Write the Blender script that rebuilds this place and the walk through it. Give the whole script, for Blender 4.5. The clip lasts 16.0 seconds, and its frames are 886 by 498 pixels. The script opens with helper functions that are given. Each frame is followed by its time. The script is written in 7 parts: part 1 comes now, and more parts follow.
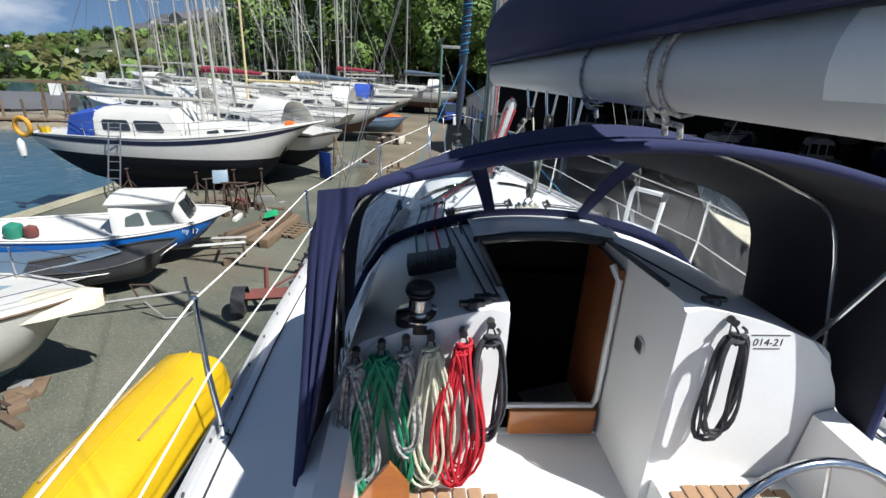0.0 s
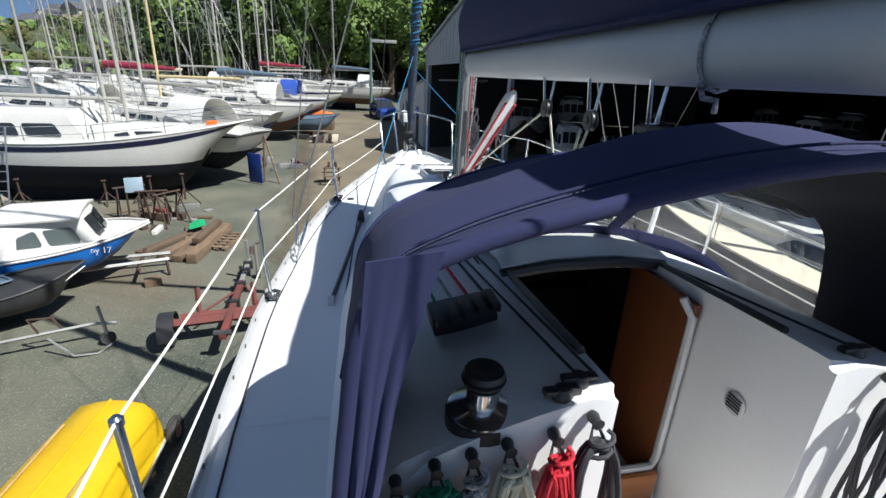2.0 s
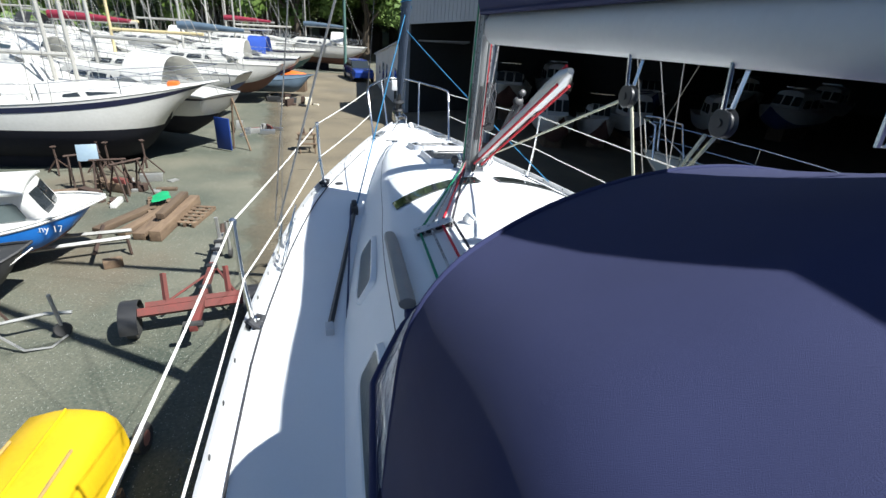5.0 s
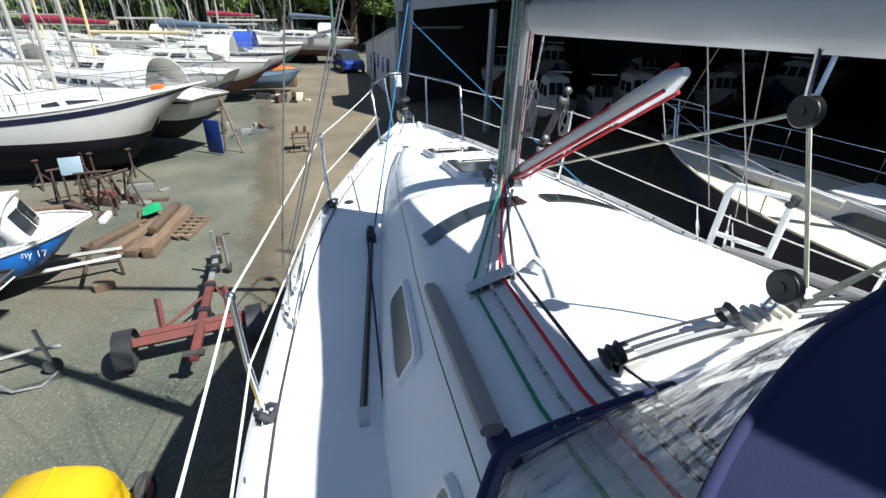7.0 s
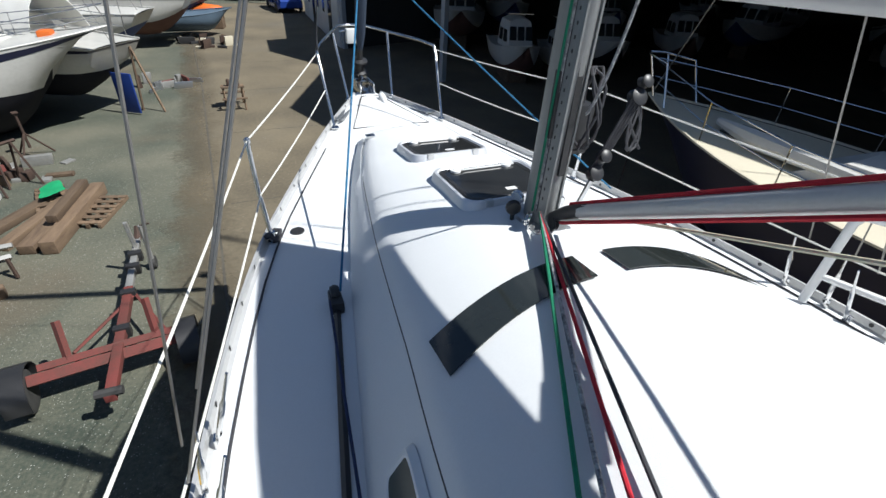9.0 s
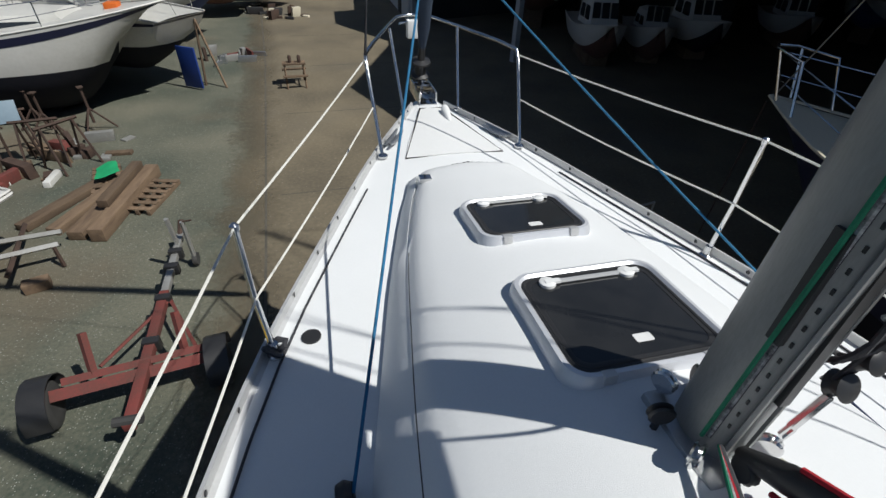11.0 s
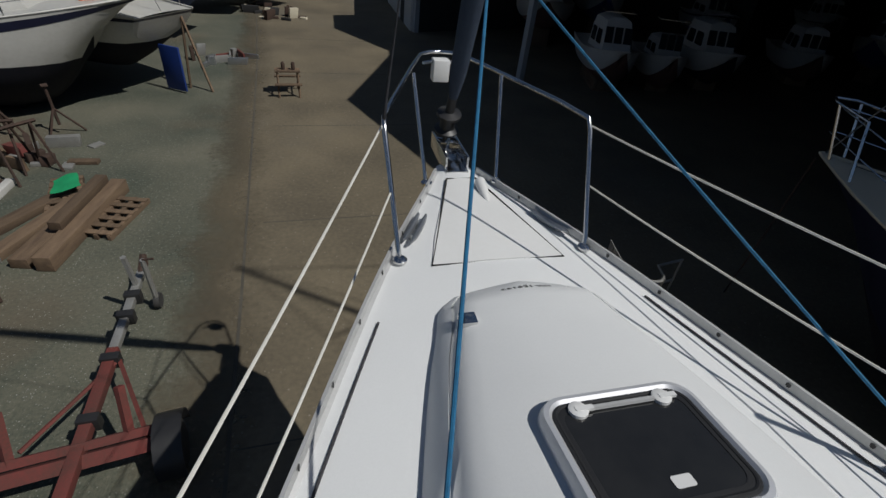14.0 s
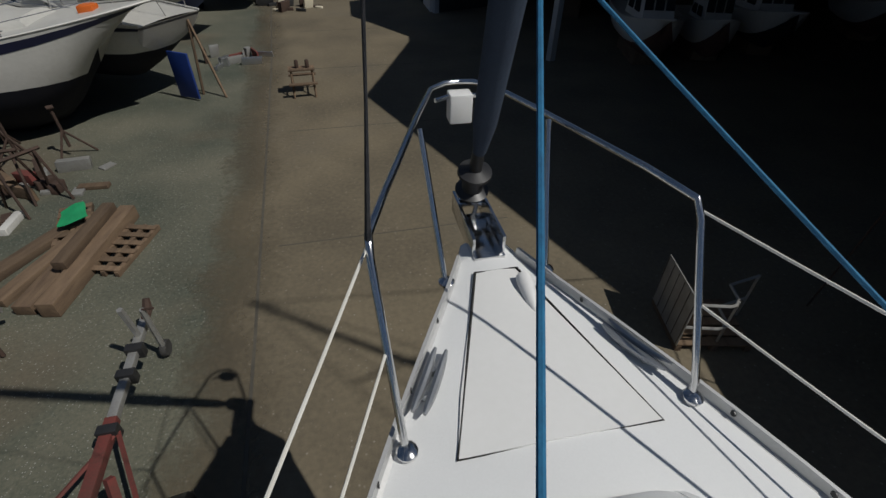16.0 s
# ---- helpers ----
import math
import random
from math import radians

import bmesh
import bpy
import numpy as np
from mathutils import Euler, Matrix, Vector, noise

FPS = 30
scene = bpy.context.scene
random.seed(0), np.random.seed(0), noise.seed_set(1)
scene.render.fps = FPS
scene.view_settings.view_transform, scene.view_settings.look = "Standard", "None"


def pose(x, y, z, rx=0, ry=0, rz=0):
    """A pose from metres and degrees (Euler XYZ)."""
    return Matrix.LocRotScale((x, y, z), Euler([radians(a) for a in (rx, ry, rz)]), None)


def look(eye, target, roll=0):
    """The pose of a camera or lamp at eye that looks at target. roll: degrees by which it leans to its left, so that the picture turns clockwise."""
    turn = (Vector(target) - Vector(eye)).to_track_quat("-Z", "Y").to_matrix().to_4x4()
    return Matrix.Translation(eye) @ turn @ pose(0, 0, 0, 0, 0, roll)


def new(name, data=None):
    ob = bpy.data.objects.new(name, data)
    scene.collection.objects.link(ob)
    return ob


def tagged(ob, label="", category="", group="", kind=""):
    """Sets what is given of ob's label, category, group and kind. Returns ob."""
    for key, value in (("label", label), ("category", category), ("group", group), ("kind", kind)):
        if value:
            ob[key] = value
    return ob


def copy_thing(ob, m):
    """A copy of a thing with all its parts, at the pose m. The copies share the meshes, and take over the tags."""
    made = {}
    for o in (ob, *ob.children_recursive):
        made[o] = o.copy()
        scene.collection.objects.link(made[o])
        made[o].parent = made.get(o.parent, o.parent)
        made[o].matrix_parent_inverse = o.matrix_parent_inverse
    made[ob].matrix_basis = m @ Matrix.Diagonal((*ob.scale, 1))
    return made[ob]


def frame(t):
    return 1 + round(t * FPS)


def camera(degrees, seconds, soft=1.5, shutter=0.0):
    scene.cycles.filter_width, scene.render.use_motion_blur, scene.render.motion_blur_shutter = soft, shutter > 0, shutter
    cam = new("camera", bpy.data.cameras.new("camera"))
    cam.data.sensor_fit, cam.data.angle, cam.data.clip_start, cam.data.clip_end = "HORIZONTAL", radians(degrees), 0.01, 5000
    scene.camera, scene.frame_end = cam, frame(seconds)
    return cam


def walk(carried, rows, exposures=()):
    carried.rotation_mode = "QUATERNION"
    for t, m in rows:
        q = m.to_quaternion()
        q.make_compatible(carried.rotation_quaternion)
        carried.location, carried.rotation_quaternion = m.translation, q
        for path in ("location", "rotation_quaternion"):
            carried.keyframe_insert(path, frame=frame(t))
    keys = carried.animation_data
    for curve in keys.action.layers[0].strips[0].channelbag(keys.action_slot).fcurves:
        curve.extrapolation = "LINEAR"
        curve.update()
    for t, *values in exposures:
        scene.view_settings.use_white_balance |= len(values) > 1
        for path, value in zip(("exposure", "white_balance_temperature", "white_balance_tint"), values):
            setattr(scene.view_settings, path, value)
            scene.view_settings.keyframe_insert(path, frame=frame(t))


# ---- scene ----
cam = camera(86.5, 16.0)
METRES, EYE, TILT, LEAN, TURN = 7.0, 4.6, -21.0, 0.0, 8.0
PATH = [
    (0, (-0.754, 0.542, 4.766), (-0.619, 2.394, 4.024), 2.8),
    (0.5, (-0.839, 0.716, 4.731), (-0.604, 2.575, 4.033), 2.7),
    (1, (-0.944, 0.937, 4.722), (-0.598, 2.779, 4.024), 2.9),
    (1.5, (-1.013, 1.028, 4.704), (-0.717, 2.847, 3.928), 4.2),
    (2, (-1.046, 1.209, 4.692), (-0.644, 3.021, 3.946), 2.8),
    (2.5, (-1.152, 1.45, 4.695), (-0.606, 3.23, 3.967), 4.2),
    (3, (-1.166, 1.555, 4.727), (-0.545, 3.303, 3.981), 4.2),
    (3.5, (-1.095, 1.635, 4.711), (-0.649, 3.429, 3.948), 3.1),
    (6, (-1.251, 2.172, 4.694), (-0.72, 3.866, 3.773), 5.1),
    (6.5, (-1.268, 2.359, 4.689), (-0.76, 4.071, 3.789), 5.0),
    (7, (-1.252, 2.587, 4.705), (-0.75, 4.29, 3.784), 1.6),
    (7.5, (-1.247, 2.806, 4.702), (-0.72, 4.482, 3.746), 1.9),
    (8, (-1.22, 3.176, 4.691), (-0.573, 4.792, 3.705), 2.6),
    (10.5, (-0.902, 4.662, 4.681), (-0.257, 6.091, 3.439), 4.1),
    (11, (-0.824, 4.916, 4.693), (-0.399, 6.458, 3.492), 2.5),
    (11.5, (-0.765, 5.192, 4.676), (-0.441, 6.783, 3.507), 3.8),
    (12, (-0.788, 5.495, 4.624), (-0.382, 7.057, 3.443), 4.0),
    (12.5, (-0.875, 5.694, 4.65), (-0.392, 7.238, 3.475), 3.1),
    (13, (-0.92, 5.704, 4.68), (-0.408, 7.248, 3.516), 2.5),
    (13.5, (-0.891, 5.809, 4.663), (-0.381, 7.353, 3.499), 4.7),
    (14, (-0.814, 6.049, 4.661), (-0.328, 7.591, 3.483), 6.8),
    (14.5, (-0.728, 6.314, 4.667), (-0.246, 7.846, 3.476), 5.7),
    (15, (-0.651, 6.55, 4.663), (-0.179, 8.072, 3.455), 3.7),
    (15.5, (-0.562, 6.796, 4.677), (-0.201, 8.326, 3.44), 1.5),
    (16, (-0.543, 7.043, 4.659), (-0.201, 8.561, 3.402), 1.3),
]
walk(cam, [(t, look(eye, target, roll)) for t, eye, target, roll in PATH],
     exposures=[(0, 0.67, 6120, 8), (1.5, 0.67, 6120, 8), (2.5, 0.85, 6120, 7), (3.5, 1.10, 6070, 6), (7, 0.93, 6070, 6), (8, 0.81, 6070, 7), (10.5, -0.07, 6220, 7), (11.5, -0.17, 6270, 7), (12.5, -0.55, 6270, 7), (14, -0.80, 6320, 8), (16, -0.85, 6420, 8)])

# ---- light ----
SUN = Vector((0.593, -0.442, 1.0)).normalized()      # towards the sun
world = bpy.data.worlds.new("sky")
scene.world = world
world.use_nodes = True
wn = world.node_tree
sky = wn.nodes.new("ShaderNodeTexSky")
sky.sky_type = "NISHITA"
sky.sun_disc = False
sky.sun_elevation = math.asin(SUN.z)
sky.sun_rotation = math.atan2(SUN.x, SUN.y)
sky.ozone_density, sky.dust_density, sky.air_density = 3.0, 0.15, 1.0
up, nz, tcs = wn.nodes.new("ShaderNodeVectorMath"), wn.nodes.new("ShaderNodeVectorMath"), wn.nodes.new("ShaderNodeTexCoord")
up.inputs[1].default_value, nz.operation = (0, 0, 0.24), "NORMALIZE"
wn.links.new(tcs.outputs["Generated"], up.inputs[0])
wn.links.new(up.outputs[0], nz.inputs[0])
wn.links.new(nz.outputs[0], sky.inputs[0])
bg = wn.nodes["Background"]
# broken white cloud over the clear sky
tcw, cn_, cr_, cm_ = wn.nodes.new("ShaderNodeTexCoord"), wn.nodes.new("ShaderNodeTexNoise"), wn.nodes.new("ShaderNodeMapRange"), wn.nodes.new("ShaderNodeMix")
mpw = wn.nodes.new("ShaderNodeMapping")
mpw.inputs["Scale"].default_value, mpw.inputs["Location"].default_value = (1.0, 1.0, 2.6), (0.35, 0.1, 0.0)
wn.links.new(tcw.outputs["Generated"], mpw.inputs[0])
wn.links.new(mpw.outputs[0], cn_.inputs[0])
cn_.inputs["Scale"].default_value, cn_.inputs["Detail"].default_value, cn_.inputs["Roughness"].default_value = 3.2, 9, 0.55
cr_.inputs[1].default_value, cr_.inputs[2].default_value, cr_.inputs[4].default_value = 0.54, 0.70, 0.75
wn.links.new(cn_.outputs[0], cr_.inputs[0])
cm_.data_type = "RGBA"
wn.links.new(cr_.outputs[0], cm_.inputs[0])
wn.links.new(sky.outputs[0], cm_.inputs[6])
cm_.inputs[7].default_value = (9.0, 9.2, 9.8, 1)
wn.links.new(cm_.outputs[2], bg.inputs[0])
bg.inputs[1].default_value = 0.055
sun = new("sun", bpy.data.lights.new("sun", "SUN"))
sun.data.energy, sun.data.angle, sun.data.color = 5.0, radians(0.55), (1.0, 0.955, 0.90)
sun.matrix_world = look(SUN * 40, (0, 0, 0))


# ---- materials ----
def mat(name, col, rough=0.5, metal=0.0, col2=None, scale=3.0, fine=60.0, var=0.5, bump=0.0, bscale=None, rand=0.0, stretch=None, coat=0.0):
    """Two scales of noise between col and col2, with a fine bump."""
    m = bpy.data.materials.new(name)
    m.use_nodes = True
    nt = m.node_tree
    N, Lk = nt.nodes, nt.links.new
    b = N["Principled BSDF"]
    b.inputs["Roughness"].default_value, b.inputs["Metallic"].default_value = rough, metal
    b.inputs["Coat Weight"].default_value = coat
    col2 = col2 or tuple(c * 0.7 for c in col)
    tc = N.new("ShaderNodeTexCoord")
    src = tc.outputs["Object"]
    if stretch:
        mp = N.new("ShaderNodeMapping")
        mp.inputs["Scale"].default_value = stretch
        Lk(src, mp.inputs[0])
        src = mp.outputs[0]
    n1, n2 = N.new("ShaderNodeTexNoise"), N.new("ShaderNodeTexNoise")
    n1.inputs["Scale"].default_value, n1.inputs["Detail"].default_value = scale, 5
    n2.inputs["Scale"].default_value, n2.inputs["Detail"].default_value = fine, 4
    Lk(src, n1.inputs[0]), Lk(src, n2.inputs[0])
    mx = N.new("ShaderNodeMath")
    mx.operation = "MULTIPLY_ADD"
    Lk(n1.outputs[0], mx.inputs[0])
    mx.inputs[1].default_value = 0.65
    h = N.new("ShaderNodeMath")
    h.operation = "MULTIPLY"
    Lk(n2.outputs[0], h.inputs[0])
    h.inputs[1].default_value = 0.35
    Lk(h.outputs[0], mx.inputs[2])
    rp = N.new("ShaderNodeMapRange")
    rp.inputs[1].default_value, rp.inputs[2].default_value = 0.5 - 0.28 / max(var, 0.05) * 0.5, 0.5 + 0.28 / max(var, 0.05) * 0.5
    Lk(mx.outputs[0], rp.inputs[0])
    mix = N.new("ShaderNodeMix")
    mix.data_type = "RGBA"
    mix.inputs[6].default_value, mix.inputs[7].default_value = (*col, 1), (*col2, 1)
    Lk(rp.outputs[0], mix.inputs[0])
    out = mix.outputs[2]
    if rand:
        oi = N.new("ShaderNodeObjectInfo")
        hs = N.new("ShaderNodeHueSaturation")
        mr = N.new("ShaderNodeMapRange")
        mr.inputs[3].default_value, mr.inputs[4].default_value = 1 - rand, 1 + rand
        Lk(oi.outputs["Random"], mr.inputs[0])
        Lk(mr.outputs[0], hs.inputs["Value"])
        Lk(out, hs.inputs["Color"])
        out = hs.outputs[0]
    Lk(out, b.inputs["Base Color"])
    if bump:
        bp = N.new("ShaderNodeBump")
        bp.inputs["Strength"].default_value, bp.inputs["Distance"].default_value = 0.6, bump
        n3 = N.new("ShaderNodeTexNoise")
        n3.inputs["Scale"].default_value, n3.inputs["Detail"].default_value = bscale or fine, 6
        Lk(src, n3.inputs[0])
        Lk(n3.outputs[0], bp.inputs["Height"])
        Lk(bp.outputs[0], b.inputs["Normal"])
    return m


def clear_glass(name, tint=(0.9, 0.92, 0.92), haze=0.12, rough=0.06):
    """A thin clear sheet: mostly see-through with some gloss and a little scratched haze."""
    m = bpy.data.materials.new(name)
    m.use_nodes = True
    nt = m.node_tree
    N, Lk = nt.nodes, nt.links.new
    N.remove(N["Principled BSDF"])
    tr, gl, df = N.new("ShaderNodeBsdfTransparent"), N.new("ShaderNodeBsdfGlossy"), N.new("ShaderNodeBsdfDiffuse")
    tr.inputs[0].default_value = (*tint, 1)
    gl.inputs["Roughness"].default_value = rough
    df.inputs[0].default_value = (0.75, 0.75, 0.72, 1)
    tc, ns = N.new("ShaderNodeTexCoord"), N.new("ShaderNodeTexNoise")
    mp = N.new("ShaderNodeMapping")
    mp.inputs["Scale"].default_value = (2.0, 9.0, 5.0)
    mp.inputs["Rotation"].default_value = (0.3, 0.2, 0.8)
    Lk(tc.outputs["Object"], mp.inputs[0])
    Lk(mp.outputs[0], ns.inputs[0])
    ns.inputs["Scale"].default_value, ns.inputs["Detail"].default_value = 2.5, 8
    rp = N.new("ShaderNodeMapRange")
    rp.inputs[1].default_value, rp.inputs[2].default_value, rp.inputs[4].default_value = 0.48, 0.75, haze * 4
    Lk(ns.outputs[0], rp.inputs[0])
    m1, m2 = N.new("ShaderNodeMixShader"), N.new("ShaderNodeMixShader")
    fr, pw, sc = N.new("ShaderNodeLayerWeight"), N.new("ShaderNodeMath"), N.new("ShaderNodeMath")
    pw.operation, sc.operation = "POWER", "MULTIPLY_ADD"
    pw.inputs[1].default_value, sc.inputs[1].default_value, sc.inputs[2].default_value = 4.0, 0.9, 0.05
    Lk(fr.outputs["Facing"], pw.inputs[0]), Lk(pw.outputs[0], sc.inputs[0])
    wv, bp = N.new("ShaderNodeTexNoise"), N.new("ShaderNodeBump")
    wv.inputs["Scale"].default_value, wv.inputs["Detail"].default_value = 1.6, 5
    Lk(mp.outputs[0], wv.inputs[0])
    bp.inputs["Strength"].default_value, bp.inputs["Distance"].default_value = 0.9, 0.03
    Lk(wv.outputs[0], bp.inputs["Height"])
    Lk(bp.outputs[0], gl.inputs["Normal"]), Lk(bp.outputs[0], fr.inputs["Normal"])
    Lk(sc.outputs[0], m1.inputs[0])
    Lk(tr.outputs[0], m1.inputs[1])
    Lk(gl.outputs[0], m1.inputs[2])
    Lk(rp.outputs[0], m2.inputs[0])
    Lk(m1.outputs[0], m2.inputs[1])
    Lk(df.outputs[0], m2.inputs[2])
    Lk(m2.outputs[0], N["Material Output"].inputs[0])
    return m


M_GEL = mat("gelcoat_white", (0.80, 0.80, 0.79), 0.32, 0, (0.70, 0.70, 0.68), 2.0, 40, 0.35, 0.0006, 300, coat=0.1)
M_NONSKID = mat("deck_paint", (0.78, 0.79, 0.79), 0.55, 0, (0.68, 0.69, 0.69), 1.7, 120, 0.4, 0.0015, 420)
M_ALU = mat("aluminium", (0.55, 0.56, 0.57), 0.38, 0.9, (0.42, 0.43, 0.44), 4, 90, 0.5)
M_ALU_DULL = mat("anodised_aluminium", (0.60, 0.60, 0.60), 0.5, 0.45, (0.48, 0.48, 0.47), 5, 80, 0.5)
M_MAST = mat("weathered_mast_anodising", (0.30, 0.305, 0.30), 0.5, 0.5, (0.20, 0.205, 0.20), 3, 70, 0.7, stretch=(3, 3, 0.6))
M_PLASTIC = mat("cream_plastic", (0.62, 0.60, 0.52), 0.45, 0, (0.5, 0.48, 0.42), 8, 60, 0.4)
M_STEEL = mat("stainless_steel", (0.72, 0.72, 0.72), 0.16, 1.0, (0.6, 0.6, 0.6), 6, 90, 0.3)
M_WIRE = mat("white_coated_wire", (0.78, 0.77, 0.72), 0.45, 0, (0.62, 0.6, 0.53), 6, 60, 0.5)
M_SHROUD = mat("steel_wire", (0.32, 0.31, 0.29), 0.45, 0.7, (0.2, 0.19, 0.18), 8, 90, 0.5)
M_NAVY = mat("navy_canvas", (0.021, 0.026, 0.084), 0.95, 0, (0.014, 0.018, 0.060), 3.5, 500, 0.5, 0.0018, 900)
M_THREAD = mat("pale_thread", (0.045, 0.045, 0.075), 0.8)
M_MAHOGANY = mat("dark_mahogany", (0.17, 0.055, 0.018), 0.4, 0, (0.11, 0.035, 0.012), 3, 40, 0.6, stretch=(8, 8, 1))
M_BLACK = mat("black_plastic", (0.018, 0.018, 0.02), 0.42, 0, (0.03, 0.03, 0.03), 8, 90)
M_RUBBER = mat("rubber", (0.03, 0.03, 0.03), 0.8, 0, (0.05, 0.048, 0.045), 8, 90)
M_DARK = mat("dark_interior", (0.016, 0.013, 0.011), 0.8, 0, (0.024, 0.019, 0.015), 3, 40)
M_SMOKE = mat("smoked_acrylic", (0.018, 0.022, 0.022), 0.07, 0, (0.03, 0.035, 0.033), 3, 30, coat=0.3)
M_PERSPEX = mat("green_grey_acrylic", (0.030, 0.045, 0.038), 0.22, 0, (0.02, 0.032, 0.028), 3, 30)
M_PERSPEX.node_tree.nodes["Principled BSDF"].inputs["Specular IOR Level"].default_value = 0.3
M_WOOD = mat("varnished_mahogany", (0.42, 0.15, 0.035), 0.25, 0, (0.28, 0.085, 0.02), 3, 30, 0.6, 0.0004, 60, stretch=(1, 1, 9), coat=0.5)
M_TEAK = mat("teak", (0.36, 0.22, 0.12), 0.7, 0, (0.25, 0.15, 0.085), 5, 60, 0.6, 0.0008, 120, rand=0.12, stretch=(8, 1, 1))
M_CAULK = mat("black_caulk", (0.015, 0.014, 0.013), 0.7)
M_CLEAR = clear_glass("clear_vinyl", haze=0.05)
M_FRAME = mat("bright_anodised_frame", (0.74, 0.75, 0.77), 0.34, 0.35, (0.62, 0.63, 0.66), 5, 60, 0.4)
M_HATCH = mat("dusty_smoked_acrylic", (0.010, 0.011, 0.012), 0.10, 0, (0.030, 0.030, 0.030), 1.6, 12, 0.6)
M_GLASS = mat("dark_glass", (0.02, 0.025, 0.028), 0.05, 0, (0.03, 0.035, 0.04), 2, 20, coat=0.2)
M_ROPE = {
    "green": mat("green_rope", (0.015, 0.24, 0.12), 0.8, 0, (0.01, 0.14, 0.07), 30, 260, 0.7, 0.0015, 320),
    "red": mat("red_rope", (0.55, 0.015, 0.03), 0.8, 0, (0.36, 0.008, 0.02), 30, 260, 0.7, 0.0015, 320),
    "black": mat("black_rope", (0.022, 0.023, 0.028), 0.75, 0, (0.05, 0.05, 0.055), 30, 260, 0.7, 0.0015, 320),
    "grey": mat("flecked_rope", (0.55, 0.55, 0.53), 0.8, 0, (0.05, 0.05, 0.06), 45, 150, 1.0, 0.0015, 320),
    "cream": mat("cream_rope", (0.62, 0.58, 0.45), 0.8, 0, (0.4, 0.42, 0.3), 30, 200, 0.7, 0.0015, 320),
    "blue": mat("blue_rope", (0.018, 0.165, 0.32), 0.75, 0, (0.010, 0.085, 0.18), 30, 200, 0.7, 0.0015, 320),
    "navy": mat("navy_rope", (0.015, 0.03, 0.10), 0.75, 0, (0.01, 0.015, 0.05), 30, 200, 0.7, 0.0015, 320),
}


# ---- mesh helpers ----
def thing(name, label, category, loc=(0, 0, 0), rz=0.0, group="", kind=""):
    e = new(name)
    e.empty_display_size = 0.2
    e.matrix_basis = pose(*loc, 0, 0, rz)
    return tagged(e, label, category, group, kind)


def mesh_of(name, bm, material, sharp=38):
    me = bpy.data.meshes.new(name)
    bmesh.ops.recalc_face_normals(bm, faces=bm.faces[:])
    bm.to_mesh(me)
    bm.free()
    for m in (material if isinstance(material, (list, tuple)) else [material]):
        me.materials.append(m)
    me.polygons.foreach_set("use_smooth", [True] * len(me.polygons))
    me.set_sharp_from_angle(angle=radians(sharp))
    return me


def part(name, bm, material, parent, label="", sharp=38):
    """One mesh, in the coordinates of the thing it belongs to."""
    ob = new(name, mesh_of(name, bm, material, sharp))
    ob.parent = parent
    return tagged(ob, label)


def again(ob, m, parent=None):
    """The same mesh once more, under the same parent."""
    o = new(ob.name, ob.data)
    o.parent = parent or ob.parent
    o.matrix_basis = m
    return o


def solid(name, bm, material, label, category, kind="structure", sharp=38, group=""):
    return tagged(new(name, mesh_of(name, bm, material, sharp)), label, category, group, kind)


def box(bm, x0, x1, y0, y1, z0, z1, bev=0.0, m=None):
    vs = [bm.verts.new((x, y, z)) for x in (x0, x1) for y in (y0, y1) for z in (z0, z1)]
    fs = [bm.faces.new([vs[i] for i in q]) for q in ((0, 1, 3, 2), (4, 6, 7, 5), (0, 4, 5, 1), (2, 3, 7, 6), (0, 2, 6, 4), (1, 5, 7, 3))]
    if bev:
        es = list({e for f in fs for e in f.edges})
        r = bmesh.ops.bevel(bm, geom=es, offset=bev, segments=2, affect="EDGES", profile=0.6)
        vs = list({v for f in r["faces"] for v in f.verts} | {v for v in vs if v.is_valid})
    if m is not None:
        bmesh.ops.transform(bm, matrix=m, verts=[v for v in vs if v.is_valid])
    return bm


def B(*a, **k):
    return box(bmesh.new(), *a, **k)


def tube(bm, pts, r, n=8, closed=False, flat=1.0):
    """A round bar along pts; r one radius or one for each point."""
    pts = [Vector(p) for p in pts]
    k = len(pts)
    rs = r if isinstance(r, (list, tuple)) else [r] * k
    rings = []
    up = Vector((0, 0, 1))
    prev = None
    for i, p in enumerate(pts):
        a = pts[(i - 1) % k] if closed or i > 0 else p
        b = pts[(i + 1) % k] if closed or i < k - 1 else p
        d = (b - a)
        d = d.normalized() if d.length > 1e-9 else Vector((0, 1, 0))
        if prev is None:
            s = d.cross(up)
            if s.length < 0.05:
                s = d.cross(Vector((1, 0, 0)))
        else:
            s = prev - d * prev.dot(d)
            if s.length < 1e-5:
                s = d.cross(up)
        s.normalize()
        prev = s
        w = d.cross(s)
        rings.append([bm.verts.new(p + (s * math.cos(t) + w * math.sin(t) * flat) * rs[i]) for t in [2 * math.pi * j / n for j in range(n)]])
    for i in range(k if closed else k - 1):
        A, C = rings[i], rings[(i + 1) % k]
        for j in range(n):
            bm.faces.new((A[j], A[(j + 1) % n], C[(j + 1) % n], C[j]))
    if not closed:
        bm.faces.new(rings[0]), bm.faces.new(rings[-1])
    return bm


def T(pts, r, n=8, closed=False, flat=1.0):
    return tube(bmesh.new(), pts, r, n, closed, flat)


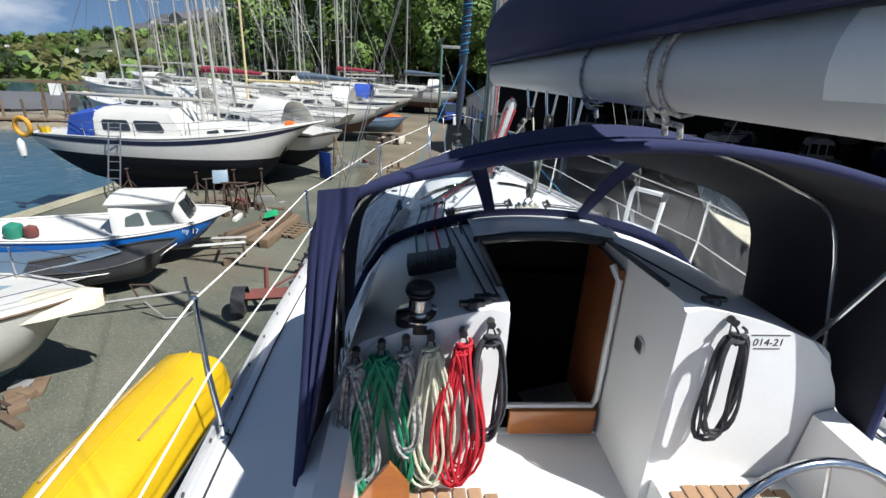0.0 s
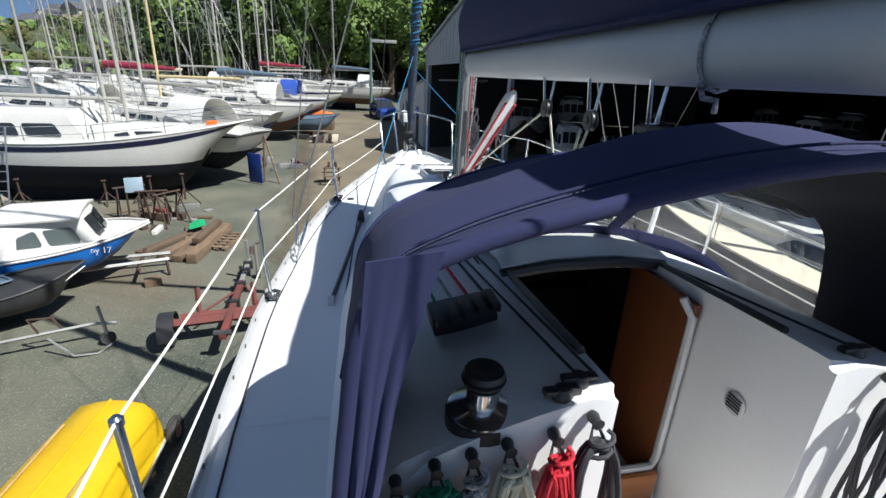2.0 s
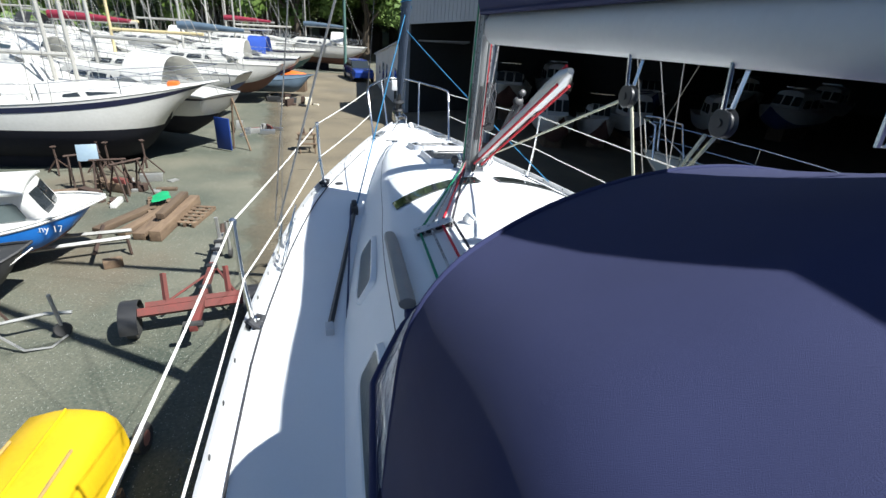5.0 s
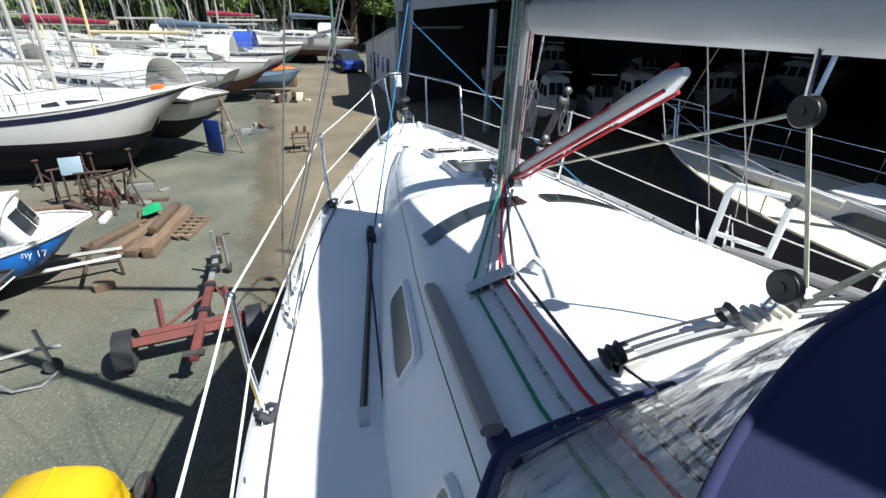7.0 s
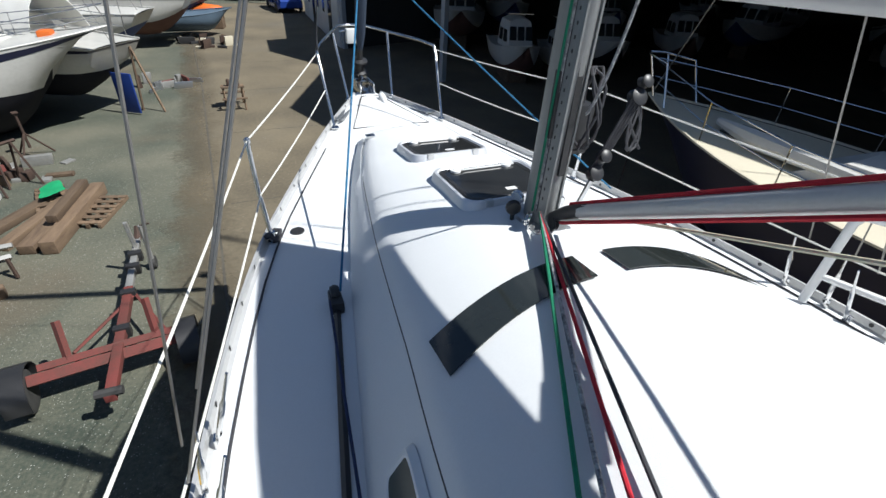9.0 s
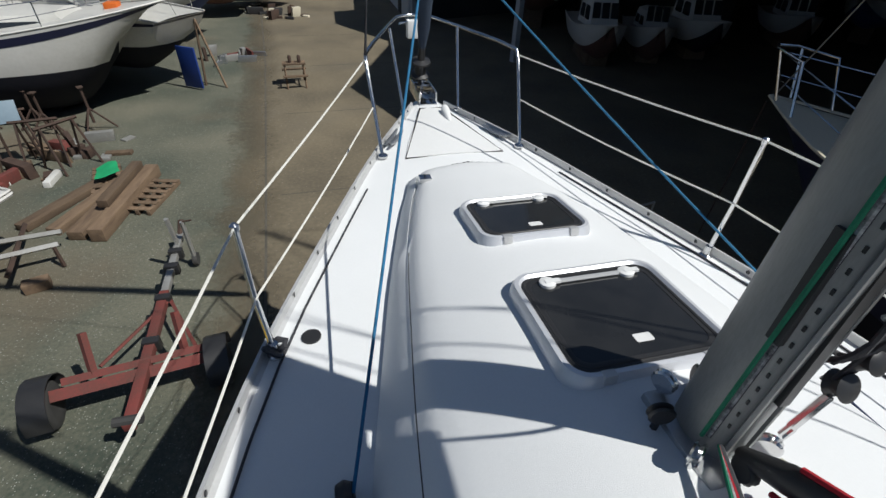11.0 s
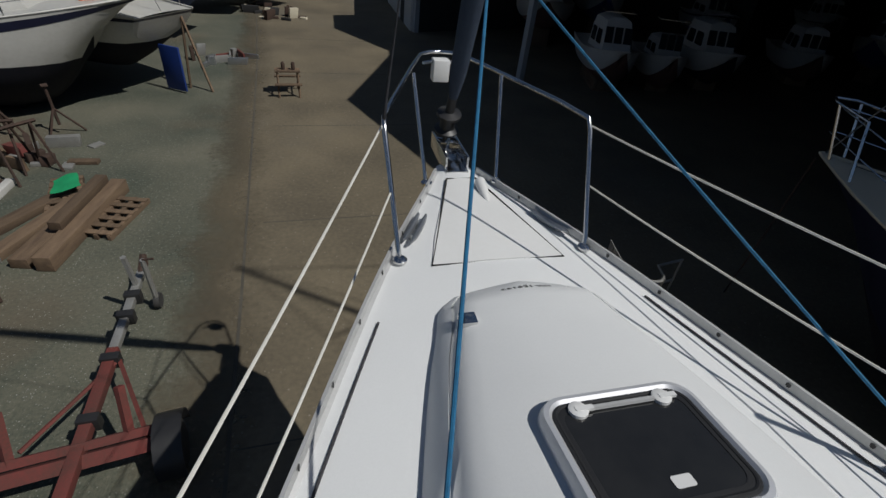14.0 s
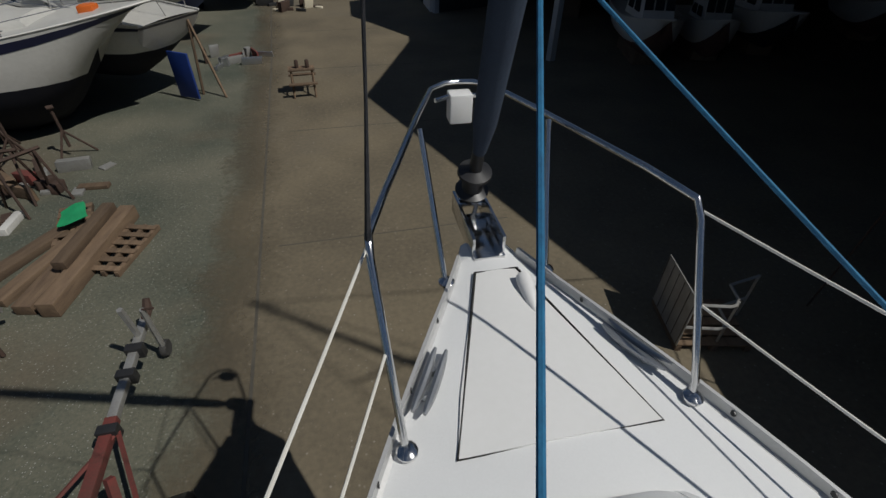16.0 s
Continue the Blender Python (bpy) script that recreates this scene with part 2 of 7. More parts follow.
def loft(bm, rows, cap=False, ring=False):
    g = [[bm.verts.new(p) for p in row] for row in rows]
    n = len(g[0])
    for a, b in zip(g, g[1:]):
        for j in range(n if ring else n - 1):
            q = (a[j], a[(j + 1) % n], b[(j + 1) % n], b[j])
            if len({tuple(v.co) for v in q}) > 2:
                bm.faces.new(q)
    if cap:
        bm.faces.new(g[0]), bm.faces.new(g[-1])
    return bm


def L(rows, cap=False, ring=False, thick=0.0):
    bm = loft(bmesh.new(), rows, cap, ring)
    bmesh.ops.remove_doubles(bm, verts=bm.verts[:], dist=1e-5)
    if thick:
        bmesh.ops.recalc_face_normals(bm, faces=bm.faces[:])
        bmesh.ops.solidify(bm, geom=bm.faces[:], thickness=thick)
    return bm


def prism(bm, poly, z0, z1, m=None):
    """A flat outline (x, y) raised from z0 to z1."""
    a = [bm.verts.new((x, y, z0)) for x, y in poly]
    b = [bm.verts.new((x, y, z1)) for x, y in poly]
    n = len(poly)
    bm.faces.new(a), bm.faces.new(b)
    for i in range(n):
        bm.faces.new((a[i], a[(i + 1) % n], b[(i + 1) % n], b[i]))
    if m is not None:
        bmesh.ops.transform(bm, matrix=m, verts=a + b)
    return bm


def turned(bm, profile, n=20, m=None):
    """A lathe-turned body: profile rows of (radius, z)."""
    rows = [[(r * math.cos(2 * math.pi * j / n), r * math.sin(2 * math.pi * j / n), z) for j in range(n)] for r, z in profile]
    nb = loft(bmesh.new(), rows, True, True)
    bmesh.ops.remove_doubles(nb, verts=nb.verts[:], dist=1e-6)
    if m is not None:
        nb.transform(m)
    me = bpy.data.meshes.new("tmp")
    nb.to_mesh(me)
    nb.free()
    bm.from_mesh(me)
    bpy.data.meshes.remove(me)
    return bm


def rounded(w, h, r, n=5):
    """A rectangle with round corners, about the origin."""
    out = []
    for cx, cy, a0 in ((w / 2 - r, h / 2 - r, 0), (-w / 2 + r, h / 2 - r, 90), (-w / 2 + r, -h / 2 + r, 180), (w / 2 - r, -h / 2 + r, 270)):
        for i in range(n + 1):
            a = radians(a0 + 90 * i / n)
            out.append((cx + r * math.cos(a), cy + r * math.sin(a)))
    return out


def lerp_table(tab, y):
    if y <= tab[0][0]:
        return tab[0][1]
    for (a, u), (b, v) in zip(tab, tab[1:]):
        if y <= b:
            f = (y - a) / (b - a)
            return u + (v - u) * f
    return tab[-1][1]


def smooth_table(tab, y, w=0.22):
    return sum(lerp_table(tab, y + d * w) for d in (-1, -0.5, 0, 0.5, 1)) / 5


def sag(a, b, drop, n=8):
    a, b = Vector(a), Vector(b)
    return [a.lerp(b, i / n) - Vector((0, 0, 4 * drop * (i / n) * (1 - i / n))) for i in range(n + 1)]


# ---- ground, water, distance ----
M_GRAVEL = mat("compacted_gravel", (0.148, 0.142, 0.104), 0.9, 0, (0.050, 0.062, 0.046), 0.45, 22, 1.0, 0.02, 45)


def speckle(m, light, size, amount, stain, stain_amount):
    """Adds pale stones and broad coloured stains to a ground material."""
    nt = m.node_tree
    N, Lk = nt.nodes, nt.links.new
    b = N["Principled BSDF"]
    src = b.inputs["Base Color"].links[0].from_socket
    tc = N.new("ShaderNodeTexCoord")
    vo = N.new("ShaderNodeTexVoronoi")
    vo.inputs["Scale"].default_value, vo.inputs["Randomness"].default_value = size, 1.0
    Lk(tc.outputs["Object"], vo.inputs[0])
    sp = N.new("ShaderNodeSeparateColor")
    Lk(vo.outputs["Color"], sp.inputs[0])
    th = N.new("ShaderNodeMapRange")
    th.inputs[1].default_value, th.inputs[2].default_value = 1 - amount, 1.0
    Lk(sp.outputs[0], th.inputs[0])
    near = N.new("ShaderNodeMapRange")
    near.inputs[1].default_value, near.inputs[2].default_value, near.inputs[3].default_value, near.inputs[4].default_value = 0.18, 0.34, 1.0, 0.0
    Lk(vo.outputs["Distance"], near.inputs[0])
    mu = N.new("ShaderNodeMath")
    mu.operation = "MULTIPLY"
    Lk(th.outputs[0], mu.inputs[0]), Lk(near.outputs[0], mu.inputs[1])
    big = N.new("ShaderNodeTexNoise")
    big.inputs["Scale"].default_value, big.inputs["Detail"].default_value = 0.22, 6
    Lk(tc.outputs["Object"], big.inputs[0])
    st = N.new("ShaderNodeMapRange")
    st.inputs[1].default_value, st.inputs[2].default_value, st.inputs[4].default_value = 0.54, 0.70, stain_amount
    Lk(big.outputs[0], st.inputs[0])
    m1, m2 = N.new("ShaderNodeMix"), N.new("ShaderNodeMix")
    m1.data_type = m2.data_type = "RGBA"
    Lk(st.outputs[0], m1.inputs[0]), Lk(src, m1.inputs[6])
    m1.inputs[7].default_value = (*stain, 1)
    Lk(mu.outputs[0], m2.inputs[0]), Lk(m1.outputs[2], m2.inputs[6])
    m2.inputs[7].default_value = (*light, 1)
    Lk(m2.outputs[2], b.inputs["Base Color"])
    return m


speckle(M_GRAVEL, (0.34, 0.34, 0.30), 38, 0.36, (0.135, 0.10, 0.065), 0.8)
M_CONC = speckle(mat("worn_concrete", (0.182, 0.150, 0.098), 0.85, 0, (0.105, 0.088, 0.060), 0.5, 14, 0.95, 0.006, 50), (0.26, 0.23, 0.18), 22, 0.12, (0.12, 0.108, 0.085), 0.6)
M_WATER = mat("harbour_water", (0.03, 0.075, 0.10), 0.08, 0, (0.04, 0.09, 0.115), 0.1, 2, 0.5, 0.12, 1.2)
M_STONE = mat("quay_stone", (0.30, 0.28, 0.20), 0.9, 0, (0.16, 0.15, 0.11), 0.8, 12, 0.8, 0.03, 8)

QUAY = [(-13.5, -60), (-12.6, 5), (-12.1, 13.5), (-11.4, 17.3), (-12.0, 23), (-15.5, 29), (-17, 40), (-19, 60), (-22, 72)]
bm = bmesh.new()
poly = QUAY + [(120, 72), (120, -60)]
prism(bm, poly, -2.6, 0.0)
solid("ground", bm, M_GRAVEL, "grey-green compacted gravel boatyard ground with dusty patches", "ground", sharp=30)
bm = bmesh.new()
tube(bm, [(x, y, 0.03) for x, y in QUAY[:6]], 0.16, 4)
solid("quay_edge", bm, M_STONE, "low worn stone edge of the quay beside the water", "quay")
bm = B(-600, 20, -60, 400, -2.2, -1.25)
solid("water", bm, M_WATER, "rippled blue-green harbour water", "water")
bm = bmesh.new()
CONC = [(-1.75, -10), (-1.85, 8), (-1.98, 11.4), (-2.25, 17), (-2.5, 22), (-3.2, 32), (-3.4, 44), (3.3, 46), (40, 46), (40, -10)]
prism(bm, [(x - 1.0, y) if x < 0 else (x, y) for x, y in CONC], 0.002, 0.006)
def worn_edge(m):
    """Lets the concrete thin out over the gravel along its west side."""
    N, Lk = m.node_tree.nodes, m.node_tree.links.new
    def calc(op, a, b, c=None):
        q = N.new("ShaderNodeMath")
        q.operation = op
        for i, v in enumerate((a, b, c)):
            if isinstance(v, (int, float)):
                q.inputs[i].default_value = v
            elif v is not None:
                Lk(v, q.inputs[i])
        return q.outputs[0]
    tc, sp, n1, n2 = N.new("ShaderNodeTexCoord"), N.new("ShaderNodeSeparateXYZ"), N.new("ShaderNodeTexNoise"), N.new("ShaderNodeTexNoise")
    Lk(tc.outputs["Object"], sp.inputs[0]), Lk(tc.outputs["Object"], n1.inputs[0]), Lk(tc.outputs["Object"], n2.inputs[0])
    n1.inputs["Scale"].default_value, n1.inputs["Detail"].default_value = 0.7, 6
    n2.inputs["Scale"].default_value, n2.inputs["Detail"].default_value = 9, 5
    edge = calc("MULTIPLY_ADD", calc("MULTIPLY_ADD", sp.outputs[1], 0.00095, 0.008), sp.outputs[1], 2.18)
    off = calc("ADD", sp.outputs[0], edge)
    off = calc("MULTIPLY_ADD", calc("SUBTRACT", n1.outputs[0], 0.5), 1.3, off)
    off = calc("MULTIPLY_ADD", calc("SUBTRACT", n2.outputs[0], 0.5), 0.6, off)
    rp = N.new("ShaderNodeMapRange")
    rp.inputs[1].default_value, rp.inputs[2].default_value = -0.45, 0.75
    Lk(off, rp.inputs[0]), Lk(rp.outputs[0], N["Principled BSDF"].inputs["Alpha"])


worn_edge(M_CONC)
solid("road", bm, M_CONC, "tan worn concrete roadway through the boatyard", "concrete road")
bm = bmesh.new()
for (xa, ya), (xb, yb) in zip(CONC[:6], CONC[1:7]):
    prism(bm, [(xa - 0.02, ya), (xb - 0.02, yb), (xb + 0.02, yb), (xa + 0.02, ya)], -0.02, 0.008)
for y in (9.0, 13.2, 17.4, 21.6, 25.8):
    prism(bm, [(-1.8, y), (2.0, y + 0.1), (2.0, y + 0.12), (-1.8, y + 0.02)], -0.02, 0.008)
solid("road_joint", bm, mat("dark_joint", (0.06, 0.055, 0.045), 0.95, 0, (0.1, 0.09, 0.07), 2, 12, 0.9), "dark dirt-filled joints of the concrete road", "joint")
M_GREYBAR = mat("grey_lettering", (0.25, 0.25, 0.26), 0.5)
# ---- the yacht underfoot ----
HB = [(-2.2, 1.30), (-0.5, 1.50), (1.0, 1.59), (3.0, 1.63), (4.0, 1.60), (5.0, 1.47), (5.8, 1.31), (6.35, 1.15), (7.0, 0.88), (7.4, 0.71), (7.76, 0.545), (8.1, 0.37), (8.4, 0.21), (8.66, 0.06)]
ZD = [(-2.2, 3.16), (4.5, 3.17), (6.3, 3.205), (7.2, 3.25), (7.8, 3.29), (8.66, 3.33)]
WB = [(2.0, 1.16), (3.0, 1.13), (4.0, 1.075), (4.6, 0.99), (5.0, 0.92), (5.75, 0.79), (6.45, 0.64), (6.85, 0.54), (7.2, 0.44), (7.34, 0.37)]
ZS = [(2.0, 3.74), (3.0, 3.70), (4.0, 3.60), (4.6, 3.53), (5.2, 3.48), (6.0, 3.455), (6.6, 3.43), (7.0, 3.40), (7.34, 3.37)]
ZC = [(2.0, 3.97), (3.0, 3.90), (4.0, 3.80), (5.0, 3.68), (5.4, 3.645), (6.0, 3.605), (6.6, 3.52), (7.0, 3.46), (7.34, 3.405)]


def hb(y): return smooth_table(HB, y)
def zd(y): return smooth_table(ZD, y)
def wb(y): return smooth_table(WB, y, 0.12)


def wt(y): return wb(y) - lerp_table([(2, 0.18), (4, 0.22), (5, 0.19), (6.5, 0.10), (7.34, 0.07)], y)


def roof_z(x, y):
    """Height of the coachroof."""
    zs, zc = smooth_table(ZS, y, 0.15), smooth_table(ZC, y, 0.15)
    f = min(1.0, abs(x) / wt(y))
    return zs + (zc - zs) * (1 - f ** 2.2)


def deck_z(x, y): return zd(y) + 0.03 * (1 - (min(1, abs(x) / max(0.05, hb(y)))) ** 2)


yacht = thing("sailing_yacht", "white fibreglass sailing yacht propped ashore on the boatyard", "yacht")


def stations(a, b, n): return [a + (b - a) * i / n for i in range(n + 1)]


# hull
rows = []
for y in stations(-2.2, 8.66, 40):
    w, z = hb(y), zd(y)
    zk = lerp_table([(-2.2, 2.5), (0, 1.9), (3, 1.6), (6, 1.75), (7.5, 2.1), (8.3, 2.7), (8.66, 3.1)], y)
    half = [(w, z), (w * 0.99, z - 0.2), (w * 0.955, z - 0.55), (w * 0.86, z - 0.9 * (z - zk) * 0.75), (w * 0.55, zk + 0.15 * (z - zk)), (0, zk)]
    rows.append([(x, y, h) for x, h in half] + [(-x, y, h) for x, h in half[-2::-1]])
bm = L(rows)
bm.faces.new([v for v in sorted([v for v in bm.verts if abs(v.co.y + 2.2) < 1e-4], key=lambda v: math.atan2(v.co.x, v.co.z - 2.9))])
part("hull", bm, M_GEL, yacht, "white gelcoat hull")
part("keel", L([[(0.10 * f, y0 + 0.3 * s, z), (0.02, y1 + 0.3 * s, z), (-0.10 * f, y0 + 0.3 * s, z), (-0.02, y2 + 0.3 * s, z)] for z, s, f, y0, y1, y2 in ((0.0, 0, 1.6, 3.2, 4.0, 2.4), (0.2, 0, 1.3, 3.2, 4.0, 2.4), (1.75, 1, 1, 3.2, 4.1, 2.2))], True, True), M_BLACK, yacht, "dark antifouled fin keel")
# deck forward of the cockpit and the side decks beside it
rows = [[(hb(y) * f, y, deck_z(hb(y) * f, y)) for f in stations(-1, 1, 14)] for y in stations(7.2, 8.66, 14)]
part("deck", L(rows, thick=0.03), M_NONSKID, yacht, "white painted non-slip deck")
for s in (-1, 1):
    rows = [[(s * x, y, deck_z(x, y)) for x in stations(wb(y) - 0.06, hb(y), 6)] for y in stations(2.95, 7.2, 34)]
    part("deck", L(rows, thick=0.03), M_NONSKID, yacht)
    rows = [[(s * (1.10 + (hb(y) - 1.10) * f), y, deck_z(hb(y), y)) for f in stations(0, 1, 4)] for y in stations(-1.9, 2.95, 12)]
    part("side_deck", L(rows, thick=0.03), M_NONSKID, yacht)
    part("coaming", L([[(s * 1.14, y, 3.15), (s * 1.12, y, 3.42), (s * 1.05, y, 3.47), (s * 0.97, y, 3.44), (s * 0.93, y, 2.9)] for y in stations(-1.9, 2.05, 6)]), M_GEL, yacht)
    # seats and teak laths
    part("cockpit_seat", B(s * 0.33 if s > 0 else -0.98, 0.98 if s > 0 else -0.33, -1.9, 2.06, 2.45, 3.09, bev=0.03), M_GEL, yacht)
    for i in range(8):
        x = s * (0.40 + i * 0.066)
        lath = part("teak_lath", B(x - 0.028, x + 0.028, -1.7, 2.0 - (0.03 if i in (0, 7) else 0), 3.09, 3.102, bev=0.003), M_TEAK, yacht)
part("cockpit_sole", B(-0.98, 0.98, -1.95, 1.6, 2.40, 2.46), M_GEL, yacht)
part("bridge_deck", B(-0.42, 0.36, 1.55, 2.56, 2.46, 2.865, bev=0.02), M_GEL, yacht)
part("locker_board", prism(bmesh.new(), [(-0.12, 0.0), (0.10, 0.0), (0.10, 0.10), (0.02, 0.22), (-0.06, 0.10)], 0, 0.02, Matrix.Translation((-0.84, 1.95, 3.09)) @ Matrix.Rotation(radians(90), 4, "X")), M_WOOD, yacht, "orange varnished wooden locker board")
part("transom_deck", B(-1.28, 1.28, -2.2, -1.88, 3.02, 3.17, bev=0.02), M_GEL, yacht)


# coachroof: whole forward of the companionway, two cheeks beside it
def roof_section(y, lim=0.0):
    w1, w0, z0 = wt(y), wb(y), deck_z(wb(y), y)
    zs = roof_z(w1, y)
    pts = [(w0 + 0.012, z0 - 0.03), (w0, z0 + 0.03), (w1 + 0.28 * (w0 - w1), zs - 0.3 * (zs - z0)), (w1 + 0.02, zs - 0.055), (w1 - 0.004, zs - 0.014)]
    for i in range(9):
        x = (w1 - 0.045) + (lim - (w1 - 0.045)) * i / 8
        pts.append((x, roof_z(x, y)))
    return pts


rows = []
for y in stations(2.92, 7.34, 44):
    h = roof_section(y)
    rows.append([(-x, y, z) for x, z in h] + [(x, y, z) for x, z in h[-2::-1]])
last = rows[-1]
for k, (f, dy) in enumerate(((0.93, 0.05), (0.78, 0.10), (0.5, 0.15), (0.2, 0.17))):
    y = 7.34 + dy
    rows.append([(x * (0.55 + 0.45 * f), y, deck_z(x, y) - 0.005 + (z - deck_z(x, 7.34)) * f * (0.35 + 0.65 * (1 - abs(x) / 0.37) if f < 0.9 else 1)) for x, _, z in last])
part("coachroof", L(rows), M_NONSKID, yacht, "white rounded coachroof", 50)
PX, SX = -0.38, 0.30
for s, lim in ((-1, -PX), (1, SX)):
    rows = []
    for y in stations(2.06, 2.92, 6):
        h = roof_section(y, lim)
        rows.append([(s * x, y, z) for x, z in h] + [(s * lim, y, 2.45)])
    bm = L(rows)
    front = [v for v in bm.verts if abs(v.co.y - 2.06) < 1e-4]
    nb = [bm.verts.new((s * wb(2.06), 2.06, 2.45))]
    fv = sorted(front, key=lambda v: (round(s * -v.co.x, 4), v.co.z))
    bm.verts.ensure_lookup_table()
    bm.faces.new([nb[0]] + [v for v in [bm.verts[i] for i in range(len(rows[0]))]])
    bmesh.ops.bevel(bm, geom=[e for e in bm.edges if all(abs(v.co.y - 2.06) < 1e-4 for v in e.verts) and min(v.co.z for v in e.verts) > 3.3], offset=0.03, segments=3, affect="EDGES")
    part("coachroof_cheek", bm, M_GEL, yacht, "smooth white cabin bulkhead", 40)
# companionway
part("companionway_wall", B(PX, SX, 2.56, 2.60, 2.45, 2.87), M_GEL, yacht)
part("companionway_step", B(-0.21, 0.27, 2.525, 2.56, 2.885, 3.045, bev=0.02), M_WOOD, yacht, "varnished wooden sill board")
# inner faces, cheeks and step are near black: the cabin's shade as colour
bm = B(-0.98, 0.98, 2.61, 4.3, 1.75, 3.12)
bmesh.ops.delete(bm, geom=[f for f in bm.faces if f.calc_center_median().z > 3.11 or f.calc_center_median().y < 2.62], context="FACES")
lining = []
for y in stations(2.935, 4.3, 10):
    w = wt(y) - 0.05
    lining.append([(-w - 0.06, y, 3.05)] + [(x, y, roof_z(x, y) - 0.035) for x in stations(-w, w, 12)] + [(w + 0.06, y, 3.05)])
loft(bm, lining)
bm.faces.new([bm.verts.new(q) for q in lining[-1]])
part("cabin_interior", bm, M_DARK, yacht, "cabin inside, coloured near black for its shade")
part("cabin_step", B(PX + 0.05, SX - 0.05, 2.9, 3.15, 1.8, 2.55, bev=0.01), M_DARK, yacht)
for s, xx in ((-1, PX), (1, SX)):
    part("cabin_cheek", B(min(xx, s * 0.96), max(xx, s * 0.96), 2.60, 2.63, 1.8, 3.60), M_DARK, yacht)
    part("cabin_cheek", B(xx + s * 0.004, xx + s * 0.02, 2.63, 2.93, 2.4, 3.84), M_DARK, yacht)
# darker copy of the varnished wood, with the panel's shade in its colour
part("bulkhead_panel", B(0.262, 0.29, 2.57, 3.0, 2.9, 3.86, bev=0.004), M_MAHOGANY, yacht, "orange varnished mahogany panel")
part("companionway_frame", T([(PX + 0.02, 2.57, 3.05), (SX - 0.05, 2.57, 3.05), (SX - 0.03, 2.57, 3.10), (SX - 0.03, 2.58, 3.80), (SX - 0.06, 2.62, 3.87)], 0.018, 8), M_ALU_DULL, yacht, "grey aluminium door frame")
part("hatch_slide", L([[(x, y, roof_z(x, y) + 0.035 + dz) for x in stations(-0.42, 0.36, 10)] for y, dz in ((2.90, -0.06), (2.90, 0.0), (2.97, 0.015), (3.30, 0.0), (3.34, -0.03))]), M_GEL, yacht, "white sliding companionway hatch")
part("hatch_lip", T([(-0.42, 2.90, roof_z(0.42, 2.9) + 0.0), (-0.2, 2.885, roof_z(0.2, 2.9) + 0.01), (0.1, 2.885, roof_z(0.1, 2.9) + 0.01), (0.34, 2.90, roof_z(0.36, 2.9) + 0.0)], 0.026, 8), M_BLACK, yacht, "black rubber hatch seal")
for x in (PX - 0.012, SX + 0.012):
    part("hatch_runner", T([(x, 2.25, roof_z(x, 2.25) + 0.008), (x, 2.9, roof_z(x, 2.9) + 0.008)], 0.014, 6), M_BLACK, yacht)
# small round vent and number on the starboard side
bm = turned(bmesh.new(), [(0.045, 0.0), (0.045, 0.006), (0.038, 0.009), (0.0, 0.009)], 20, Matrix.Translation((SX - 0.001, 2.32, 3.60)) @ Matrix.Rotation(radians(-90), 4, "Y"))
vent = part("vent", bm, M_ALU_DULL, yacht, "small round grey vent")
for i in range(5):
    part("vent_slot", B(SX - 0.013, SX - 0.009, 2.29, 2.35, 3.575 + i * 0.012, 3.580 + i * 0.012), M_BLACK, vent)


def lettering(name, body, size, material, m, parent, label=""):
    cu = bpy.data.curves.new(name, "FONT")
    cu.body, cu.size, cu.extrude, cu.align_x = body, size, 0.0008, "CENTER"
    tmp = new(name, cu)
    me = bpy.data.meshes.new_from_object(tmp.evaluated_get(bpy.context.evaluated_depsgraph_get()))
    bpy.data.objects.remove(tmp)
    me.materials.append(material)
    ob = new(name, me)
    ob.parent, ob.matrix_basis = parent, m
    return tagged(ob, label)


bpy.context.view_layer.update()
num = lettering("number_lettering", "014-21", 0.046, M_BLACK, Matrix.Translation((0.665, 2.0592, 3.775)) @ Matrix.Rotation(radians(90), 4, "X"), yacht, "black registration number")
part("number_rule", B(0.585, 0.745, 2.0575, 2.0595, 3.822, 3.825), M_BLACK, yacht)
part("number_rule", B(0.61, 0.72, 2.0575, 2.0595, 3.760, 3.763), M_BLACK, yacht)

# registration number lying on the curved front of the coachroof, read from the bow
roof_front = bpy.data.objects["coachroof"]
for word, mid in (("SSR", 0.083), ("159193", -0.040)):
    reg = lettering("registration_lettering", word, 0.046, M_BLACK, Matrix(), yacht, "small black registration lettering on the coachroof front")
    bpy.context.view_layer.update()
    for v in reg.data.vertices:
        x, y = mid - 1.08 * v.co.x, 7.418 - v.co.y * 0.62
        hit, spot = roof_front.ray_cast(Vector((x, y, 5.0)), Vector((0, 0, -1)))[:2]
        v.co = (x, y, (spot.z if hit else 3.39) + 0.002 + v.co.z)

